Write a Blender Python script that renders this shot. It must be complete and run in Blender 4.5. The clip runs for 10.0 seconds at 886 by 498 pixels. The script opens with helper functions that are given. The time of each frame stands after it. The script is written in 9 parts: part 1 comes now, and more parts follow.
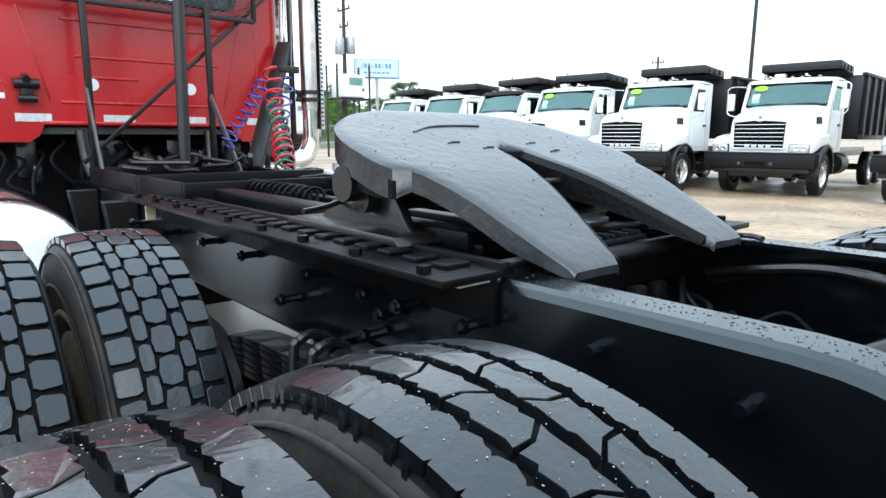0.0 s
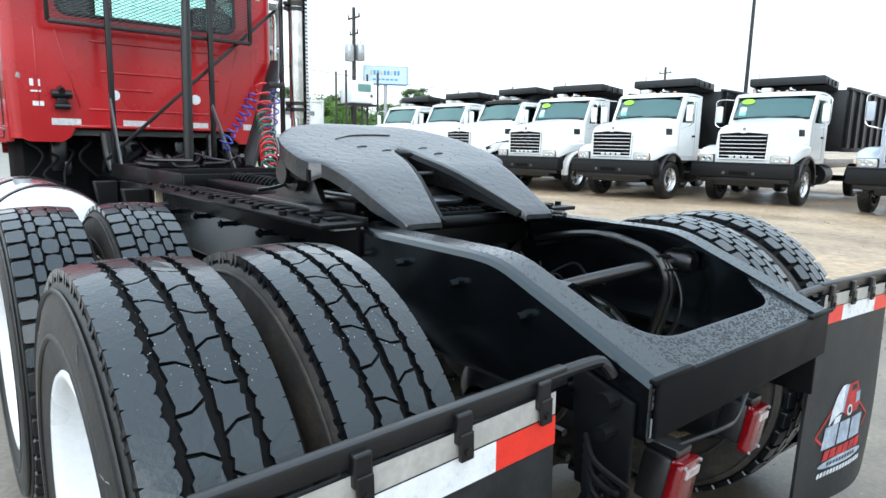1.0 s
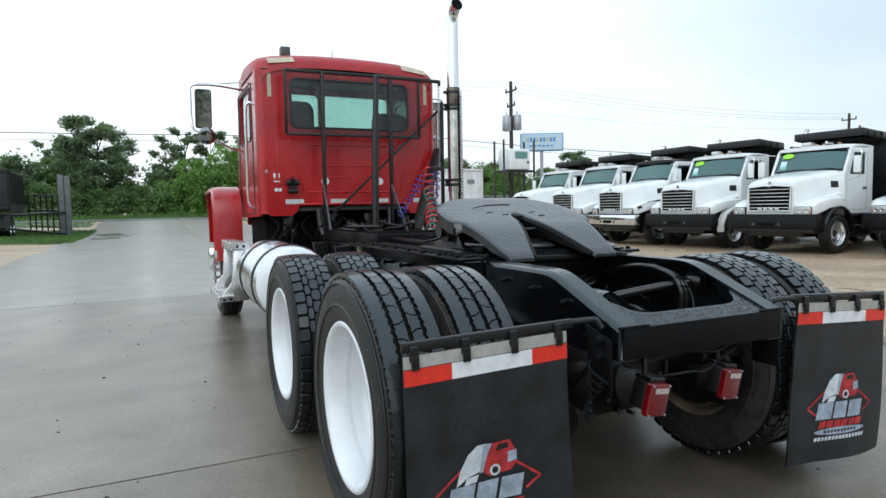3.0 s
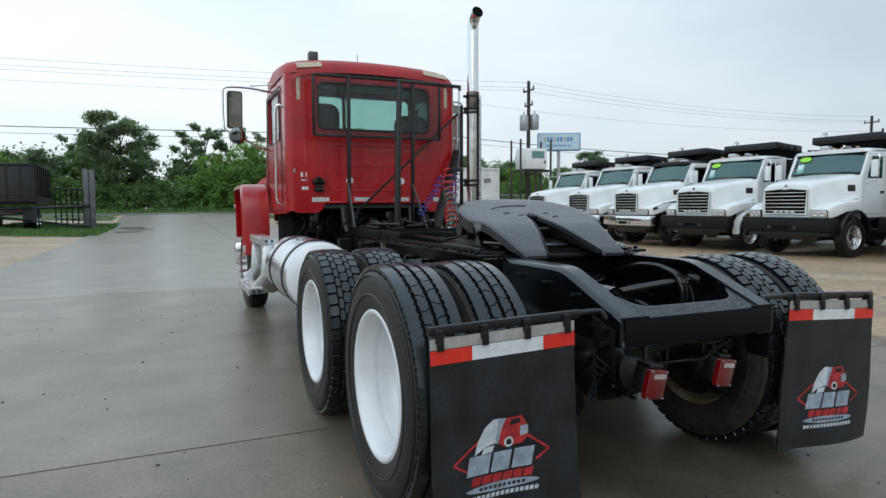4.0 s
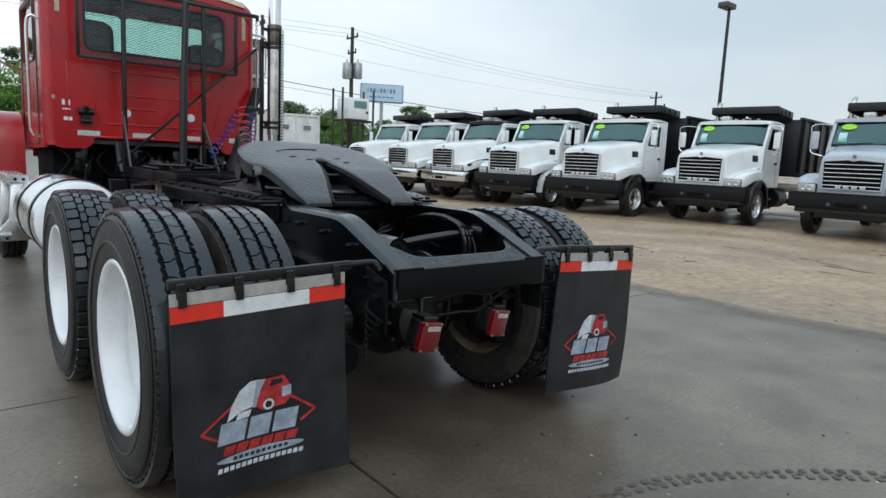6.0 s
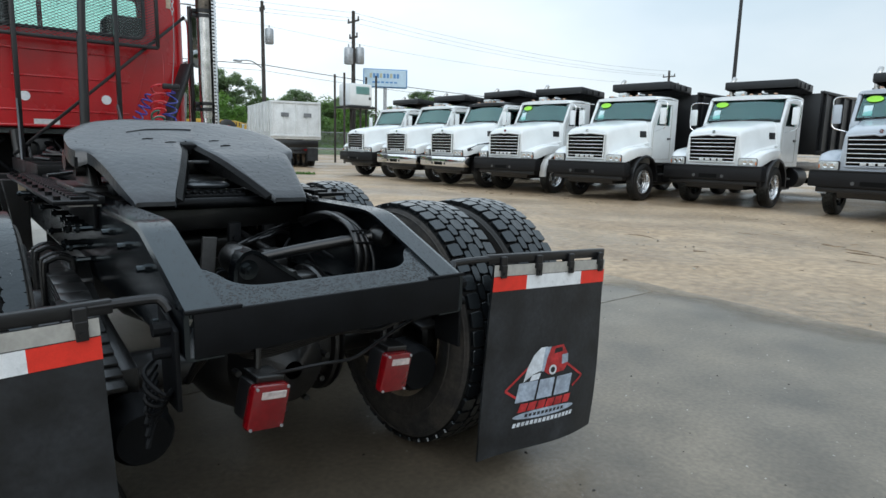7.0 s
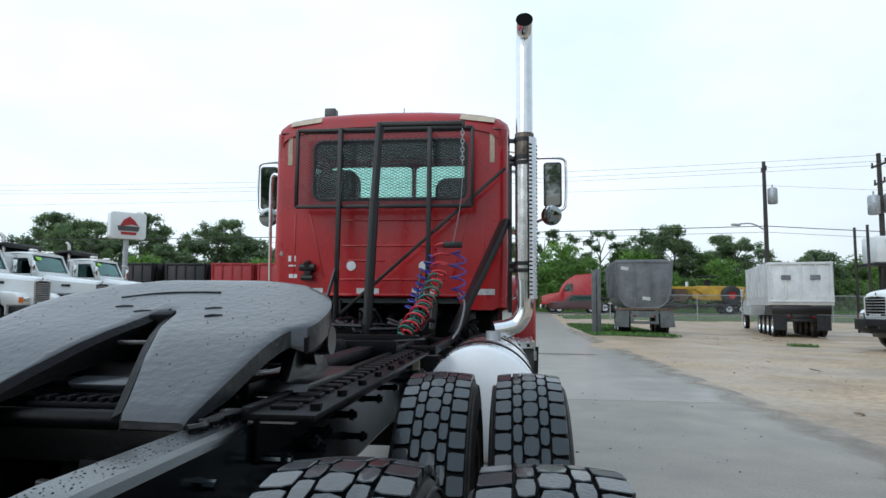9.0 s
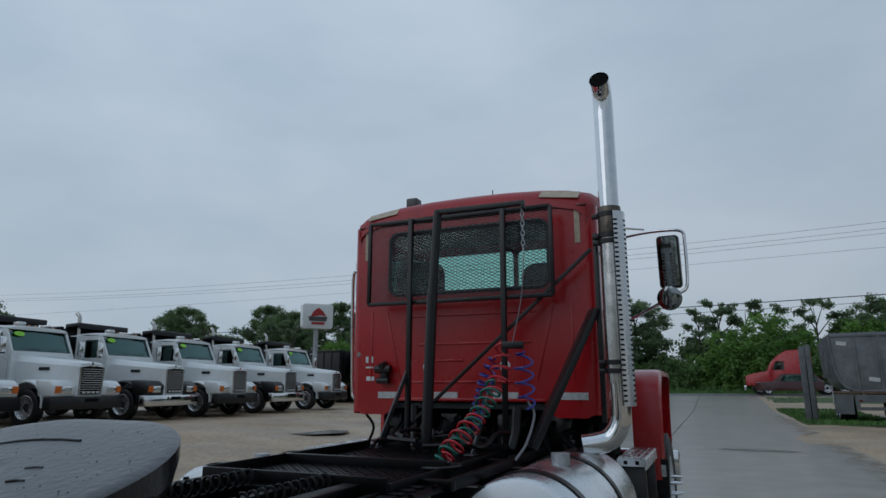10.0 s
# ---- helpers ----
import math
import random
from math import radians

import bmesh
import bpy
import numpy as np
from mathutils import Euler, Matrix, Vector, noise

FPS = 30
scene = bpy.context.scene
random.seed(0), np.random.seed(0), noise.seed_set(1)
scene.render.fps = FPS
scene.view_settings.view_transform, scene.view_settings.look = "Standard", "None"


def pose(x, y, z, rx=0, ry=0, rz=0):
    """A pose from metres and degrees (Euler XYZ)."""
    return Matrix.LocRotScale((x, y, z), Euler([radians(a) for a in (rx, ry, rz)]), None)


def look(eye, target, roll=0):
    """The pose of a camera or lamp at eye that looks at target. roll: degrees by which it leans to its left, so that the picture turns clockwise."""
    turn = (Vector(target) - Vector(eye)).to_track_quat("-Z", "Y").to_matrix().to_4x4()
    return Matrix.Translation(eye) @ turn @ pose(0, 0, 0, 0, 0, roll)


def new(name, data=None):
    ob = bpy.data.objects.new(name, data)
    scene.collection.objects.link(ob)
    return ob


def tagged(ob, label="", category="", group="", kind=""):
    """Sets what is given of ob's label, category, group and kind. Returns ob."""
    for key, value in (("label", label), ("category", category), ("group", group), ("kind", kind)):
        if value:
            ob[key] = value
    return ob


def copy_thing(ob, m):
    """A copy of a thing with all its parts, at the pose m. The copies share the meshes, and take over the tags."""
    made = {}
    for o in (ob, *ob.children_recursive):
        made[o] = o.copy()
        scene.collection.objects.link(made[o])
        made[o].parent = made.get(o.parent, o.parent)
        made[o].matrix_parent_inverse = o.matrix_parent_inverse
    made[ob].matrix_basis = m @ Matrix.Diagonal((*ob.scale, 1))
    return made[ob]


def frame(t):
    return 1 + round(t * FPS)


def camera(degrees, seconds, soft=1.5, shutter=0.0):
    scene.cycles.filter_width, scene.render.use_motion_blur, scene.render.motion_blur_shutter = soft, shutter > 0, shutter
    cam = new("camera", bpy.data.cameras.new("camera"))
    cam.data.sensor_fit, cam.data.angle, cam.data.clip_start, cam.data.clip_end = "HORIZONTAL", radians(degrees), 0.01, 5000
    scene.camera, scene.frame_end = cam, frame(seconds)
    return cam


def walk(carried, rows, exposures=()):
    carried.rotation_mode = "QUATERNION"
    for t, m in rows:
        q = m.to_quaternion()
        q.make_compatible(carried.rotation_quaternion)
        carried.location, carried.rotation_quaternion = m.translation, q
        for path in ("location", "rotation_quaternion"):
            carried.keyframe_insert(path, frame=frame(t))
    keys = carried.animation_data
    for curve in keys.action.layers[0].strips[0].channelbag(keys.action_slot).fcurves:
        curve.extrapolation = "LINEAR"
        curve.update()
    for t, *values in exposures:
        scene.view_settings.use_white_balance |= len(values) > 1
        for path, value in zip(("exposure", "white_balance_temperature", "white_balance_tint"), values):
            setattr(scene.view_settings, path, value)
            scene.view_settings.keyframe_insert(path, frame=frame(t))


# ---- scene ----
cam = camera(70.8, 10.0, soft=1.5)
PATH = [
    (0, (-1.175, 0.221, 1.253), (0.109, 1.713, 0.898), 0.2),
    (0.5, (-1.287, -0.172, 1.226), (-0.105, 1.407, 0.895), 1.3),
    (1, (-1.38, -0.57, 1.258), (-0.117, 0.944, 0.922), 1.1),
    (1.5, (-1.404, -0.945, 1.261), (-0.522, 0.831, 0.994), 1.8),
    (2, (-1.572, -1.21, 1.27), (-0.71, 0.592, 1.175), 0.2),
    (2.2, (-1.648, -1.291, 1.262), (-0.784, 0.507, 1.124), -0.3),
    (3.3, (-1.919, -1.789, 1.292), (-1.072, 0.019, 1.166), -1.2),
    (3.5, (-1.951, -1.844, 1.299), (-1.081, -0.046, 1.208), -1.3),
    (4, (-2.005, -1.908, 1.292), (-1.204, -0.081, 1.15), -0.3),
    (4.5, (-2.03, -1.921, 1.29), (-1.187, -0.117, 1.11), 1.6),
    (5, (-2.04, -1.927, 1.291), (-1.168, -0.137, 1.102), 2.2),
    (5.5, (-1.967, -1.942, 1.291), (-0.983, -0.212, 1.095), 2.3),
    (6, (-1.735, -1.843, 1.258), (-0.462, -0.326, 0.975), 2.6),
    (6.2, (-1.579, -1.714, 1.246), (-0.241, -0.252, 0.975), 2.8),
    (7.3, (-0.533, -1.362, 1.234), (0.582, 0.254, 0.85), 0.8),
    (7.5, (-0.347, -1.263, 1.201), (0.648, 0.421, 0.785), 0.9),
    (8, (0.127, -0.898, 1.262), (0.735, 0.995, 1.048), -0.4),
    (8.5, (0.615, -0.719, 1.287), (0.754, 1.273, 1.173), 0.7),
    (9, (0.941, -0.29, 1.25), (0.727, 1.669, 1.427), 0.5),
    (9.5, (1.281, 0.007, 1.362), (0.738, 1.895, 1.767), -1.5),
    (10, (1.567, 0.361, 1.42), (0.798, 2.152, 1.845), 0.0),
]
EXPOSURES = [(0.0, 1.42, 6250, 10), (1.2, 1.26, 6250, 10), (2.2, 0.95, 6350, 10), (3.5, 0.22, 6400, 10), (4.5, 0.08, 6400, 10), (6.0, 0.2, 6420, 10), (7.5, 0.45, 6300, 10), (8.5, 0.45, 6100, 10), (9.0, 0.18, 6180, 10), (9.5, -0.48, 6120, 10), (10.0, -0.98, 5900, 10)]
walk(cam, [(t, look(eye, target, roll)) for t, eye, target, roll in PATH], EXPOSURES)

# ---- world and sun: a bright overcast day after rain ----
world = bpy.data.worlds.new("overcast_sky")
scene.world = world
world.use_nodes = True
wn, wl = world.node_tree.nodes, world.node_tree.links
wn.clear()
w_out = wn.new("ShaderNodeOutputWorld")
w_bg = wn.new("ShaderNodeBackground")
w_sky = wn.new("ShaderNodeTexSky")
w_sky.sky_type = "NISHITA"
w_sky.sun_disc = False
w_sky.sun_elevation = radians(36)
w_sky.sun_rotation = radians(212)
w_mul = wn.new("ShaderNodeMixRGB")
w_mul.blend_type, w_mul.inputs[0].default_value = "MULTIPLY", 1.0
w_mul.inputs[2].default_value = (0.1, 0.1, 0.1, 1)
w_cloud = wn.new("ShaderNodeTexNoise")
w_cloud.inputs["Scale"].default_value = 1.5
w_cloud.inputs["Detail"].default_value = 5
w_coord = wn.new("ShaderNodeTexCoord")
w_map = wn.new("ShaderNodeMapping")
w_map.inputs["Scale"].default_value = (1, 1, 2.5)
w_ramp = wn.new("ShaderNodeValToRGB")
w_ramp.color_ramp.elements[0].position, w_ramp.color_ramp.elements[0].color = 0.34, (0.64, 0.77, 0.85, 1)
w_ramp.color_ramp.elements[1].position, w_ramp.color_ramp.elements[1].color = 0.66, (0.90, 0.985, 1.03, 1)
w_mix = wn.new("ShaderNodeMixRGB")
w_mix.inputs[0].default_value = 0.88
w_bg.inputs["Strength"].default_value = 1.0
wl.new(w_coord.outputs["Generated"], w_map.inputs["Vector"])
wl.new(w_map.outputs["Vector"], w_cloud.inputs["Vector"])
wl.new(w_cloud.outputs["Fac"], w_ramp.inputs[0])
wl.new(w_sky.outputs[0], w_mul.inputs[1])
# an overcast dome: brighter and bluer overhead than at the horizon, duller towards the east
w_sep = wn.new("ShaderNodeSeparateXYZ")
w_dome = wn.new("ShaderNodeValToRGB")
w_dome.color_ramp.elements[0].position, w_dome.color_ramp.elements[0].color = 0.0, (0.95, 0.915, 0.89, 1)
w_dome.color_ramp.elements[1].position, w_dome.color_ramp.elements[1].color = 1.0, (1.14, 1.20, 1.29, 1)
w_half = w_dome.color_ramp.elements.new(0.45)
w_half.color = (1.09, 1.10, 1.11, 1)
w_tone = wn.new("ShaderNodeMixRGB")
w_tone.blend_type, w_tone.inputs[0].default_value = "MULTIPLY", 1.0
wl.new(w_coord.outputs["Generated"], w_sep.inputs[0])
wl.new(w_sep.outputs["Z"], w_dome.inputs[0])
w_side = wn.new("ShaderNodeVectorMath")
w_side.operation, w_side.inputs[1].default_value = "DOT_PRODUCT", (-0.23, 0.12, 0.0)
w_lift = wn.new("ShaderNodeMath")
w_lift.operation, w_lift.inputs[1].default_value = "ADD", 0.97
w_grade = wn.new("ShaderNodeVectorMath")
w_grade.operation = "SCALE"
wl.new(w_coord.outputs["Generated"], w_side.inputs[0])
wl.new(w_side.outputs["Value"], w_lift.inputs[0])
wl.new(w_ramp.outputs[0], w_grade.inputs[0])
wl.new(w_lift.outputs[0], w_grade.inputs["Scale"])
wl.new(w_grade.outputs[0], w_tone.inputs[1])
wl.new(w_dome.outputs[0], w_tone.inputs[2])
wl.new(w_mul.outputs[0], w_mix.inputs[1])
wl.new(w_tone.outputs[0], w_mix.inputs[2])
wl.new(w_mix.outputs[0], w_bg.inputs["Color"])
wl.new(w_bg.outputs[0], w_out.inputs["Surface"])

sun_data = bpy.data.lights.new("sun", "SUN")
sun_data.energy, sun_data.angle, sun_data.color = 0.55, radians(50), (1.0, 0.97, 0.92)
sun = new("sun", sun_data)
sun.matrix_world = look((-14, -22, 19), (0, 0, 0))


# ---- materials ----
def mat(name, color, rough=0.5, metal=0.0, var=0.12, scale=6.0, fine=90.0, bump=0.1, tint=None, wet=0.0, coat=0.0, drops=0.0, emit=0.0, random_by=0.0, dist=0.002, sheen_tint=None, spec=0.5):
    """Principled surface with two scales of variation, fine relief, and optionally wet patches, beaded water or a clear coat."""
    m = bpy.data.materials.new(name)
    m.use_nodes = True
    nt = m.node_tree
    n, l = nt.nodes, nt.links
    b = n["Principled BSDF"]
    tc = n.new("ShaderNodeTexCoord")
    big = n.new("ShaderNodeTexNoise")
    big.inputs["Scale"].default_value, big.inputs["Detail"].default_value = scale, 6
    small = n.new("ShaderNodeTexNoise")
    small.inputs["Scale"].default_value, small.inputs["Detail"].default_value = fine, 4
    l.new(tc.outputs["Object"], big.inputs["Vector"])
    l.new(tc.outputs["Object"], small.inputs["Vector"])
    ramp = n.new("ShaderNodeValToRGB")
    c = Vector(color)
    d = Vector(tint) if tint else c * (1 - 1.6 * var)
    ramp.color_ramp.elements[0].position, ramp.color_ramp.elements[0].color = 0.32, (*d, 1)
    ramp.color_ramp.elements[1].position, ramp.color_ramp.elements[1].color = 0.68, (*(c * (1 + 0.5 * var)), 1)
    l.new(big.outputs["Fac"], ramp.inputs[0])
    mul = n.new("ShaderNodeMixRGB")
    mul.blend_type, mul.inputs[0].default_value = "MULTIPLY", min(1.0, 2.5 * var)
    grain = n.new("ShaderNodeValToRGB")
    grain.color_ramp.elements[0].position, grain.color_ramp.elements[0].color = 0.3, (0.62, 0.62, 0.62, 1)
    grain.color_ramp.elements[1].position, grain.color_ramp.elements[1].color = 0.7, (1.15, 1.15, 1.15, 1)
    l.new(small.outputs["Fac"], grain.inputs[0])
    l.new(ramp.outputs[0], mul.inputs[1])
    l.new(grain.outputs[0], mul.inputs[2])
    col = mul.outputs[0]
    if random_by:
        info = n.new("ShaderNodeObjectInfo")
        hsv = n.new("ShaderNodeHueSaturation")
        rng = n.new("ShaderNodeMapRange")
        rng.inputs["To Min"].default_value, rng.inputs["To Max"].default_value = 1 - random_by, 1 + random_by
        l.new(info.outputs["Random"], rng.inputs["Value"])
        l.new(rng.outputs[0], hsv.inputs["Value"])
        l.new(col, hsv.inputs["Color"])
        col = hsv.outputs[0]
    rr = n.new("ShaderNodeMapRange")
    rr.inputs["To Min"].default_value, rr.inputs["To Max"].default_value = max(0.03, rough * 0.72), min(1, rough * 1.25)
    l.new(big.outputs["Fac"], rr.inputs["Value"])
    rough_out = rr.outputs[0]
    if wet:
        pud = n.new("ShaderNodeTexNoise")
        pud.inputs["Scale"].default_value, pud.inputs["Detail"].default_value = 0.35, 5
        l.new(tc.outputs["Object"], pud.inputs["Vector"])
        pr = n.new("ShaderNodeValToRGB")
        pr.color_ramp.elements[0].position, pr.color_ramp.elements[1].position = 0.36, 0.62
        l.new(pud.outputs["Fac"], pr.inputs[0])
        wm = n.new("ShaderNodeMixRGB")
        wm.blend_type = "MULTIPLY"
        wm.inputs[2].default_value = (1 - 0.45 * wet, 1 - 0.46 * wet, 1 - 0.48 * wet, 1)
        l.new(pr.outputs[0], wm.inputs[0])
        l.new(col, wm.inputs[1])
        col = wm.outputs[0]
        rm = n.new("ShaderNodeMix")
        l.new(pr.outputs[0], rm.inputs["Factor"])
        l.new(rough_out, rm.inputs["A"])
        rm.inputs["B"].default_value = 0.31
        rough_out = rm.outputs[0]
    l.new(col, b.inputs["Base Color"])
    l.new(rough_out, b.inputs["Roughness"])
    b.inputs["Metallic"].default_value = metal
    b.inputs["Specular IOR Level"].default_value = spec
    if sheen_tint:
        b.inputs["Specular Tint"].default_value = (*sheen_tint, 1)
    if coat:
        b.inputs["Coat Weight"].default_value = coat
        b.inputs["Coat Roughness"].default_value = 0.08
    height = small.outputs["Fac"]
    bp = n.new("ShaderNodeBump")
    bp.inputs["Strength"].default_value, bp.inputs["Distance"].default_value = bump, dist
    l.new(height, bp.inputs["Height"])
    norm = bp.outputs[0]
    if drops:
        vo = n.new("ShaderNodeTexVoronoi")
        vo.inputs["Scale"].default_value = 62
        vo.inputs["Randomness"].default_value = 1.0
        flat = n.new("ShaderNodeMapping")
        flat.inputs["Scale"].default_value = (1, 1, 0.08)
        l.new(tc.outputs["Object"], flat.inputs["Vector"])
        l.new(flat.outputs[0], vo.inputs["Vector"])
        vr = n.new("ShaderNodeValToRGB")
        vr.color_ramp.elements[0].position, vr.color_ramp.elements[0].color = 0.06, (1, 1, 1, 1)
        vr.color_ramp.elements[1].position, vr.color_ramp.elements[1].color = 0.27, (0, 0, 0, 1)
        hue = n.new("ShaderNodeSeparateColor")
        l.new(vo.outputs["Color"], hue.inputs[0])
        far = n.new("ShaderNodeMath")
        far.operation = "ADD"
        l.new(vo.outputs["Distance"], far.inputs[0])
        spread = n.new("ShaderNodeMapRange")
        spread.inputs["From Min"].default_value, spread.inputs["From Max"].default_value = 0.25, 0.9
        spread.inputs["To Max"].default_value = 0.24
        l.new(hue.outputs[0], spread.inputs["Value"])
        l.new(spread.outputs[0], far.inputs[1])
        l.new(far.outputs[0], vr.inputs[0])
        bd = n.new("ShaderNodeBump")
        bd.inputs["Distance"].default_value = 0.005
        geo = n.new("ShaderNodeNewGeometry")
        sep = n.new("ShaderNodeSeparateXYZ")
        l.new(geo.outputs["True Normal"], sep.inputs[0])
        lie = n.new("ShaderNodeMapRange")
        lie.inputs["From Min"].default_value, lie.inputs["From Max"].default_value = 0.35, 0.85
        lie.inputs["To Max"].default_value = drops
        l.new(sep.outputs["Z"], lie.inputs["Value"])
        few = n.new("ShaderNodeMath")
        few.operation = "MULTIPLY"
        l.new(lie.outputs[0], few.inputs[0])
        l.new(big.outputs["Fac"], few.inputs[1])
        l.new(few.outputs[0], bd.inputs["Strength"])
        l.new(vr.outputs[0], bd.inputs["Height"])
        l.new(norm, bd.inputs["Normal"])
        norm = bd.outputs[0]
    l.new(norm, b.inputs["Normal"])
    if emit:
        b.inputs["Emission Color"].default_value = (*color, 1)
        b.inputs["Emission Strength"].default_value = emit
    return m


def glass(name, color=(0.8, 0.9, 0.88), rough=0.02, clear=0.6, ior=1.5, mirror=(1, 1, 1)):
    """A thin pane: part clear, part mirror, by the angle."""
    m = bpy.data.materials.new(name)
    m.use_nodes = True
    n, l = m.node_tree.nodes, m.node_tree.links
    out = n["Material Output"]
    tr = n.new("ShaderNodeBsdfTransparent")
    tr.inputs[0].default_value = (*(Vector(color) * clear), 1)
    gl = n.new("ShaderNodeBsdfGlossy")
    gl.inputs["Roughness"].default_value = rough
    gl.inputs["Color"].default_value = (*mirror, 1)
    fr = n.new("ShaderNodeFresnel")
    fr.inputs["IOR"].default_value = ior
    mx = n.new("ShaderNodeMixShader")
    l.new(fr.outputs[0], mx.inputs[0])
    l.new(tr.outputs[0], mx.inputs[1])
    l.new(gl.outputs[0], mx.inputs[2])
    l.new(mx.outputs[0], out.inputs["Surface"])
    return m


def leaf_mat(name, color, dark):
    """Leaves that let part of the light through."""
    m = mat(name, color, 0.5, var=0.3, scale=0.35, fine=3, tint=dark)
    n, l = m.node_tree.nodes, m.node_tree.links
    b = n["Principled BSDF"]
    tr = n.new("ShaderNodeBsdfTranslucent")
    br = n.new("ShaderNodeMixRGB")
    br.blend_type, br.inputs[0].default_value = "MULTIPLY", 1.0
    br.inputs[2].default_value = (1.25, 1.35, 0.8, 1)
    mx = n.new("ShaderNodeMixShader")
    mx.inputs[0].default_value = 0.5
    l.new(b.inputs["Base Color"].links[0].from_socket, br.inputs[1])
    l.new(br.outputs[0], tr.inputs["Color"])
    l.new(b.outputs[0], mx.inputs[1])
    l.new(tr.outputs[0], mx.inputs[2])
    l.new(mx.outputs[0], n["Material Output"].inputs["Surface"])
    return m


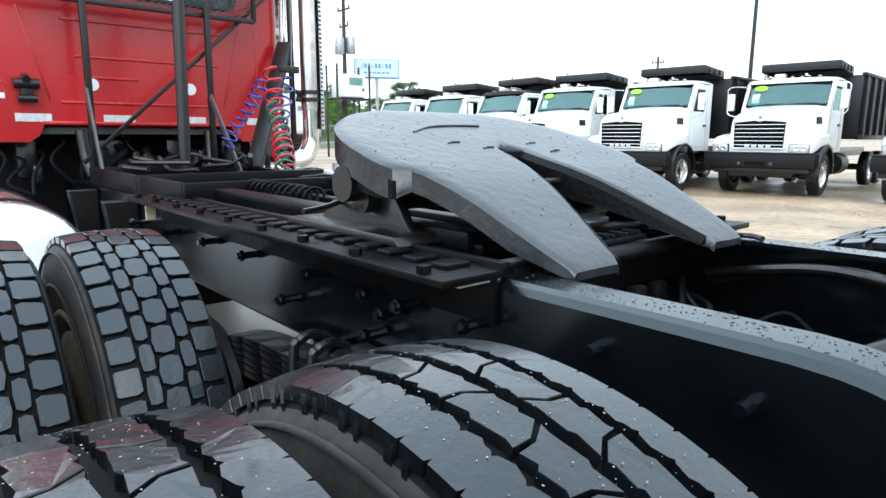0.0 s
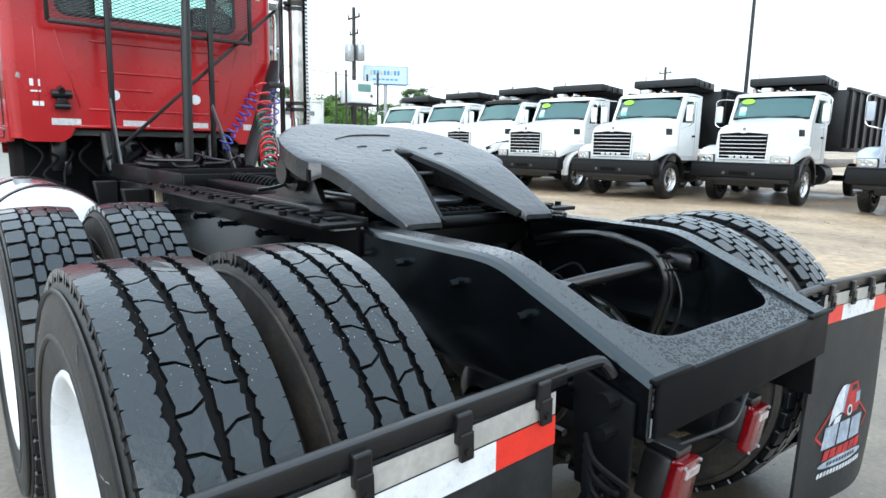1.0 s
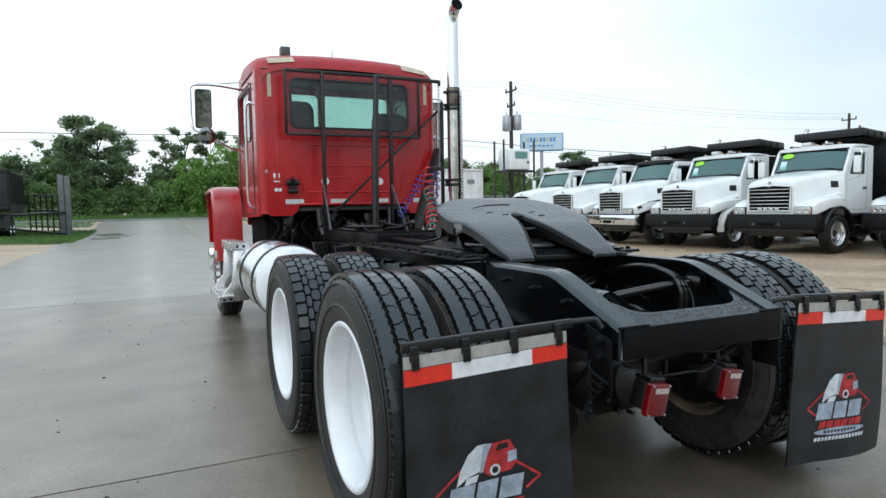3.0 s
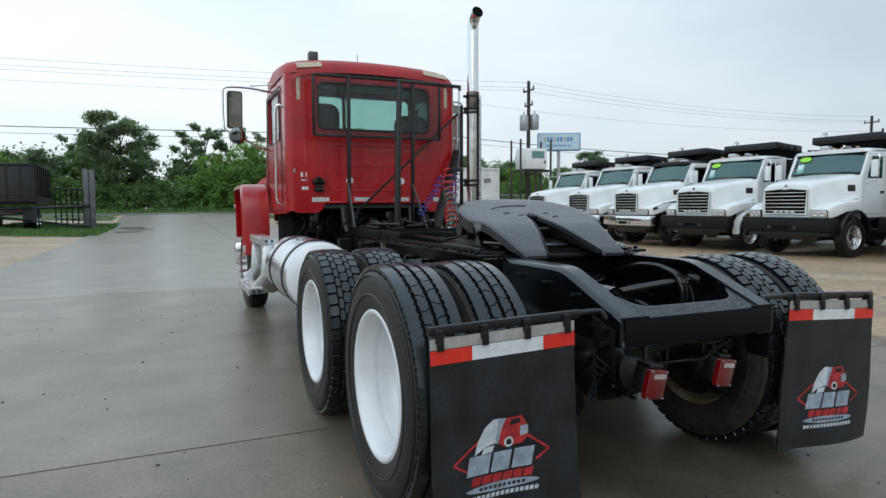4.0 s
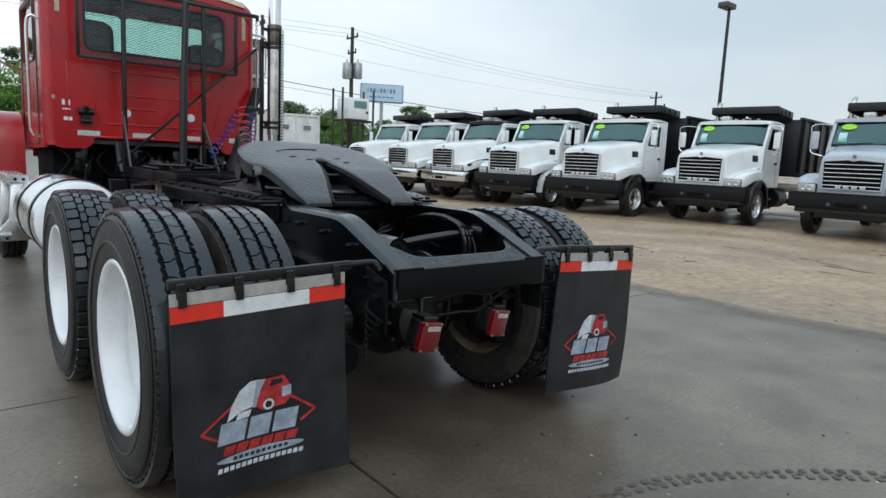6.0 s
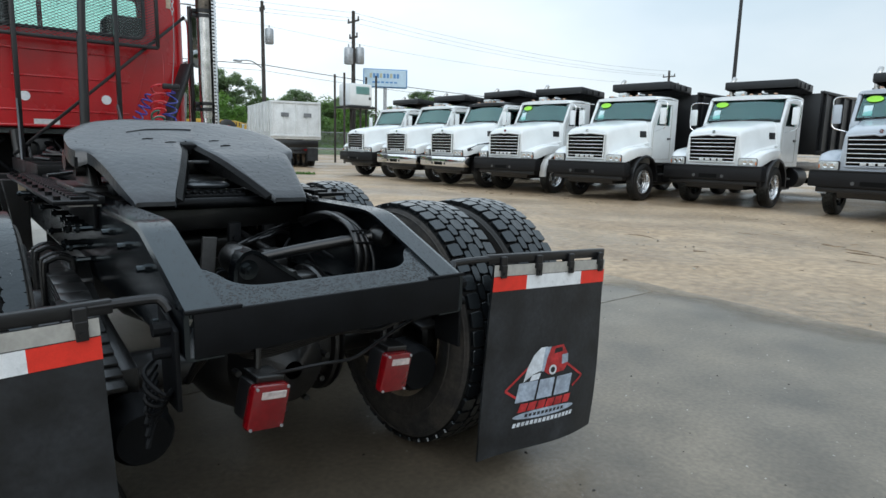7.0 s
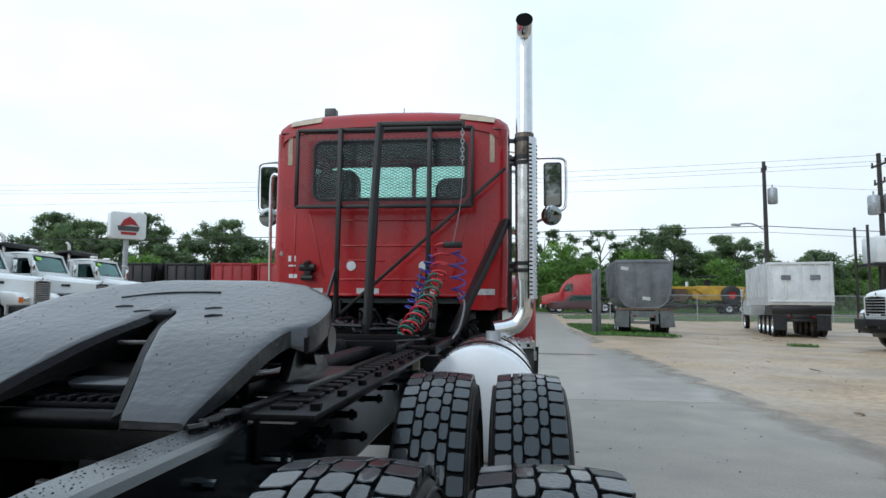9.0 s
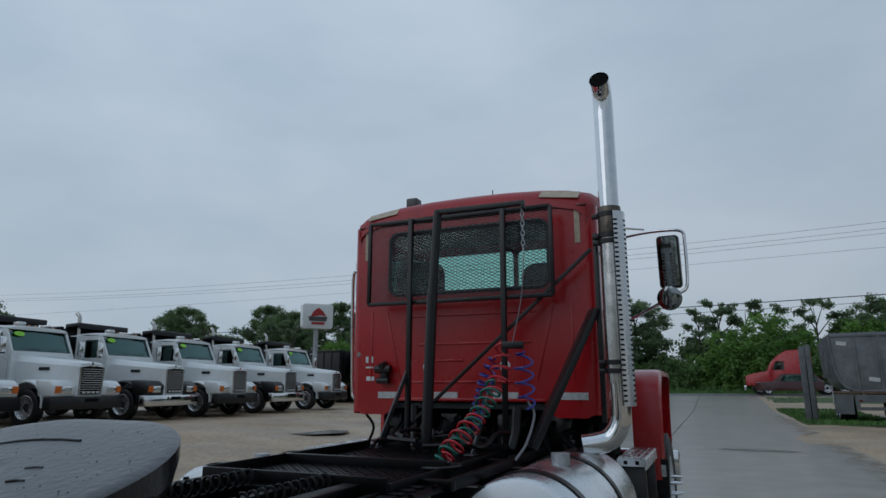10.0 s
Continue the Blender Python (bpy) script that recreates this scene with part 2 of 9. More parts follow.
M = dict(
    black=mat("black_frame_paint", (0.0026, 0.0033, 0.0044), 0.20, sheen_tint=(0.80, 0.95, 1.0), spec=0.68, var=0.2, scale=9, fine=160, bump=0.07, coat=0.08),
    water=mat("rain_water_bead", (0.0015, 0.002, 0.003), 0.03, var=0.0, bump=0.0, spec=0.6),
    speck=mat("pale_road_grit", (0.27, 0.275, 0.28), 0.5, var=0.2),
    deckblack=mat("worn_black_deck_paint", (0.0028, 0.0031, 0.0037), 0.40, var=0.4, scale=10, fine=90, bump=0.5, spec=0.14),
    under=mat("grimy_chassis_black", (0.0011, 0.0012, 0.0015), 0.36, var=0.35, scale=12, fine=120, bump=0.4, tint=(0.0060, 0.0056, 0.0052), coat=0.22, spec=0.5),
    plate=mat("greased_plate_grey", (0.017, 0.0205, 0.025), 0.32, var=0.35, scale=7, fine=38, bump=0.5, dist=0.006, coat=0.15, spec=0.75),
    scuff=mat("scraped_rubber", (0.16, 0.16, 0.155), 0.8, var=0.4, scale=40),
    rubber=mat("wet_tread_rubber", (0.004, 0.0050, 0.0064), 0.34, coat=0.5, sheen_tint=(0.82, 0.95, 1.0), var=0.3, scale=10, fine=150, bump=0.5),
    wall=mat("sidewall_rubber", (0.009, 0.009, 0.0092), 0.46, var=0.45, scale=5, fine=90, bump=0.5, tint=(0.017, 0.0155, 0.014)),
    groove=mat("tread_groove_rubber", (0.005, 0.005, 0.005), 0.75, var=0.3, spec=0.15),
    dirtyrubber=mat("muddy_inner_sidewall", (0.010, 0.010, 0.010), 0.7, var=0.5, scale=12, fine=70, bump=0.7, tint=(0.045, 0.038, 0.031)),
    rim=mat("white_rim_paint", (0.78, 0.80, 0.82), 0.3, var=0.05, scale=5, bump=0.03, coat=0.3),
    rimdirty=mat("dirty_rim_paint", (0.36, 0.285, 0.20), 0.6, var=0.3, scale=6),
    hub=mat("hub_steel", (0.10, 0.10, 0.10), 0.5, metal=0.6),
    red=mat("red_cab_paint", (0.42, 0.007, 0.011), 0.28, var=0.12, scale=2.5, fine=140, bump=0.04, coat=0.25),
    redfade=mat("faded_red_roof_paint", (0.38, 0.012, 0.015), 0.42, var=0.14, scale=3, bump=0.05),
    rack=mat("black_rack_paint", (0.006, 0.006, 0.007), 0.36, var=0.2, scale=15, bump=0.12),
    braceg=mat("worn_grey_brace", (0.10, 0.105, 0.11), 0.4, metal=0.3, var=0.2),
    beige=mat("aged_tape", (0.55, 0.46, 0.34), 0.6, var=0.15, scale=30),
    silver=mat("silver_reflector_tape", (0.62, 0.63, 0.63), 0.35, var=0.15, scale=40),
    whitetape=mat("white_reflector_tape", (0.74, 0.76, 0.78), 0.3, var=0.07, scale=30, fine=300),
    redtape=mat("red_reflector_tape", (0.72, 0.035, 0.020), 0.35, var=0.07, scale=30, fine=300),
    greytape=mat("grey_backing_strip", (0.40, 0.39, 0.36), 0.5, var=0.12, scale=20),
    white=mat("white_truck_paint", (0.79, 0.815, 0.815), 0.22, var=0.05, scale=2, bump=0.02, coat=0.4),
    offwhite=mat("silver_white_truck_paint", (0.46, 0.50, 0.55), 0.25, var=0.06, scale=2, bump=0.02, coat=0.4),
    stainless=mat("brushed_aluminium", (0.72, 0.73, 0.74), 0.27, metal=1.0, var=0.06, scale=8, fine=200, bump=0.05),
    capwhite=mat("white_tank_end", (0.82, 0.84, 0.86), 0.25, var=0.04, scale=4, bump=0.02, coat=0.3),
    chrome=mat("chrome", (0.80, 0.81, 0.82), 0.10, metal=1.0, var=0.05, scale=12, bump=0.02),
    hotchrome=mat("heat_stained_chrome", (0.16, 0.135, 0.11), 0.3, metal=0.9, var=0.35, scale=14),
    dullchrome=mat("weathered_chrome_pipe", (0.62, 0.60, 0.57), 0.22, metal=1.0, var=0.16, scale=10, bump=0.05),
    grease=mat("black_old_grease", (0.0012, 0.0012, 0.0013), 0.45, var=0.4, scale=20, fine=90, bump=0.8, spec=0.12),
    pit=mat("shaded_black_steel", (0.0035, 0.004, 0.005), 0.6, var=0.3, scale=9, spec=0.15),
    # sooty pipe bore; also stands for shade in openings and under the cab
    sootshade=mat("soot_and_shade_black", (0.006, 0.006, 0.006), 0.9, spec=0.08),
    flap=mat("black_rubber_flap", (0.017, 0.019, 0.022), 0.5, var=0.45, scale=7, fine=60, bump=0.3),
    lens=mat("red_lens", (0.17, 0.003, 0.006), 0.14, var=0.12, scale=60, bump=0.12, coat=0.6),
    clearlens=mat("clear_lens", (0.58, 0.50, 0.48), 0.2, var=0.2, scale=60, coat=0.5),
    marker=mat("faded_amber_lens", (0.56, 0.34, 0.22), 0.3, coat=0.3),
    amber=mat("amber_lens", (0.70, 0.16, 0.015), 0.25, coat=0.4),
    headlamp=mat("headlamp_lens", (0.70, 0.73, 0.72), 0.12, metal=0.4, var=0.15, scale=30, coat=0.8),
    plastic=mat("black_plastic", (0.008, 0.008, 0.009), 0.38, var=0.15, scale=10),
    tarp=mat("black_dump_steel", (0.007, 0.0075, 0.009), 0.42, var=0.3, scale=2.5, fine=40, bump=0.2),
    greysteel=mat("grey_dump_steel", (0.17, 0.18, 0.19), 0.5, var=0.25, scale=2, fine=30, bump=0.2),
    dumpwhite=mat("white_dump_steel", (0.68, 0.70, 0.70), 0.4, var=0.12, scale=1.5, fine=20, bump=0.1),
    reddump=mat("red_dump_steel", (0.36, 0.02, 0.025), 0.45, var=0.15, scale=1.5, fine=20),
    seat=mat("dark_seat_cloth", (0.02, 0.02, 0.022), 0.85, var=0.2),
    interior=mat("grey_cab_lining", (0.11, 0.125, 0.125), 0.8, var=0.15),
    dash=mat("pale_grey_dash", (0.34, 0.37, 0.36), 0.8, var=0.15),
    hosered=mat("red_air_hose", (0.55, 0.015, 0.025), 0.3, coat=0.3),
    hoseblue=mat("blue_air_hose", (0.018, 0.035, 0.30), 0.3, coat=0.3),
    hosegreen=mat("green_power_hose", (0.012, 0.14, 0.10), 0.35, coat=0.3),
    cable=mat("black_cable", (0.004, 0.004, 0.0045), 0.35),
    greyhose=mat("grey_hose", (0.20, 0.20, 0.21), 0.5),
    concrete=mat("damp_concrete", (0.272, 0.246, 0.206), 0.36, var=0.21, scale=1.7, fine=42, bump=0.22, wet=0.16, random_by=0.05, dist=0.003, coat=0.06),
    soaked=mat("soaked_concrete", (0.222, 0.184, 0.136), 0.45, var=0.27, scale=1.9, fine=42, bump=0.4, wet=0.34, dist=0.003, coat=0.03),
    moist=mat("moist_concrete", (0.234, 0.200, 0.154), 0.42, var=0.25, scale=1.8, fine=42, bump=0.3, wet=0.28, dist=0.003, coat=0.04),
    stain=mat("oily_stain_and_shade", (0.070, 0.058, 0.042), 0.3, var=0.4, scale=2.0, fine=50, bump=0.3, tint=(0.028, 0.024, 0.020)),
    tyremark=mat("tyre_mark", (0.105, 0.088, 0.068), 0.45, var=0.4, scale=6, fine=60),
    grit=mat("dark_grit", (0.05, 0.045, 0.04), 0.8, var=0.3),
    palegrit=mat("pale_grit", (0.52, 0.50, 0.46), 0.8, var=0.3),
    clod=mat("dark_mud", (0.26, 0.19, 0.125), 0.75, var=0.3, scale=4),
    bumper=mat("black_bumper_steel", (0.007, 0.007, 0.008), 0.55, var=0.2, scale=4, spec=0.25),
    joint=mat("dark_joint_filler", (0.045, 0.042, 0.038), 0.8),
    dirt=mat("damp_sandy_dirt", (0.435, 0.322, 0.210), 0.75, var=0.36, scale=0.5, fine=9, bump=0.9, tint=(0.33, 0.235, 0.148), wet=0.25, dist=0.04),
    washed=mat("washed_wet_dirt", (0.36, 0.28, 0.19), 0.5, var=0.36, scale=0.6, fine=20, bump=0.6, tint=(0.25, 0.195, 0.135), wet=0.4, dist=0.01),
    stone=mat("pale_gravel", (0.36, 0.32, 0.26), 0.7, var=0.25, scale=3),
    puddle=mat("muddy_puddle", (0.09, 0.08, 0.065), 0.22, var=0.1, scale=1, bump=0.0),
    road=mat("wet_asphalt", (0.20, 0.205, 0.21), 0.3, var=0.2, scale=0.8, fine=30, bump=0.3, wet=0.4),
    grass=mat("grass_blades", (0.085, 0.19, 0.030), 0.6, var=0.35, scale=0.6, fine=9, tint=(0.05, 0.11, 0.02)),
    turf=mat("turf_soil", (0.075, 0.12, 0.03), 0.8, var=0.3, scale=0.8, fine=10, bump=0.6),
    leafdark=leaf_mat("dark_green_leaves", (0.170, 0.235, 0.130), (0.105, 0.160, 0.085)),
    leafmid=leaf_mat("mid_green_leaves", (0.175, 0.270, 0.105), (0.110, 0.185, 0.07)),
    leaflight=leaf_mat("light_green_leaves", (0.205, 0.345, 0.085), (0.13, 0.245, 0.06)),
    bark=mat("tree_bark", (0.085, 0.07, 0.055), 0.9, var=0.3, scale=4, fine=40, bump=0.8),
    pole=mat("weathered_pole_wood", (0.055, 0.048, 0.042), 0.85, var=0.3, scale=5, fine=40, bump=0.5),
    galv=mat("galvanised_steel", (0.42, 0.44, 0.46), 0.4, metal=0.5, var=0.15, scale=8),
    signblue=mat("blue_sign_panel", (0.10, 0.27, 0.55), 0.4, var=0.08),
    signpale=mat("pale_sign_face", (0.50, 0.66, 0.78), 0.35, var=0.06),
    signyellow=mat("faded_sign_stroke", (0.50, 0.50, 0.36), 0.5),
    logored=mat("red_print", (0.46, 0.030, 0.032), 0.55, var=0.25, scale=25),
    logogrey=mat("pale_blue_print", (0.34, 0.40, 0.48), 0.55, var=0.2, scale=25),
    logowhite=mat("white_print", (0.60, 0.64, 0.68), 0.55, var=0.15, scale=25),
    yellow=mat("machine_yellow", (0.55, 0.33, 0.03), 0.45, var=0.2, scale=1.5),
    greenpaper=mat("green_sticker", (0.32, 0.75, 0.05), 0.5, var=0.05),
    paper=mat("pale_blue_paper", (0.60, 0.78, 0.80), 0.6, var=0.05),
    mirrorface=mat("mirror_face", (0.30, 0.33, 0.34), 0.03, metal=1.0, var=0.0, bump=0.0),
    rust=mat("rusty_sill", (0.16, 0.095, 0.06), 0.75, var=0.35, scale=6),
    mud=mat("caked_machine_mud", (0.13, 0.085, 0.05), 0.85, var=0.35, scale=2, fine=20, bump=0.5),
    gatewood=mat("grey_gate_panel", (0.14, 0.15, 0.155), 0.6, var=0.2, scale=3),
    darkred=mat("dark_red_car_paint", (0.06, 0.012, 0.012), 0.25, coat=0.4),
)
# soft-edged patch: oily wet and the truck's shade darkened into one colour
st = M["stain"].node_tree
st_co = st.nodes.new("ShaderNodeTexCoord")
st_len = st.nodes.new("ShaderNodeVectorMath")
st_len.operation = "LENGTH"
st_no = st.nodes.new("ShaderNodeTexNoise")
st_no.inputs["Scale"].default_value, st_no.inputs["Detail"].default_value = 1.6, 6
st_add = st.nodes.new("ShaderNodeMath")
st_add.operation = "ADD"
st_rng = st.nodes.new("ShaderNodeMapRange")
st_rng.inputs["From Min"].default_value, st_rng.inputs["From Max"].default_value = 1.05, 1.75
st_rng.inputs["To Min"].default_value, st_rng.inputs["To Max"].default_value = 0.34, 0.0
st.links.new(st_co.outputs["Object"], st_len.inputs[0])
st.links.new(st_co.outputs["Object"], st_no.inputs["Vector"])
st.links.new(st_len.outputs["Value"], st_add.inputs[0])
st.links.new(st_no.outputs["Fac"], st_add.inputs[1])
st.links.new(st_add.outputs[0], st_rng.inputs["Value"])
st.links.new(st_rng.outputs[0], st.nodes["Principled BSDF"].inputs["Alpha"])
wd_t = M["washed"].node_tree
wd_co = wd_t.nodes.new("ShaderNodeTexCoord")
wd_sep = wd_t.nodes.new("ShaderNodeSeparateXYZ")
wd_no = wd_t.nodes.new("ShaderNodeTexNoise")
wd_no.inputs["Scale"].default_value, wd_no.inputs["Detail"].default_value = 1.2, 7
wd_add = wd_t.nodes.new("ShaderNodeMath")
wd_add.operation, wd_add.inputs[1].default_value = "MULTIPLY_ADD", 1.3
wd_rng = wd_t.nodes.new("ShaderNodeMapRange")
wd_rng.inputs["From Min"].default_value, wd_rng.inputs["From Max"].default_value = 4.40, 4.95
wd_rng.inputs["To Min"].default_value, wd_rng.inputs["To Max"].default_value = 0.0, 0.9
wd_t.links.new(wd_co.outputs["Object"], wd_sep.inputs[0])
wd_t.links.new(wd_co.outputs["Object"], wd_no.inputs["Vector"])
wd_t.links.new(wd_no.outputs["Fac"], wd_add.inputs[0])
wd_t.links.new(wd_sep.outputs["X"], wd_add.inputs[2])
wd_t.links.new(wd_add.outputs[0], wd_rng.inputs["Value"])
wd_t.links.new(wd_rng.outputs[0], wd_t.nodes["Principled BSDF"].inputs["Alpha"])
M["glass"] = glass("cab_glass", (0.82, 0.97, 0.93), 0.02, 0.95)
M["shield"] = glass("tinted_windshield", (0.72, 0.97, 0.92), 0.05, 0.9, 2.1, (0.66, 1.0, 0.97))


# ---- mesh helpers ----
def part(name, bm, material, parent=None, label="", smooth=None, weld=False):
    """Links a bmesh as one mesh object under a thing or a part."""
    if weld:
        bmesh.ops.remove_doubles(bm, verts=bm.verts, dist=0.0004)
    bmesh.ops.recalc_face_normals(bm, faces=bm.faces)
    me = bpy.data.meshes.new(name)
    bm.to_mesh(me)
    bm.free()
    me.materials.append(material)
    if smooth is not None:
        me.shade_smooth()
        me.set_sharp_from_angle(angle=radians(smooth))
    ob = new(name, me)
    if parent is not None:
        ob.parent = parent
    if label:
        ob["label"] = label
    return ob


def thing(name, label, category, group="", at=None, kind=""):
    ob = new(name)
    ob.empty_display_size = 0.2
    if at is not None:
        ob.matrix_world = at
    return tagged(ob, label, category, group, kind)


def box(bm, c, s, rot=None, bevel=0.0):
    """A box of size s at c, its edges chamfered."""
    r = bmesh.ops.create_cube(bm, size=1.0)
    vs = r["verts"]
    bmesh.ops.scale(bm, vec=s, verts=vs)
    if bevel:
        es = list({e for v in vs for e in v.link_edges})
        g = bmesh.ops.bevel(bm, geom=es, offset=bevel, segments=2, affect="EDGES", profile=0.5)
        vs = list({v for f in g["faces"] for v in f.verts} | {v for v in vs if v.is_valid})
    if rot is not None:
        bmesh.ops.transform(bm, matrix=Euler([radians(a) for a in rot]).to_matrix().to_4x4(), verts=vs)
    bmesh.ops.translate(bm, vec=c, verts=vs)
    return vs


def rod(bm, a, b, r, seg=12, r2=None):
    """A round bar from a to b."""
    a, b = Vector(a), Vector(b)
    d = b - a
    g = bmesh.ops.create_cone(bm, cap_ends=True, segments=seg, radius1=r, radius2=r if r2 is None else r2, depth=d.length)
    bmesh.ops.transform(bm, matrix=Matrix.Translation((a + b) / 2) @ d.to_track_quat("Z", "Y").to_matrix().to_4x4(), verts=g["verts"])
    return g["verts"]


def beam(bm, a, b, w, h, bevel=0.003, up=(0, 0, 1)):
    """A square bar from a to b, w across and h upright."""
    a, b = Vector(a), Vector(b)
    d = (b - a)
    y = d.normalized()
    x = y.cross(Vector(up)).normalized()
    z = x.cross(y)
    m = Matrix((x, y, z)).transposed().to_4x4()
    m.translation = (a + b) / 2
    vs = box(bm, (0, 0, 0), (w, d.length, h), bevel=bevel)
    bmesh.ops.transform(bm, matrix=m, verts=vs)


def sweep(bm, pts, r, seg=8, caps=True):
    """A round tube along points."""
    pts = [Vector(p) for p in pts]
    rings = []
    up = Vector((0.13, 0.21, 0.97))
    for i, p in enumerate(pts):
        t = (pts[min(i + 1, len(pts) - 1)] - pts[max(i - 1, 0)]).normalized()
        x = t.cross(up)
        x = (x if x.length > 1e-4 else t.cross(Vector((1, 0, 0)))).normalized()
        up = x.cross(t)
        rr = r[i] if isinstance(r, (list, tuple)) else r
        rings.append([bm.verts.new(p + rr * (math.cos(a) * x + math.sin(a) * up)) for a in (2 * math.pi * k / seg for k in range(seg))])
    for q, s in zip(rings, rings[1:]):
        for k in range(seg):
            bm.faces.new((q[k], q[(k + 1) % seg], s[(k + 1) % seg], s[k]))
    if caps:
        bm.faces.new(rings[0])
        bm.faces.new(rings[-1])


def arc(pts, n=6):
    """A smooth line through points (Catmull-Rom)."""
    p = [Vector(v) for v in pts]
    p = [2 * p[0] - p[1]] + p + [2 * p[-1] - p[-2]]
    out = []
    for i in range(1, len(p) - 2):
        for k in range(n):
            t = k / n
            out.append(0.5 * ((2 * p[i]) + (p[i + 1] - p[i - 1]) * t + (2 * p[i - 1] - 5 * p[i] + 4 * p[i + 1] - p[i + 2]) * t * t + (3 * p[i] - p[i - 1] - 3 * p[i + 1] + p[i + 2]) * t ** 3))
    return out + [p[-2]]


def lathe(bm, prof, axis="X", seg=48, c=(0, 0, 0), closed=False):
    """Turns (along, radius) pairs round an axis."""
    rings = []
    for k in range(seg):
        a = 2 * math.pi * k / seg
        ring = []
        for u, r in prof:
            p = {"X": (u, r * math.cos(a), r * math.sin(a)), "Y": (r * math.cos(a), u, r * math.sin(a)), "Z": (r * math.cos(a), r * math.sin(a), u)}[axis]
            ring.append(bm.verts.new(Vector(p) + Vector(c)))
        rings.append(ring)
    m = len(prof)
    for k in range(seg):
        q, s = rings[k], rings[(k + 1) % seg]
        for i in range(m if closed else m - 1):
            j = (i + 1) % m
            bm.faces.new((q[i], q[j], s[j], s[i]))


def prism(bm, poly, axis, a, b, bevel=0.0):
    """Extrudes a polygon: axis X takes (y, z) pairs, Y takes (x, z), Z takes (x, y)."""
    def at(p, w):
        return {"X": (w, p[0], p[1]), "Y": (p[0], w, p[1]), "Z": (p[0], p[1], w)}[axis]
    lo = [bm.verts.new(at(p, a)) for p in poly]
    hi = [bm.verts.new(at(p, b)) for p in poly]
    n = len(poly)
    fs = [bm.faces.new(lo), bm.faces.new(hi)]
    for i in range(n):
        fs.append(bm.faces.new((lo[i], lo[(i + 1) % n], hi[(i + 1) % n], hi[i])))
    if bevel:
        es = list({e for f in fs for e in f.edges})
        bmesh.ops.recalc_face_normals(bm, faces=fs)
        bmesh.ops.bevel(bm, geom=es, offset=bevel, segments=2, affect="EDGES", profile=0.5)
    return lo + hi


def rounded(x0, z0, x1, z1, r, n=5):
    """Corner-rounded rectangle as a list of pairs."""
    out = []
    for cx, cz, a0 in ((x1 - r, z1 - r, 0), (x0 + r, z1 - r, 90), (x0 + r, z0 + r, 180), (x1 - r, z0 + r, 270)):
        for k in range(n + 1):
            a = radians(a0 + 90 * k / n)
            out.append((cx + r * math.cos(a), cz + r * math.sin(a)))
    return out


def holed(bm, outer, holes, axis, a, b):
    """A plate with holes right through it."""
    def at(p, w):
        return {"X": (w, p[0], p[1]), "Y": (p[0], w, p[1]), "Z": (p[0], p[1], w)}[axis]
    for w in (a, b):
        es = []
        for loop in [outer, *holes]:
            vs = [bm.verts.new(at(p, w)) for p in loop]
            es += [bm.edges.new((vs[i], vs[(i + 1) % len(vs)])) for i in range(len(vs))]
        bmesh.ops.triangle_fill(bm, use_beauty=True, use_dissolve=False, edges=es)
    for loop in [outer, *holes]:
        lo = [bm.verts.new(at(p, a)) for p in loop]
        hi = [bm.verts.new(at(p, b)) for p in loop]
        for i in range(len(loop)):
            j = (i + 1) % len(loop)
            bm.faces.new((lo[i], lo[j], hi[j], hi[i]))


def loft(bm, rings, closed=True, caps=False, skip=()):
    """Quads between rings of equally many points; skip holds (ring, point) pairs left open."""
    vs = [[bm.verts.new(p) for p in ring] for ring in rings]
    n = len(vs[0])
    for i in range(len(vs) - 1):
        for k in range(n if closed else n - 1):
            if (i, k) not in skip:
                bm.faces.new((vs[i][k], vs[i][(k + 1) % n], vs[i + 1][(k + 1) % n], vs[i + 1][k]))
    if caps:
        bm.faces.new(vs[0])
        bm.faces.new(vs[-1])
    return vs


def ring_bar(bm, pts, r, seg=8):
    """A closed tube through points."""
    pts = [Vector(p) for p in pts]
    m = len(pts)
    up = Vector((0, 0, 0))
    for p, q in zip(pts, pts[1:] + pts[:1]):
        up += p.cross(q)
    up.normalize()
    rings = []
    for i, p in enumerate(pts):
        d0, d1 = (p - pts[i - 1]).normalized(), (pts[(i + 1) % m] - p).normalized()
        side = (d0 + d1).normalized().cross(up).normalized()
        wide = r / max(0.4, math.sqrt(max(0.0, (1 + d0.dot(d1)) / 2)))
        rings.append([bm.verts.new(p + side * (wide * math.cos(2 * math.pi * k / seg)) + up * (r * math.sin(2 * math.pi * k / seg))) for k in range(seg)])
    for i in range(m):
        a, b = rings[i], rings[(i + 1) % m]
        for k in range(seg):
            bm.faces.new((a[k], a[(k + 1) % seg], b[(k + 1) % seg], b[k]))
    bmesh.ops.recalc_face_normals(bm, faces=bm.faces)


B = bmesh.new


# ---- wheels ----
TYRE_R = 0.505


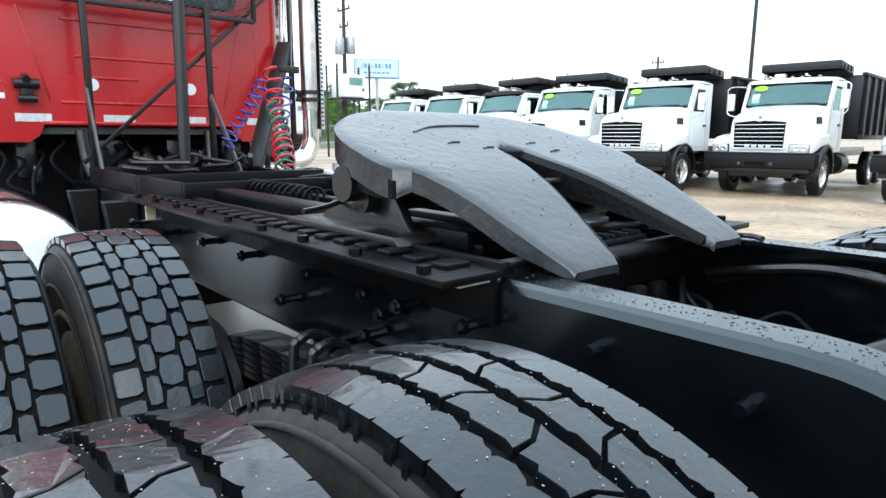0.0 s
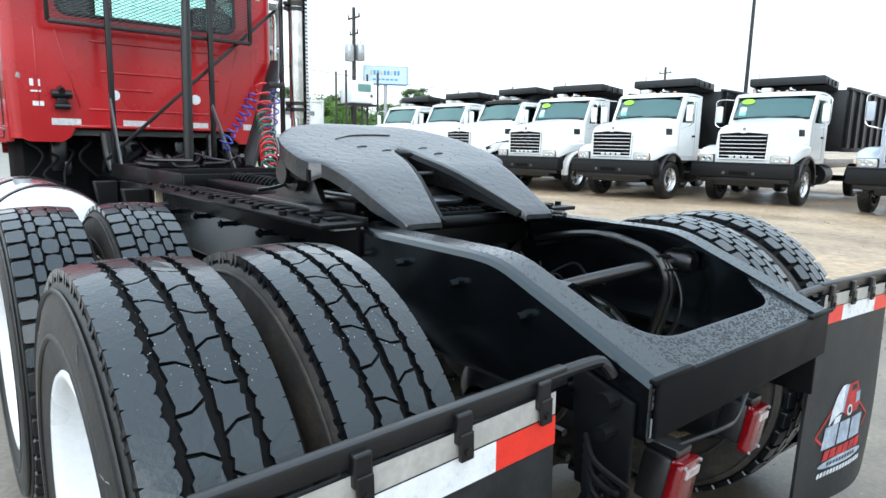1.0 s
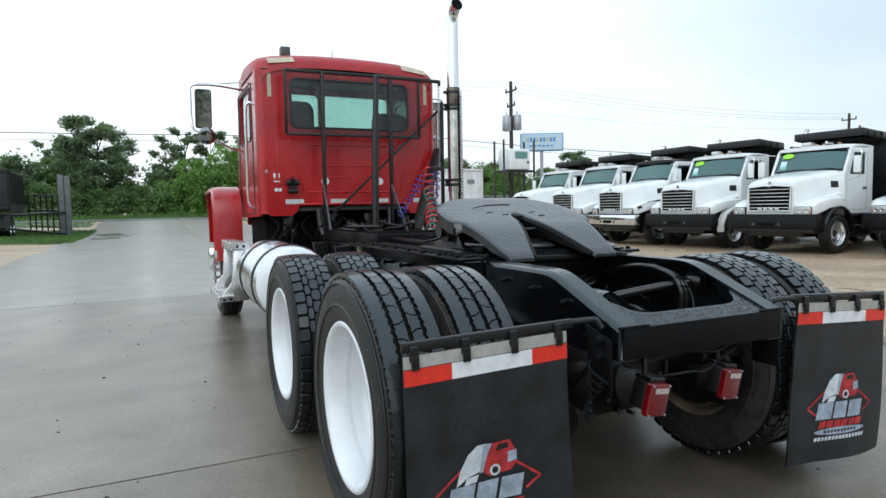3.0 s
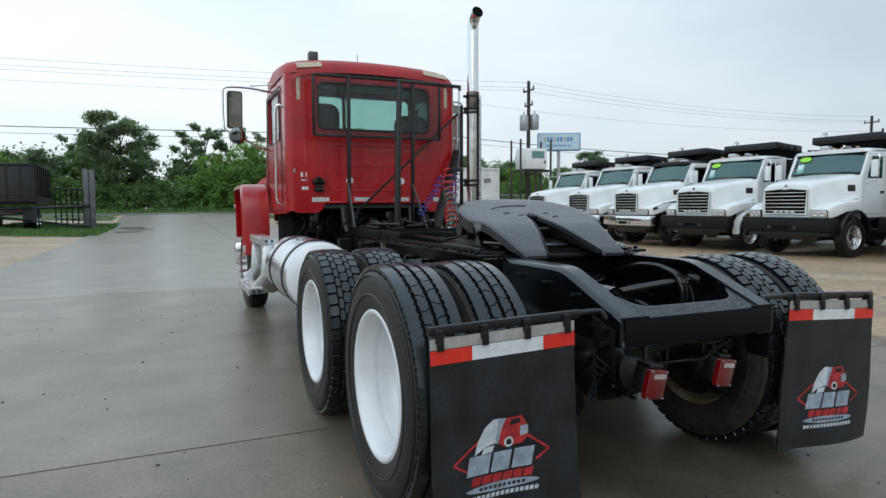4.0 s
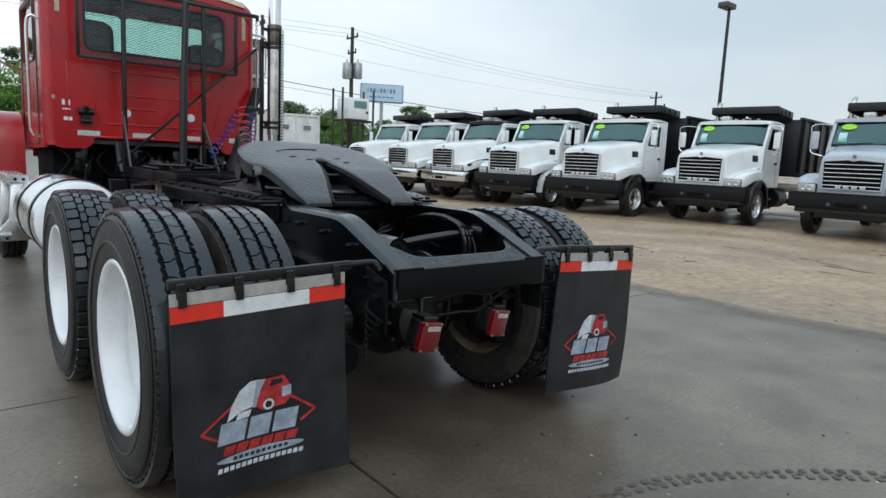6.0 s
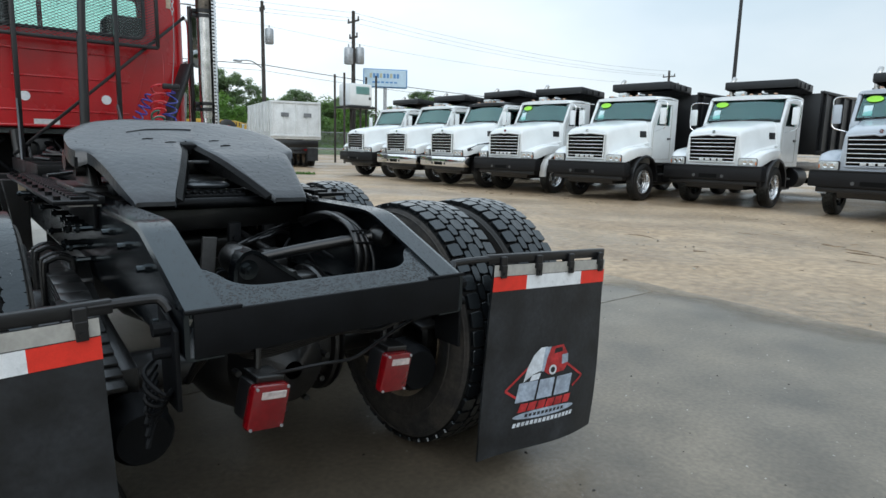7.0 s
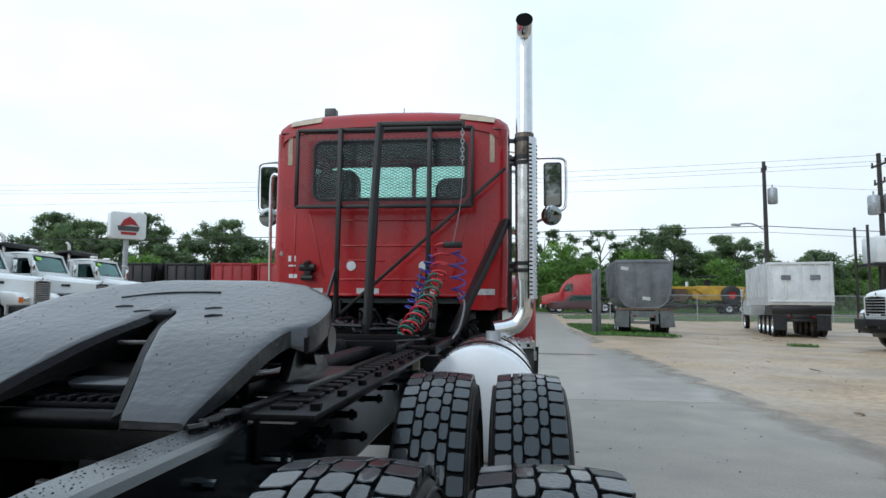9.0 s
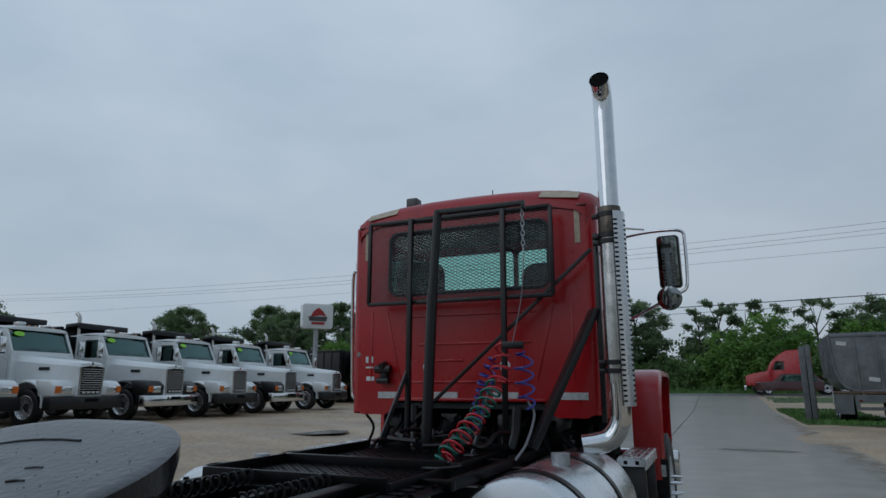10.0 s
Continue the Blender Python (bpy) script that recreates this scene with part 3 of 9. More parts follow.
def tyre_mesh(name, side="wall", seg=72):
    bm = B()
    prof = [(0.100, 0.285), (0.118, 0.300), (0.128, 0.330), (0.140, 0.385), (0.141, 0.415), (0.130, 0.450), (0.119, 0.474), (0.105, 0.486), (0.060, 0.491), (0.0, 0.492)]
    prof = [(u * 0.90, r) for u, r in prof]
    prof = prof + [(-u, r) for u, r in reversed(prof[:-1])]
    lathe(bm, prof, "X", seg)
    for u in (0.1247, -0.1247):
        lathe(bm, [(u, 0.372), (u * 1.035, 0.376), (u * 1.035, 0.381), (u, 0.385)], "X", seg)
        lathe(bm, [(u * 0.93, 0.455), (u * 0.985, 0.459), (u * 0.93, 0.463)], "X", seg)
    bmesh.ops.recalc_face_normals(bm, faces=bm.faces)
    me = bpy.data.meshes.new(name)
    bm.to_mesh(me)
    bm.free()
    me.materials.append(M[side])
    me.materials.append(M["groove"])
    for p in me.polygons:
        if Vector((0, p.center.y, p.center.z)).length > 0.476:
            p.material_index = 1
    me.shade_smooth()
    return me


def tread_mesh(name, kind):
    """Raised rubber blocks round the tyre: lugs for traction, or ribs with zigzag grooves."""
    rng = random.Random(5)
    bm = B()
    blocks = []
    if kind == "far":
        n = 30
        for k in range(n):
            for v0, v1, o in ((-0.122, -0.070, 0.0), (-0.060, -0.006, 0.5), (0.006, 0.060, 0.25), (0.070, 0.122, 0.75)):
                blocks.append([(v0, k + o + 0.06), (v1, k + o + 0.12), (v1, k + o + 0.92), (v0, k + o + 0.86)])
    elif kind == "lug":
        n = 46
        for k in range(n):
            j = 0.05 * rng.random()
            blocks.append([(-0.020, k + 0.07), (0.004, k + 0.02), (0.025, k + 0.10 + j), (0.0275, k + 0.52), (0.021, k + 0.91), (-0.004, k + 0.97), (-0.025, k + 0.88), (-0.0275, k + 0.46)])
            for s in (-1, 1):
                o = 0.5 if s > 0 else 0.38
                blocks.append([(s * 0.033, k + o + 0.11), (s * 0.047, k + o + 0.03 + j), (s * 0.061, k + o + 0.11), (s * 0.0635, k + o + 0.5), (s * 0.060, k + o + 0.89), (s * 0.047, k + o + 0.96), (s * 0.033, k + o + 0.89), (s * 0.0305, k + o + 0.5)])
                o += 0.42
                blocks.append([(s * 0.069, k + o + 0.14), (s * 0.083, k + o + 0.06), (s * 0.120, k + o + 0.09), (s * 0.126, k + o + 0.14), (s * 0.126, k + o + 0.80), (s * 0.120, k + o + 0.88), (s * 0.083, k + o + 0.94 - j), (s * 0.069, k + o + 0.85)])
    else:
        # four ribs: two shoulders with nicked edges, two middle ribs cut by slanting sipes, three zigzag grooves
        n = 46

        def cut(k, side):
            """Where the sipe k meets a rib's inner (0) or outer (1) edge."""
            return k + ((0.17, -0.05) if k % 2 else (-0.08, 0.16))[side]
        for s in (-1, 1):
            o = 0.0 if s > 0 else 0.45
            for k in range(n):
                a0, a1, b0, b1 = cut(k, 0), cut(k + 1, 0), cut(k, 1), cut(k + 1, 1)
                g = 0.042
                inner_edge = [(0.0075, a0 + g), (0.0115, a0 + 0.34 * (a1 - a0)), (0.0070, a0 + 0.42 * (a1 - a0)), (0.0105, a0 + 0.84 * (a1 - a0)), (0.0075, a1 - g)]
                outer_edge = [(0.0545, b1 - g), (0.0500, b0 + 0.66 * (b1 - b0)), (0.0560, b0 + 0.58 * (b1 - b0)), (0.0510, b0 + 0.16 * (b1 - b0)), (0.0545, b0 + g)]
                bow = 0.10 if k % 2 else -0.08
                middle = [(0.031, (a1 + b1) / 2 - g + bow)]
                back = [(0.031, (a0 + b0) / 2 + g - bow)]
                blocks.append([(s * v, u + o) for v, u in inner_edge + middle + outer_edge + back])
                sh = [(0.0720, 0.0), (0.0670, 0.10), (0.0715, 0.30), (0.0760, 0.34), (0.0715, 0.40), (0.0665, 0.60), (0.0715, 0.80), (0.0765, 0.84), (0.0720, 0.90), (0.0720, 1.0), (0.124, 1.0), (0.124, 0.69), (0.116, 0.66), (0.124, 0.63), (0.124, 0.21), (0.117, 0.18), (0.124, 0.15), (0.124, 0.0)]
                blocks.append([(s * v, k + u + o + 0.2) for v, u in sh])
        # short ridges down the shoulder
        for s in (-1, 1):
            for k in range(2 * n):
                a = math.pi * (k + 0.35 * (k % 2)) / n
                w = 0.0035 if k % 2 else 0.005
                vs = []
                for r, x, out in ((0.466 if k % 2 else 0.472, 0.1085, 0.0), (0.478, 0.1065, 0.002), (0.492, 0.1045, 0.002)):
                    for q in (-w, w):
                        b = a + q / 0.48
                        vs.append(bm.verts.new((s * (x + out), r * math.cos(b), r * math.sin(b))))
                low = [bm.verts.new((v.co.x - s * 0.010, v.co.y, v.co.z)) for v in vs]
                for f in ((0, 1, 3, 2), (2, 3, 5, 4)):
                    bm.faces.new([vs[i] for i in f])
                for f in ((0, 2), (2, 4), (5, 3), (3, 1)):
                    bm.faces.new((vs[f[0]], vs[f[1]], low[f[1]], low[f[0]]))
    for poly in blocks:
        top, low = [], []
        cv = sum(p[0] for p in poly) / len(poly)
        cu = sum(p[1] for p in poly) / len(poly)
        mid = []
        for v, u in poly:
            for store, inset, drop in ((low, 1.0, 0.0), (mid, 1.0, 0.0138), (top, 0.955 if kind == "lug" else 0.985 if len(poly) == 12 else 1.0, 0.0150)):
                vv, uu = cv + (v - cv) * inset, cu + (u - cu) * inset
                a = 2 * math.pi * uu / n
                r = 0.4895 + drop - 0.0075 * (vv / 0.12) ** 2
                store.append(bm.verts.new((vv * (0.84 if kind == "lug" else 0.86), r * math.cos(a), r * math.sin(a))))
        m = len(poly)
        bm.faces.new(top)
        for i in range(m):
            j = (i + 1) % m
            if kind == "far":
                bm.faces.new((low[i], low[j], top[j], top[i]))
                continue
            bm.faces.new((low[i], low[j], mid[j], mid[i]))
            bm.faces.new((mid[i], mid[j], top[j], top[i]))
    bmesh.ops.recalc_face_normals(bm, faces=bm.faces)
    me = bpy.data.meshes.new(name)
    bm.to_mesh(me)
    bm.free()
    me.materials.append(M["rubber"])
    return me


def rim_mesh(name, material, dish, seg=56):
    """A steel disc wheel; dish is how far the disc lies behind the outer flange."""
    bm = B()
    prof = [(0.110, 0.318), (0.116, 0.312), (0.114, 0.300), (0.102, 0.290), (0.09, 0.284), (0.03, 0.272), (-0.02, 0.266), (0.122 - dish, 0.258), (0.118 - dish, 0.235), (0.128 - dish, 0.18), (0.135 - dish, 0.112), (0.125 - dish, 0.108)]
    lathe(bm, prof, "X", seg)
    lathe(bm, [(-0.12, 0.305), (-0.10, 0.285), (0.03, 0.268)], "X", seg)
    bmesh.ops.recalc_face_normals(bm, faces=bm.faces)
    me = bpy.data.meshes.new(name)
    bm.to_mesh(me)
    bm.free()
    me.materials.append(material)
    me.shade_smooth()
    return me


TYRE, TYRE_IN = tyre_mesh("tyre"), tyre_mesh("inner_tyre", "dirtyrubber")
TYRE_FAR = tyre_mesh("far_tyre", "wall", 36)
LUG, RIB, FAR = tread_mesh("lug_tread", "lug"), tread_mesh("rib_tread", "rib"), tread_mesh("far_tread", "far")
RIM_OUT, RIM_IN = rim_mesh("dished_rim", M["rim"], 0.20), rim_mesh("inner_rim", M["rimdirty"], 0.02)


def hub_bm(long):
    bm = B()
    lathe(bm, [(-0.10, 0.18), (-0.09, 0.12), (long - 0.02, 0.095), (long, 0.08), (long, 0.001)], "X", 28)
    return bm


nut = B()
rod(nut, (-0.09, 0, 0), (-0.045, 0, 0), 0.014, 6)
NUT = bpy.data.meshes.new("lug_nut")
nut.to_mesh(NUT)
nut.free()
NUT.materials.append(M["chrome"])


def wheel(parent, x, y, side, tread, rim, tyre_label, z=TYRE_R, scale=1.0, lugs=False):
    """One wheel under a vehicle: hub, rim, tyre and tread. side: +1 faces right, -1 left."""
    hub = part("wheel", hub_bm(0.0), M["rim"] if rim is RIM_OUT else M["rimdirty"] if rim is RIM_IN else M["hub"], parent, "", 40)
    hub.matrix_local = pose(x, y, z, 0, 0, 0 if side > 0 else 180) @ Matrix.Scale(scale, 4) @ pose(0, 0, 0, random.uniform(0, 360))
    for nm, me, lab in (("tyre", TYRE_FAR if tread is FAR else TYRE_IN if rim is RIM_IN else TYRE, tyre_label), ("tread", tread, ""), ("rim", rim, "")):
        ob = new(nm, me)
        ob.parent = hub
        if lab:
            ob["label"] = lab
    if lugs:
        for k in range(10):
            a = 2 * math.pi * k / 10
            ob = new("lug_nut", NUT)
            ob.parent = hub
            ob.location = (0.02, 0.145 * math.cos(a), 0.145 * math.sin(a))
    return hub


# ---- the red tractor unit ----
truck = thing("tractor_truck", "red day-cab tractor truck with black frame on wet concrete", "truck")


def rail_stations():
    return [(0.0, 0.850), (0.1, 0.890), (0.2, 0.930), (0.3, 0.969), (0.34, 0.985), (0.37, 0.996), (0.40, 1.004), (0.43, 1.009), (0.48, 1.012), (0.7, 1.012), (1.05, 1.010), (2.5, 1.008), (7.2, 1.008)]


def frame_rail(s):
    bm = B()
    rings = []
    for y, zt in rail_stations():
        zb = 0.725
        rings.append([(s * x, y, z) for x, z in ((0.328, zt), (0.400, zt), (0.4145, zt - 0.005), (0.42, zt - 0.018), (0.42, zb + 0.016), (0.4155, zb + 0.0045), (0.404, zb), (0.33, zb), (0.33, zb + 0.01), (0.408, zb + 0.01), (0.408, zt - 0.011), (0.328, zt - 0.011))])
    loft(bm, rings, caps=True)
    return bm


for s in (-1, 1):
    rail = part("frame_rail", frame_rail(s), M["black"], truck, "black painted steel chassis rail beaded with rain", 14)
    for y, z in ((0.16, 0.79), (0.30, 0.90), (0.52, 0.93), (0.74, 0.945), (0.98, 0.93), (1.10, 0.80), (1.16, 0.93), (1.16, 0.84), (1.22, 0.90), (1.28, 0.93), (1.28, 0.84), (1.40, 0.80), (1.52, 0.93), (1.66, 0.84), (1.9, 0.92), (2.2, 0.92), (2.6, 0.90), (3.0, 0.90)):
        bm = B()
        long = 0.075 if y > 0.9 else 0.03
        rod(bm, (s * 0.417, y, z), (s * 0.430, y, z), 0.013, 6)
        rod(bm, (s * 0.43, y, z), (s * (0.42 + long), y, z), 0.010, 8)
        if long > 0.05:
            rod(bm, (s * (0.40 + long), y, z), (s * (0.412 + long), y, z), 0.016, 6)
        part("bolt", bm, M["black"], rail)

# rear closing member: a sloping top plate cut in a curve, and a vertical face
bm = B()
cut = [Vector(p) for p in ((0.350, 0.182, 0), (0.322, 0.173, 0), (0.296, 0.148, 0), (0.272, 0.110, 0), (0.238, 0.087, 0), (0.19, 0.078, 0), (0.10, 0.077, 0))]
inner = [(p.x, p.y) for p in arc(cut, 5)]
poly = [(-0.406, 0.0), (0.406, 0.0), (0.406, 0.19)] + inner + [(-x, y) for x, y in reversed(inner)] + [(-0.406, 0.19)]
vs = prism(bm, poly, "Z", -0.012, 0.0)
for v in bm.verts:
    v.co.z += 0.841 + 0.393 * v.co.y
closing = part("rear_crossmember", bm, M["black"], truck, "black rear cross member with a curved cut-out", 30)
bm = B()
box(bm, (0, -0.003, 0.787), (0.80, 0.012, 0.112), bevel=0.004)
for s in (-1, 1):
    box(bm, (s * 0.352, -0.004, 0.846), (0.135, 0.014, 0.010), bevel=0.003)
part("rear_face", bm, M["pit"], closing, "", 30)

# cross members between the rails
for y, zc, h in ((1.06, 0.94, 0.10), (2.15, 0.90, 0.16), (3.2, 0.88, 0.18), (4.6, 0.88, 0.2), (6.2, 0.86, 0.2)):
    bm = B()
    a, b = zc - h / 2, zc + h / 2
    prism(bm, [(y, a), (y + 0.09, a), (y + 0.09, a + 0.012), (y + 0.012, a + 0.012), (y + 0.012, b - 0.012), (y + 0.09, b - 0.012), (y + 0.09, b), (y, b)], "X", -0.40, 0.40, 0.002)
    part("cross_member", bm, M["under"], truck, "", 30)

# axles, differentials, brake chambers, suspension
for i, ya in enumerate((0.625, 1.925)):
    bm = B()
    rod(bm, (-0.95, ya, 0.505), (0.95, ya, 0.505), 0.068, 20)
    lathe(bm, [(-0.24, 0.07), (-0.18, 0.15), (-0.07, 0.215), (0.07, 0.215), (0.18, 0.15), (0.24, 0.07)], "X", 28, (0.0, ya, 0.52))
    lathe(bm, [(ya - 0.30, 0.03), (ya - 0.26, 0.12), (ya - 0.1, 0.19)], "Y", 24, (0.0, 0, 0.52))
    lathe(bm, [(ya + 0.1, 0.17), (ya + 0.34, 0.11), (ya + 0.42, 0.05), (ya + 0.42, 0.001)], "Y", 24, (0.02, 0, 0.58))
    axle = part("axle", bm, M["under"], truck, "grimy black drive axle with differential housing", 40)
    for k in range(12):
        bm = B()
        a = 2 * math.pi * k / 12
        rod(bm, (0.155 * math.cos(a), ya - 0.235, 0.52 + 0.155 * math.sin(a)), (0.155 * math.cos(a), ya - 0.20, 0.52 + 0.155 * math.sin(a)), 0.011, 6)
        part("bolt", bm, M["under"], axle)
    for s in (-1, 1):
        bm = B()
        lathe(bm, [(ya - 0.36, 0.001), (ya - 0.36, 0.07), (ya - 0.33, 0.085), (ya - 0.25, 0.088), (ya - 0.24, 0.095), (ya - 0.23, 0.088), (ya - 0.15, 0.08), (ya - 0.13, 0.03), (ya - 0.13, 0.001)], "Y", 24, (s * 0.46, 0, 0.44))
        part("brake_chamber", bm, M["pit"], axle, "", 40)
for s in (-1, 1):
    for ya in (0.625, 1.925):
        bm = B()
        lathe(bm, [(s * 0.56, 0.07), (s * 0.56, 0.235), (s * 0.575, 0.25), (s * 0.60, 0.25), (s * 0.605, 0.238), (s * 0.80, 0.235), (s * 0.80, 0.05)], "X", 40, (0, ya, 0.512))
        part("brake_drum", bm, M["under"], truck, "rusty black brake drum", 40)
for s in (-1, 1):
    bm = B()
    for k in range(6):
        pts = arc([(s * 0.53, 0.30 + 0.05 * k, 0.60 + 0.018 * k - 0.02), (s * 0.53, 0.8, 0.655 + 0.018 * k), (s * 0.53, 1.25, 0.675 + 0.018 * k), (s * 0.53, 1.7, 0.655 + 0.018 * k), (s * 0.53, 2.2 - 0.05 * k, 0.60 + 0.018 * k - 0.02)], 4)
        for p, q in zip(pts, pts[1:]):
            beam(bm, p, q, 0.085, 0.015, 0.002)
    springs = part("leaf_spring", bm, M["under"], truck, "black leaf spring pack", 30)
    bm = B()
    prism(bm, [(1.0, 0.55), (1.5, 0.55), (1.45, 0.74), (1.35, 0.80), (1.15, 0.80), (1.05, 0.74)], "X", s * 0.43, s * 0.50, 0.006)
    rod(bm, (s * 0.42, 1.25, 0.60), (s * 0.62, 1.25, 0.60), 0.075, 20)
    part("trunnion", bm, M["under"], springs, "", 35)
    for y in (1.08, 1.16, 1.34, 1.42):
        bm = B()
        sweep(bm, arc([(s * 0.487, y, 0.56), (s * 0.487, y, 0.78), (s * 0.50, y, 0.81), (s * 0.53, y, 0.82), (s * 0.56, y, 0.81), (s * 0.573, y, 0.78), (s * 0.573, y, 0.56)], 3), 0.011, 8)
        part("u_bolt", bm, M["under"], springs)

# torque rod on a welded channel bracket over the rear axle, shock and drive shaft
bm = B()
lathe(bm, [(0.485, 0.001), (0.485, 0.030), (0.50, 0.046), (0.53, 0.050), (0.60, 0.050), (0.63, 0.046), (0.645, 0.030), (0.645, 0.001)], "Y", 28, (-0.078, 0, 0.848))
sweep(bm, arc([(-0.085, 0.60, 0.848), (-0.04, 0.605, 0.840), (0.0, 0.59, 0.842), (0.10, 0.535, 0.868), (0.272, 0.452, 0.903), (0.36, 0.41, 0.918)], 4), [0.038] * 4 + [0.026] * 4 + [0.0185] * 9 + [0.018] * 4, 16)
lathe(bm, [(0.27, 0.001), (0.275, 0.026), (0.29, 0.036), (0.35, 0.036), (0.37, 0.024), (0.372, 0.001)], "Y", 24, (0.374, 0.08, 0.918))
torque = part("torque_rod", bm, M["under"], truck, "black torque rod over the rear axle", 40)
plate_edge = [(-0.135, 0.60), (-0.130, 0.73), (-0.124, 0.835), (-0.115, 0.862), (-0.098, 0.880), (-0.078, 0.886), (-0.056, 0.878), (-0.036, 0.864), (0.08, 0.783), (0.17, 0.722), (0.30, 0.634)]
bm = B()
prism(bm, plate_edge + [(0.30, 0.58)], "Y", 0.455, 0.468, 0.003)
bracket = part("bracket", bm, M["pit"], torque, "dark welded steel bracket plate", 30)
bm = B()
rings = []
for i, (xa, za) in enumerate(plate_edge):
    (xp, zp), (xq, zq) = plate_edge[max(i - 1, 0)], plate_edge[min(i + 1, len(plate_edge) - 1)]
    nrm = Vector((-(zq - zp), 0, xq - xp)).normalized() * 0.012
    deep = 0.50 if i < 4 else 0.555
    rings.append([(xa, 0.452, za), (xa, deep, za), (xa + nrm.x, deep, za + nrm.z), (xa + nrm.x, 0.452, za + nrm.z)])
loft(bm, rings, caps=True)
part("flange", bm, M["black"], bracket, "", 30)
for px, pz, pr in ((-0.090, 0.835, 0.026), (-0.082, 0.735, 0.018), (0.045, 0.735, 0.013), (0.185, 0.668, 0.013), (-0.02, 0.66, 0.013)):
    bm = B()
    rod(bm, (px, 0.450, pz), (px, 0.456, pz), pr * 1.25, 16)
    rod(bm, (px, 0.432, pz), (px, 0.4505, pz), pr * 0.85, 6)
    rod(bm, (px, 0.422, pz), (px, 0.4325, pz), pr * 0.42, 10)
    part("nut", bm, M["black"], bracket, "", 40)
# differential carrier with its bolted flange, and a relay valve cluster in front of it
bm = B()
lathe(bm, [(0.02, 0.05), (0.03, 0.17), (0.06, 0.195), (0.185, 0.205), (0.188, 0.232), (0.200, 0.236), (0.203, 0.222), (0.212, 0.222), (0.215, 0.236), (0.226, 0.232), (0.230, 0.15), (0.30, 0.07)], "X", 40, (0, 0.625, 0.56))
box(bm, (0.055, 0.56, 0.765), (0.10, 0.14, 0.09), bevel=0.02)
box(bm, (0.145, 0.55, 0.770), (0.07, 0.10, 0.03), bevel=0.01)
carrier = part("differential_carrier", bm, M["under"], truck, "grimy cast differential carrier", 35)
for k in range(10):
    a = math.radians(25 + 14 * k)
    bm = B()
    rod(bm, (0.185, 0.625 - 0.215 * math.cos(a), 0.56 + 0.215 * math.sin(a)), (0.240, 0.625 - 0.215 * math.cos(a), 0.56 + 0.215 * math.sin(a)), 0.010, 6)
    part("bolt", bm, M["under"], carrier)
bm = B()
box(bm, (0.035, 0.90, 0.79), (0.09, 0.07, 0.05), bevel=0.012)
rod(bm, (0.03, 0.86, 0.82), (0.03, 0.93, 0.82), 0.034, 18)
for k in range(4):
    rod(bm, (-0.01 + 0.03 * k, 0.87, 0.765), (-0.015 + 0.035 * k, 0.83, 0.75), 0.008, 8)
valve = part("relay_valve", bm, M["under"], truck, "grey air relay valve with fittings", 40)
for k in range(3):
    bm = B()
    sweep(bm, arc([(0.0 + 0.03 * k, 0.87, 0.83 + 0.01 * k), (0.05 + 0.05 * k, 0.85, 0.86 + 0.008 * k), (0.16 + 0.03 * k, 0.92, 0.88), (0.30, 1.0, 0.90 - 0.02 * k)], 5), 0.007, 7)
    part("air_line", bm, M["cable"], valve, "", 40)
bm = B()
box(bm, (-0.045, 0.98, 0.79), (0.055, 0.02, 0.16), rot=(0, 6, 0), bevel=0.004)
part("valve_bracket", bm, M["hub"], valve)
bm = B()
rod(bm, (0.0, 1.0, 0.585), (0.02, 1.55, 0.585), 0.05, 18)
rod(bm, (0.02, 2.3, 0.60), (0.0, 4.6, 0.72), 0.055, 18)
part("drive_shaft", bm, M["under"], truck, "", 40)
# walking beams and a gusset plate close off the space below the rails
for s in (-1, 1):
    bm = B()
    prism(bm, [(0.42, 0.44), (0.80, 0.36), (1.75, 0.36), (2.12, 0.44), (2.14, 0.60), (1.75, 0.66), (1.45, 0.73), (1.05, 0.73), (0.80, 0.66), (0.40, 0.60)], "X", s * 0.435, s * 0.485, 0.008)
    part("walking_beam", bm, M["under"], truck, "grimy black walking beam", 30)
bm = B()
holed(bm, [(-0.40, 0.50), (0.40, 0.50), (0.40, 0.96), (-0.40, 0.96)], [rounded(-0.12, 0.56, 0.12, 0.72, 0.05)], "Y", 1.60, 1.62)
part("gusset_plate", bm, M["under"], truck, "", 30)
bm = B()
holed(bm, [(-0.40, 0.60), (0.40, 0.60), (0.40, 0.96), (-0.40, 0.96)], [rounded(-0.15, 0.66, 0.15, 0.80, 0.05)], "Y", 2.62, 2.64)
part("gusset_plate", bm, M["under"], truck, "", 30)
bm = B()
rod(bm, (0.108, 0.74, 0.835), (0.098, 1.13, 0.885), 0.014, 14)
box(bm, (0.108, 0.735, 0.825), (0.085, 0.06, 0.045), bevel=0.012)
for dx in (-0.055, 0.055):
    rod(bm, (0.108 + dx, 0.735, 0.80), (0.108 + dx, 0.735, 0.84), 0.016, 10)
box(bm, (0.108, 0.735, 0.785), (0.10, 0.09, 0.06), bevel=0.015)
part("shock_absorber", bm, M["under"], truck, "", 40)
bm = B()
rod(bm, (-0.20, 1.30, 0.80), (0.22, 1.30, 0.80), 0.075, 22)
part("air_tank", bm, M["under"], truck, "black air reservoir between the rails", 40)

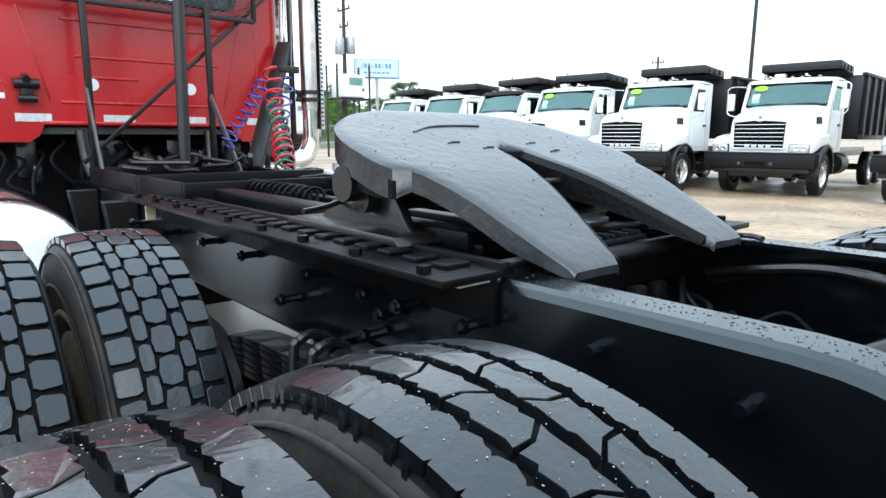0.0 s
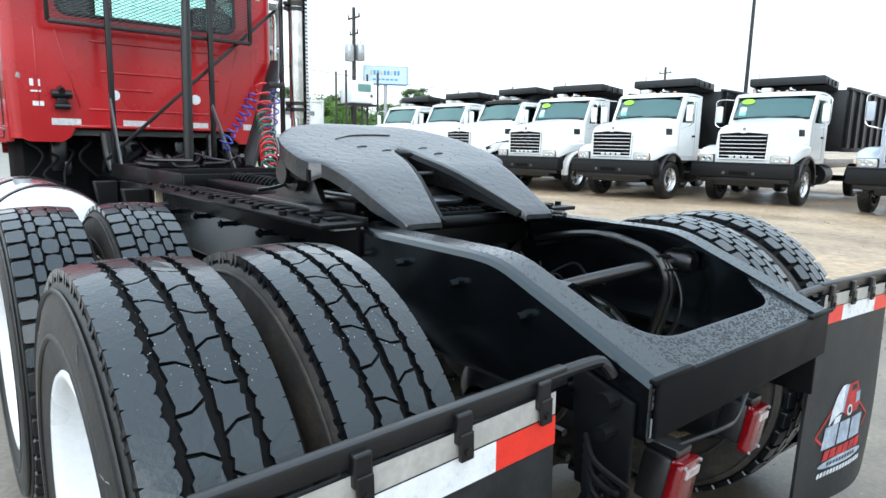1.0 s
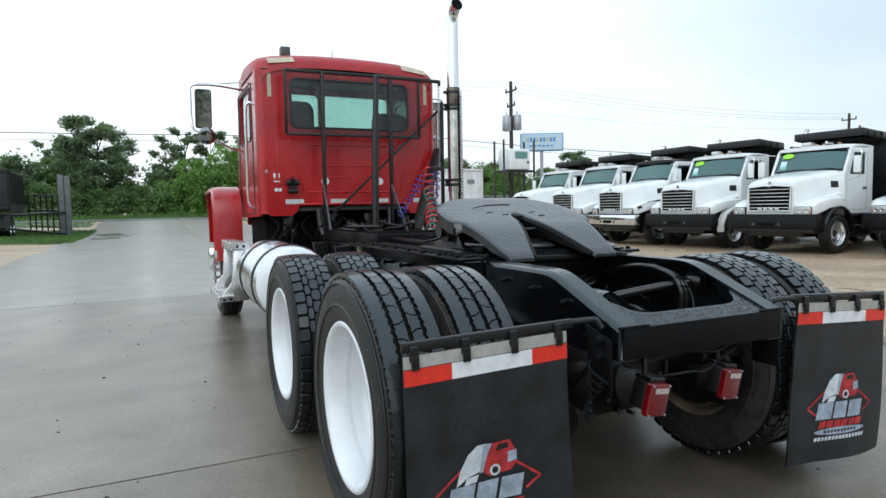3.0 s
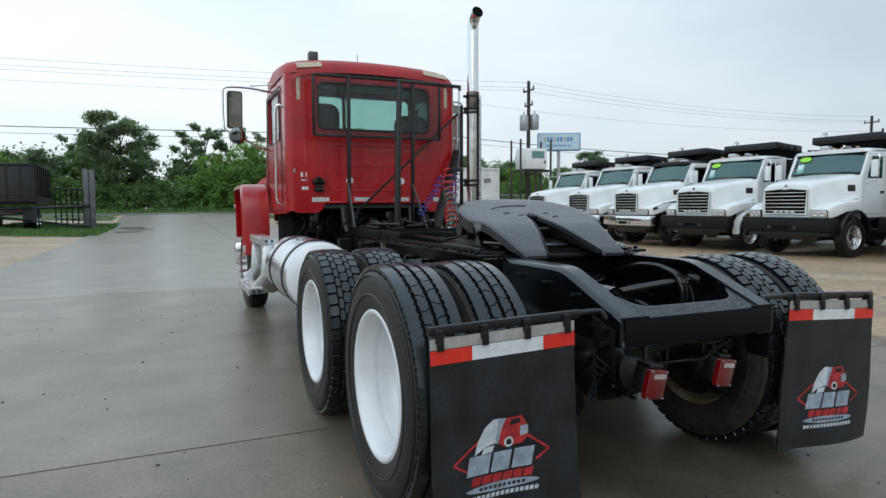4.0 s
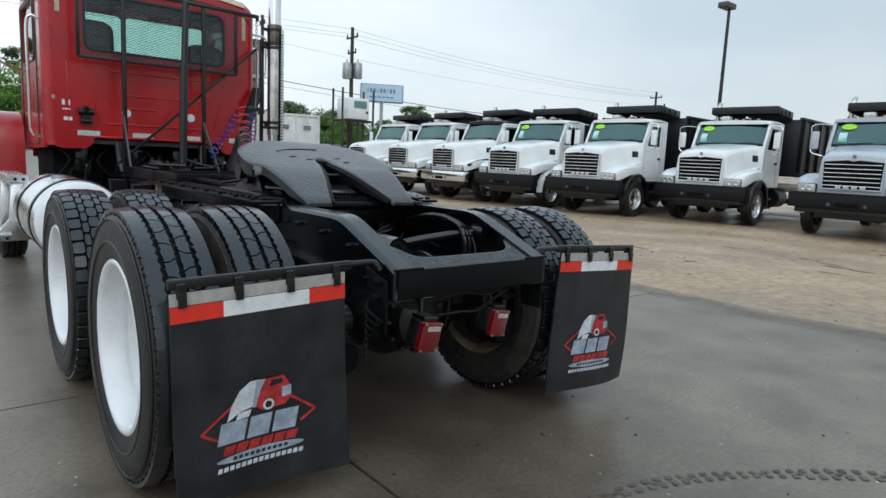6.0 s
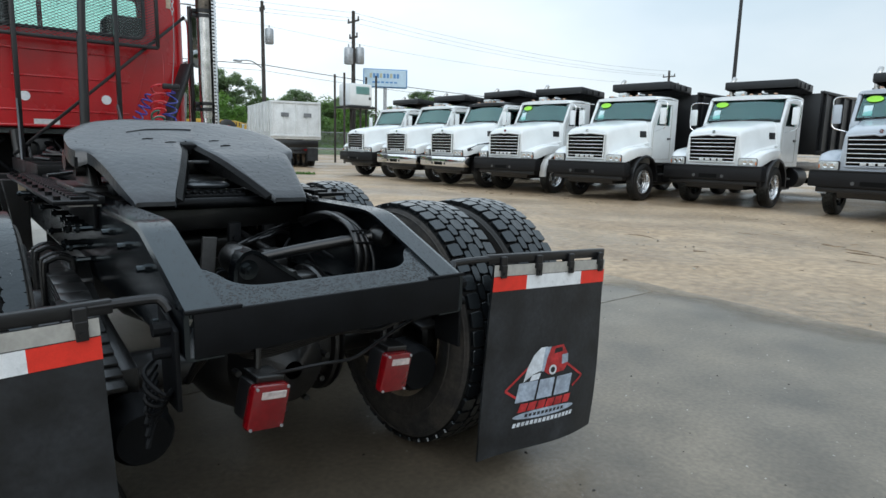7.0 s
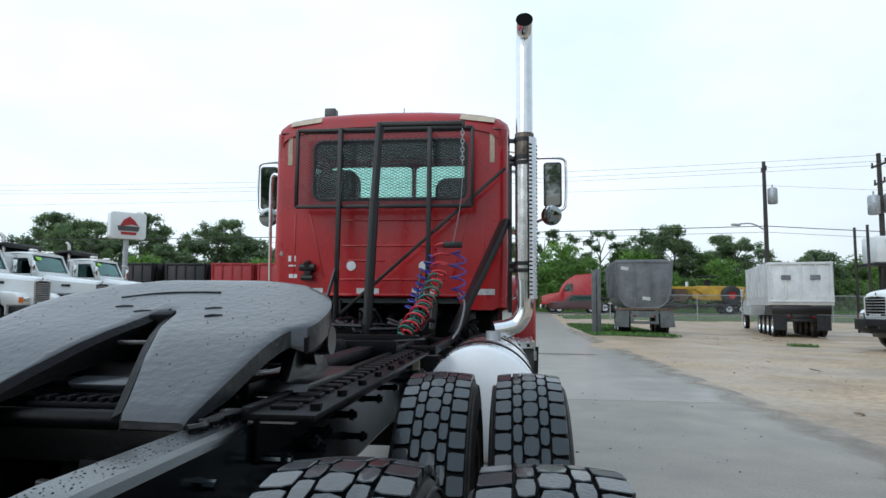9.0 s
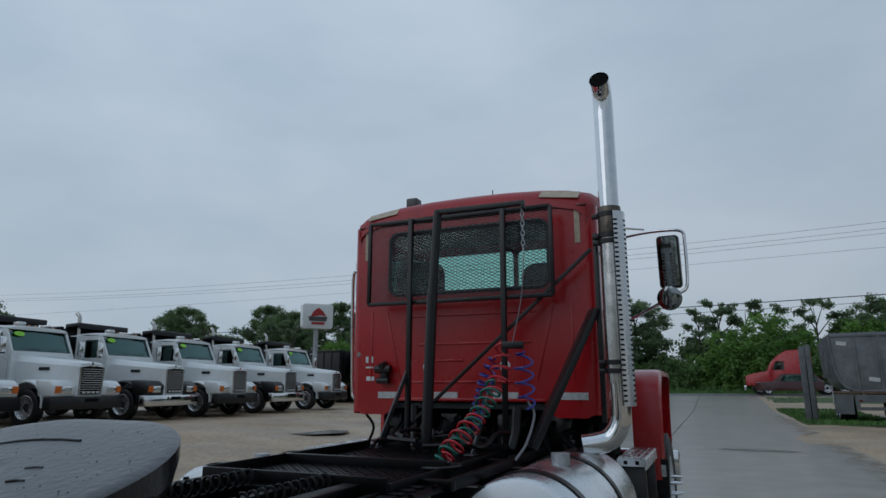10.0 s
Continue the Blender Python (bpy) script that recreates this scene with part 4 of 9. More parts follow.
# brake and air hoses inside the rails
for k in range(3):
    bm = B()
    o = 0.024 * k
    sweep(bm, arc([(-0.30 + 0.3 * o, 1.02, 0.90 - o), (-0.315 - 0.2 * o, 0.80, 0.93 - o * 0.4), (-0.30 + o, 0.55, 0.90 - o * 0.3), (-0.30 + o * 0.5, 0.34, 0.80 - o), (-0.27 - o * 0.4, 0.30, 0.66), (-0.30, 0.42, 0.52)], 6), 0.0095 + 0.002 * (k == 1), 8)
    part("air_hose", bm, M["cable"], truck, "black rubber air hose", 40)
for pts, r in (([(0.33, 0.95, 0.92), (0.312, 0.72, 0.968), (0.300, 0.58, 0.968), (0.277, 0.43, 0.940), (0.276, 0.385, 0.85), (0.278, 0.41, 0.75), (0.29, 0.46, 0.60)], 0.0125), ([(0.345, 0.95, 0.90), (0.325, 0.70, 0.965), (0.312, 0.57, 0.962), (0.300, 0.43, 0.930), (0.306, 0.385, 0.85), (0.296, 0.40, 0.75), (0.285, 0.44, 0.60)], 0.0115), ([(0.34, 0.9, 0.93), (0.33, 0.68, 0.975), (0.325, 0.55, 0.968), (0.318, 0.43, 0.93), (0.325, 0.37, 0.85), (0.310, 0.36, 0.75), (0.28, 0.42, 0.62)], 0.006)):
    bm = B()
    sweep(bm, arc(pts, 6), r, 9)
    part("air_hose", bm, M["under"], truck, "black rubber air hose", 40)
for yy, zz in ((0.425, 0.943), (0.395, 0.905)):
    bm = B()
    beam(bm, (0.262, yy - 0.012, zz), (0.328, yy - 0.012, zz - 0.006), 0.012, 0.006, 0.002)
    part("hose_tie", bm, M["cable"], truck)
bm = B()
sweep(bm, arc([(0.385, 1.00, 1.019), (0.365, 0.95, 1.024), (0.350, 0.90, 1.020), (0.362, 0.86, 1.019), (0.345, 0.83, 1.018)], 5), 0.007, 6)
sweep(bm, arc([(0.37, 1.02, 1.019), (0.350, 0.97, 1.026), (0.362, 0.92, 1.021), (0.342, 0.88, 1.019)], 5), 0.007, 6)
part("loose_cable", bm, M["cable"], truck, "tangled black cable lying on the rail", 40)

# tail lights on brackets below the closing member
for xc, yc, zc, w in ((-0.212, 0.036, 0.556, 0.110), (0.215, 0.075, 0.547, 0.108)):
    tilt = pose(xc, yc, zc, 6, 9, 9)
    bm = B()
    box(bm, (0, 0.045, 0.008), (w * 0.90, 0.065, 0.108), bevel=0.010)
    bmesh.ops.transform(bm, matrix=tilt, verts=bm.verts)
    lamp = part("tail_light", bm, M["plastic"], truck, "square red tail lamp with a clear strip", 35)
    bm = B()
    prism(bm, rounded(-w / 2, -0.062, w / 2, 0.062, 0.012, 3), "Y", -0.014, 0.014, 0.005)
    bmesh.ops.transform(bm, matrix=tilt, verts=bm.verts)
    part("lens", bm, M["lens"], lamp, "red plastic lens", 35)
    bm = B()
    box(bm, (0.006, -0.016, 0.036), (w * 0.66, 0.006, 0.020), bevel=0.002)
    bmesh.ops.transform(bm, matrix=tilt, verts=bm.verts)
    part("clear_strip", bm, M["clearlens"], lamp)
    for dx in (-0.42, 0.42):
        for dz in (-0.055, 0.055):
            bm = B()
            rod(bm, (dx * w, -0.013, dz), (dx * w, -0.018, dz), 0.004, 8)
            bmesh.ops.transform(bm, matrix=tilt, verts=bm.verts)
            part("screw", bm, M["galv"], lamp)
    bm = B()
    box(bm, (0.004, 0.045, 0.070), (w * 0.75, 0.075, 0.018), bevel=0.004)
    bmesh.ops.transform(bm, matrix=tilt, verts=bm.verts)
    rod(bm, (xc, yc + 0.06, zc + 0.07), (xc + 0.01, yc + 0.07, 0.735), 0.010, 8)
    part("lamp_bracket", bm, M["under"], lamp)
bm = B()
sweep(bm, arc([(-0.20, 0.06, 0.63), (-0.05, 0.03, 0.640), (0.06, 0.05, 0.63), (0.18, 0.08, 0.66), (0.3, 0.09, 0.70)], 5), 0.005, 6)
part("lamp_wire", bm, M["cable"], truck, "", 40)
for k in range(4):
    bm = B()
    sweep(bm, arc([(-0.36 + 0.03 * k, 0.10 + 0.03 * k, 0.72), (-0.18, 0.12 + 0.03 * k, 0.685 - 0.016 * k), (0.02, 0.12 + 0.04 * k, 0.70 - 0.02 * k), (0.20, 0.13 + 0.03 * k, 0.675), (0.34, 0.14, 0.72)], 5), 0.011, 8)
    part("air_line", bm, M["cable"], truck, "", 40)
for k in range(7):
    bm = B()
    sweep(bm, arc([(-0.46, 0.1, 0.72 - 0.02 * k), (-0.50, 0.05, 0.70 - 0.03 * k), (-0.47, 0.0 + 0.02 * k, 0.66 - 0.02 * k), (-0.43, 0.08, 0.64)], 4), 0.006, 6)
    part("wiring", bm, M["pit"], truck)
for s in (-1, 1):
    bm = B()
    prism(bm, [(0.02, 0.60), (0.14, 0.60), (0.16, 0.84), (0.02, 0.80)], "X", s * 0.425, s * 0.437, 0.003)
    rod(bm, (s * 0.437, 0.06, 0.80), (s * 0.475, 0.06, 0.80), 0.018, 10)
    rod(bm, (s * 0.437, 0.06, 0.74), (s * 0.475, 0.06, 0.74), 0.014, 10)
    part("hanger_bracket", bm, M["pit"], truck, "", 30)


# low hoses and brackets in the open frame
rng = random.Random(52)
for k in range(5):
    bm = B()
    x0, y0, z0 = rng.uniform(-0.28, 0.26), rng.uniform(0.72, 0.95), rng.uniform(0.74, 0.84)
    pts = [(x0, y0, z0)]
    for i in range(4):
        pts.append((max(-0.31, min(0.31, pts[-1][0] + rng.uniform(-0.10, 0.10))), min(1.0, max(0.62, pts[-1][1] + rng.uniform(-0.12, 0.12))), max(0.70, min(0.86, pts[-1][2] + rng.uniform(-0.08, 0.07)))))
    sweep(bm, arc(pts, 5), rng.choice((0.005, 0.006, 0.008)), 8)
    part("brake_hose", bm, M["pit"], truck, "", 40)
for x0, y0, tall in ((0.06, 0.98, 0.16), (0.22, 1.02, 0.12), (-0.24, 1.0, 0.14)):
    bm = B()
    box(bm, (x0, y0, 0.84), (0.05, 0.03, tall), bevel=0.006)
    rod(bm, (x0, y0 - 0.03, 0.86), (x0, y0 - 0.012, 0.86), 0.014, 6)
    part("frame_bracket", bm, M["pit"], truck, "", 30)

# ---- mud flaps ----
def mud_flap(s):
    """A flap on its hanger bar: backing strip, three lengths of tape, a printed emblem."""
    xin, xout = (0.579, 1.187) if s < 0 else (0.634, 1.246)
    w = xout - xin
    xc = s * (xin + xout) / 2
    hang = B()
    zi, zo = (0.868, 0.846) if s < 0 else (0.862, 0.826)
    pts = arc([(s * 0.432, 0.07, zi - 0.03), (s * 0.445, 0.08, zi - 0.008), (s * 0.47, 0.087, zi), (s * (xin + 0.02), 0.09, zi - 0.002)], 4)
    sweep(hang, pts, 0.012, 10)
    beam(hang, (s * (xin - 0.03), 0.09, zi - 0.004), (s * xout, 0.095, zo), 0.022, 0.034, 0.005)
    bar = part("flap_hanger", hang, M["rack"], truck, "black steel mud flap hanger bar", 35)
    slope = math.degrees(math.atan2(zo - zi, w))
    base = pose(xc, 0.082, (zi + zo) / 2 - 0.02, 0, -slope * s, 0) if s > 0 else pose(xc, 0.082, (zi + zo) / 2 - 0.02, 0, -slope * s, 0)
    for k in range(4):
        bm = B()
        u = -w / 2 + w * (0.06 + 0.293 * k)
        box(bm, (u, 0.008, 0.0), (0.030, 0.040, 0.05), bevel=0.004)
        box(bm, (u, -0.012, -0.028), (0.026, 0.008, 0.045), bevel=0.002)
        rod(bm, (u, -0.015, -0.035), (u, -0.020, -0.035), 0.007, 6)
        part("clamp", bm, M["rack"], bar).matrix_local = base
    # the rubber sheet, slightly bowed
    bm = B()
    nx, nz, top, bot = 12, 16, -0.006, -0.725
    def wob(u, v):
        return 0.012 * math.sin(2.2 * u + 3.0 * v + s) * v + 0.02 * v * v * math.sin(1.7 * u * 3 + 1.1 * s)
    grid = [[(-w / 2 + w * i / nx + (0.015 * s * math.sin(3 * j / nz) * (i / nx if s > 0 else 1 - i / nx)) * (j / nz), wob(i / nx, j / nz), top + (bot - top) * j / nz + 0.02 * (i / nx) * (j / nz) * s) for i in range(nx + 1)] for j in range(nz + 1)]
    loft(bm, grid, closed=False)
    g = bmesh.ops.extrude_face_region(bm, geom=bm.faces[:])
    bmesh.ops.translate(bm, vec=(0, 0.009, 0), verts=[e for e in g["geom"] if isinstance(e, bmesh.types.BMVert)])
    sheet = part("mud_flap", bm, M["flap"], truck, "black rubber mud flap with red and white tape and a printed emblem", 40)
    sheet.matrix_local = base

    def on(u, v, d=0.0):
        """A point of the sheet's face, u across and v down from the top in metres."""
        fu, fv = min(max((u + w / 2) / w, 0), 1), min(max(v / 0.72, 0), 1)
        return Vector((u + (0.015 * s * math.sin(3 * fv) * (fu if s > 0 else 1 - fu)) * fv, wob(fu, fv) - 0.0015 - d, top - v + 0.02 * fu * fv * s))

    def patch(name, poly, material, d=0.0, label=""):
        """A thin printed or stuck shape following the sheet."""
        b2 = B()
        f = b2.faces.new([b2.verts.new((u, 0, -v)) for u, v in poly])
        bmesh.ops.triangulate(b2, faces=[f])
        bmesh.ops.subdivide_edges(b2, edges=[e for e in b2.edges if e.calc_length() > 0.06], cuts=2, use_grid_fill=True)
        for vtx in b2.verts:
            vtx.co = on(vtx.co.x, -vtx.co.z, d)
        return part(name, b2, material, sheet, label)

    def strip(name, u0, u1, v0, v1, material, d=0.0):
        n = max(2, int((u1 - u0) / 0.05))
        return patch(name, [(u0 + (u1 - u0) * i / n, v0) for i in range(n + 1)] + [(u1 - (u1 - u0) * i / n, v1) for i in range(n + 1)], material, d)
    h = w / 2
    strip("backing_strip", -h, h, 0.0, 0.040, M["greytape"])
    strip("tape", -h, -h + w * 0.27, 0.042, 0.094, M["redtape"], 0.001)
    strip("tape", -h + w * 0.27, h - w * 0.235, 0.042, 0.094, M["whitetape"], 0.001)
    strip("tape", h - w * 0.235, h, 0.042, 0.094, M["redtape"], 0.001)
    # emblem: a diamond outline, a stylised lorry, and word-shaped blocks
    e = 0.0
    u0 = -0.02 if s < 0 else 0.0
    dia = [(u0 - 0.20, 0.475), (u0 + 0.0, 0.335), (u0 + 0.20, 0.475)]
    for p, q in ((dia[0], dia[1]), (dia[1], dia[2]), (dia[0], (u0 - 0.145, 0.51)), (dia[2], (u0 + 0.145, 0.51))):
        a, b = Vector(p), Vector(q)
        nrm = Vector((-(b - a).y, (b - a).x)).normalized() * 0.0045
        patch("emblem_line", [tuple(a + nrm), tuple(b + nrm), tuple(b - nrm), tuple(a - nrm)], M["logored"], 0.0004)
    patch("emblem_trailer", [(u0 - 0.115, 0.455), (u0 - 0.10, 0.405), (u0 - 0.07, 0.355), (u0 - 0.035, 0.33), (u0 + 0.0, 0.33), (u0 - 0.012, 0.36), (u0 - 0.025, 0.42), (u0 - 0.07, 0.43)], M["logowhite"], 0.0008)
    patch("emblem_trailer_side", [(u0 - 0.012, 0.332), (u0 + 0.02, 0.332), (u0 + 0.0, 0.372), (u0 - 0.015, 0.425), (u0 - 0.028, 0.425)], M["logogrey"], 0.001)
    patch("emblem_cab", [(u0 + 0.022, 0.333), (u0 + 0.085, 0.331), (u0 + 0.098, 0.352), (u0 + 0.110, 0.372), (u0 + 0.110, 0.415), (u0 + 0.09, 0.437), (u0 + 0.01, 0.442), (u0 - 0.014, 0.425), (u0 + 0.0, 0.372)], M["logored"], 0.0012)
    patch("emblem_window", [(u0 + 0.040, 0.342), (u0 + 0.078, 0.340), (u0 + 0.082, 0.358), (u0 + 0.034, 0.362)], M["flap"], 0.0016)
    patch("emblem_grille", [(u0 + 0.078, 0.372), (u0 + 0.112, 0.370), (u0 + 0.112, 0.405), (u0 + 0.078, 0.410)], M["logogrey"], 0.0018)
    patch("emblem_wheel", [(u0 + 0.030 + 0.02 * math.cos(a), 0.425 + 0.02 * math.sin(a)) for a in (2 * math.pi * k / 14 for k in range(14))], M["logowhite"], 0.0018)
    patch("emblem_wheel_hub", [(u0 + 0.030 + 0.012 * math.cos(a), 0.425 + 0.012 * math.sin(a)) for a in (2 * math.pi * k / 12 for k in range(12))], M["flap"], 0.0022)
    patch("emblem_fender", [(u0 - 0.075, 0.432), (u0 - 0.03, 0.428), (u0 - 0.04, 0.452), (u0 - 0.085, 0.455)], M["logowhite"], 0.0016)
    def slab(x0, x1, v0, v1, material, lean=0.006):
        patch("emblem_block", [(u0 + x0 + lean, v0), (u0 + x1 + lean, v0), (u0 + x1 - lean, v1), (u0 + x0 - lean, v1)], material, 0.001)
    for x0, x1 in ((-0.142, -0.050), (-0.040, 0.036), (0.048, 0.132)):
        slab(x0, x1, 0.456, 0.530, M["logogrey"], 0.008)
    for k in range(6):
        slab(-0.128 + 0.044 * k, -0.090 + 0.044 * k, 0.538, 0.570, M["logored"])
    patch("emblem_oval", [(u0 + 0.155 * math.cos(a), 0.587 + 0.016 * math.sin(a)) for a in (2 * math.pi * k / 28 for k in range(28))], M["logogrey"], 0.0008)
    for k in range(10):
        slab(-0.098 + 0.020 * k, -0.084 + 0.020 * k, 0.581, 0.593, M["flap"], 0.0015)
    for k in range(15):
        slab(-0.152 + 0.0205 * k, -0.137 + 0.0205 * k, 0.610, 0.626, M["logowhite"], 0.002)
    return sheet


for s in (-1, 1):
    mud_flap(s)

# ---- wheels of the tractor ----
for ya, lt, sc in ((0.625, RIB, 1.03), (1.925, LUG, 1.005)):
    for s in (-1, 1):
        tr = lt if s < 0 else LUG
        z, sc = (0.519 if ya < 1 else 0.512, sc) if s < 0 else (0.509, 1.0)
        wheel(truck, -1.100 if s < 0 else 1.0, ya, s, tr, RIM_OUT, "wet black outer drive tyre with worn tread", z=z, scale=sc, lugs=True)
        wheel(truck, -0.805 if s < 0 else 0.702, ya + 0.004, s, tr, RIM_IN, "wet black inner drive tyre with mud on the wall", z=z, scale=sc)
for s in (-1, 1):
    fw = wheel(truck, s * 1.02, 6.40, s, RIB, RIM_OUT, "black front steer tyre")
    for k in range(10):
        bm = B()
        a = 2 * math.pi * k / 10
        rod(bm, (0.0, 0.145 * math.cos(a), 0.145 * math.sin(a)), (0.20, 0.145 * math.cos(a), 0.145 * math.sin(a)), 0.022, 8, 0.006)
        part("nut_cover", bm, M["chrome"], fw, "pointed chrome nut cover", 40)

# scuffs scraped into the outer tyres' walls
rng = random.Random(12)
for ya, z, sc in ((0.625, 0.519, 1.03), (1.925, 0.512, 1.005)):
    for k in range(9):
        a0, r0, d, turn = rng.uniform(0, 6.28), rng.uniform(0.36, 0.42), rng.uniform(0.02, 0.06), rng.uniform(-0.22, 0.22)
        bm = B()
        line = []
        for i in range(6):
            r, a = r0 + d * i / 5, a0 + turn * i / 5
            u = 0.1262 - 4.2 * (r - 0.405) ** 2 if r > 0.405 else 0.1262 - 2.0 * (r - 0.405) ** 2
            line.append((-1.100 - sc * u, ya + sc * r * math.cos(a), z + sc * r * math.sin(a)))
        sweep(bm, line, rng.uniform(0.0008, 0.0016), 5)
        part("scuff", bm, M["scuff"], truck, "pale scuff in the tyre wall")

# ---- fifth wheel ----
def fw_z(y):
    z = 1.226 + 0.31 * (y - 1.335) if y > 1.13 else 1.1625 - 0.515 * (1.13 - y)
    return z - (2.0 * (y - 1.62) ** 2 if y > 1.62 else 0) - 0.004 * math.exp(-((y - 1.13) / 0.03) ** 2)


def fw_plate():
    st = [(0.868, 0.318, 0.186), (0.880, 0.322, 0.180), (0.92, 0.331, 0.166), (1.0, 0.347, 0.134), (1.07, 0.361, 0.107), (1.115, 0.370, 0.090), (1.145, 0.376, 0.080), (1.19, 0.386, 0.062), (1.222, 0.398, 0.050), (1.238, 0.434, 0.045), (1.27, 0.446, 0.038), (1.30, 0.450, 0.034), (1.328, 0.450, 0.030), (1.345, 0.450, 0.016)]
    st = [(y, xo, xi) for y, xo, xi in st]
    for a in range(2, 90, 8):
        st.append((1.352 + 0.315 * math.sin(radians(a)), 0.450 * max(0.05, math.cos(radians(a))) ** 0.78, 0.0))
    bm = B()
    for s in (-1, 1):
        rows = []
        for y, xo, xi in st:
            k = [0.0, 0.03, 0.10, 0.25, 0.5, 0.75, 0.90, 0.97, 1.0]
            row = []
            for t in k:
                drop = 0.007 * (t == 1.0) + (0.007 if t == 0 and xi > 0 else 0) + 0.0015 * (t == 0.97)
                x = xi + (xo - xi) * t
                row.append((s * x, y, fw_z(y) - drop - (0.006 if y < 0.875 else 0) + 0.0022 * noise.noise(Vector((9 * x * s, 9 * y, 3)))))
            rows.append(row)
        loft(bm, rows, closed=False)
    bmesh.ops.remove_doubles(bm, verts=bm.verts, dist=0.002)
    bmesh.ops.recalc_face_normals(bm, faces=bm.faces)
    if sum(f.normal.z for f in bm.faces) < 0:
        bmesh.ops.reverse_faces(bm, faces=bm.faces)
    g = bmesh.ops.extrude_face_region(bm, geom=bm.faces[:])
    for v in [e for e in g["geom"] if isinstance(e, bmesh.types.BMVert)]:
        v.co.z -= (0.042 if v.co.y > 1.0 else 0.042 - 0.026 * (1.0 - v.co.y) / 0.13) + 0.02 * (abs(v.co.x) > 0.40)
    return bm


fifth = part("fifth_wheel", fw_plate(), M["plate"], truck, "tilted grey steel fifth wheel plate, greasy and rain beaded", 38)
bm = B()
sc = [(p.x, p.y, fw_z(p.y) + 0.001) for p in arc([(-0.21, 1.455, 0), (-0.12, 1.50, 0), (-0.02, 1.515, 0), (0.07, 1.515, 0)], 6)]
sweep(bm, sc, 0.0026, 6)
part("score_mark", bm, M["under"], fifth, "dark scored line in the plate")
for x0, y0 in ((-0.17, 1.37), (0.10, 1.36), (0.13, 1.30), (-0.09, 1.33)):
    bm = B()
    sweep(bm, [(x0, y0, fw_z(y0)), (x0 + 0.02, y0 + 0.008, fw_z(y0 + 0.008) + 0.001), (x0 + 0.045, y0 + 0.010, fw_z(y0 + 0.010))], 0.0028, 6)
    part("score_mark", bm, M["under"], fifth)
bm = B()
box(bm, (0, 1.42, 1.135), (0.30, 0.24, 0.09), rot=(17, 0, 0), bevel=0.01)
box(bm, (0, 1.20, 1.07), (0.36, 0.10, 0.03), rot=(17, 0, 0), bevel=0.005)
rod(bm, (-0.42, 1.38, 1.12), (0.42, 1.38, 1.12), 0.035, 16)
part("lock_jaw", bm, M["under"], fifth, "black greasy locking jaw", 35)
for s in (-1, 1):
    bm = B()
    prism(bm, [(1.22, 1.035), (1.66, 1.035), (1.60, 1.06), (1.48, 1.17), (1.40, 1.20), (1.33, 1.17), (1.26, 1.07)], "X", s * 0.36, s * 0.385, 0.004)
    prism(bm, [(1.20, 1.035), (1.68, 1.035), (1.66, 1.055), (1.22, 1.055)], "X", s * 0.27, s * 0.45, 0.004)
    rod(bm, (s * 0.34, 1.405, 1.15), (s * 0.45, 1.405, 1.15), 0.04, 18)
    brk = part("pivot_bracket", bm, M["under"], fifth, "", 35)
    bm = B()
    beam(bm, (s * 0.345, 1.60, 1.05), (s * 0.345, 1.48, 1.19), 0.012, 0.02)
    beam(bm, (s * 0.345, 1.30, 1.05), (s * 0.345, 1.40, 1.18), 0.012, 0.02)
    part("web", bm, M["under"], brk)
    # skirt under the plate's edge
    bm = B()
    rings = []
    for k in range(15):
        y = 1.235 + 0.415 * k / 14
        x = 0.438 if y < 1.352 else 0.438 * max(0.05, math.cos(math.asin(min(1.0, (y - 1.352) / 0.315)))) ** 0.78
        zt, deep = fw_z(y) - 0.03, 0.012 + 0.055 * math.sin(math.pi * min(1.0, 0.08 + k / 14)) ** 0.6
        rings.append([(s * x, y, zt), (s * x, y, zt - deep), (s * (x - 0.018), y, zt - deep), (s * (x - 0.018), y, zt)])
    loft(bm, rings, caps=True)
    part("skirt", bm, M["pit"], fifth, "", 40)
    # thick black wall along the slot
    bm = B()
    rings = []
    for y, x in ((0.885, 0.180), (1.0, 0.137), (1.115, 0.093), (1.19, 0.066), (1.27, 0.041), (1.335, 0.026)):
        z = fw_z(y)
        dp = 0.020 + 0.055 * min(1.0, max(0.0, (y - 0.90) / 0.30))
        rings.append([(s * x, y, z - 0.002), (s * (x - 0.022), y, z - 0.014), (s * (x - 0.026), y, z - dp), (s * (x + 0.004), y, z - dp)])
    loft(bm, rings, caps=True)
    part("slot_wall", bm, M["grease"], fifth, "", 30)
bm = B()
sweep(bm, arc([(-0.38, 1.52, 1.10), (-0.44, 1.50, 1.09), (-0.50, 1.49, 1.085)], 4), 0.007, 8)
part("release_rod", bm, M["under"], fifth, "thin black release rod", 40)
bm = B()
prism(bm, [(-0.085, -0.020), (-0.060, -0.034), (0.060, -0.034), (0.085, -0.020), (0.070, 0.018), (-0.070, 0.018)], "Z", -0.006, 0.006, 0.003)
bmesh.ops.transform(bm, matrix=pose(0.0, 1.10, 1.066, 16, 0, 0), verts=bm.verts)
part("jaw_guard", bm, M["plate"], fifth, "grey guard plate under the slot", 30)
bm = B()
beam(bm, (-0.055, 1.20, fw_z(1.20) - 0.035), (0.055, 1.20, fw_z(1.20) - 0.035), 0.014, 0.012, 0.003)
part("slot_bar", bm, M["plate"], fifth, "thin grey bar across the slot", 30)
bm = B()
for k in range(9):
    box(bm, (-0.10 + 0.025 * k, 1.02, 1.035 + 0.004 * (k % 2)), (0.012, 0.03, 0.012), bevel=0.002)
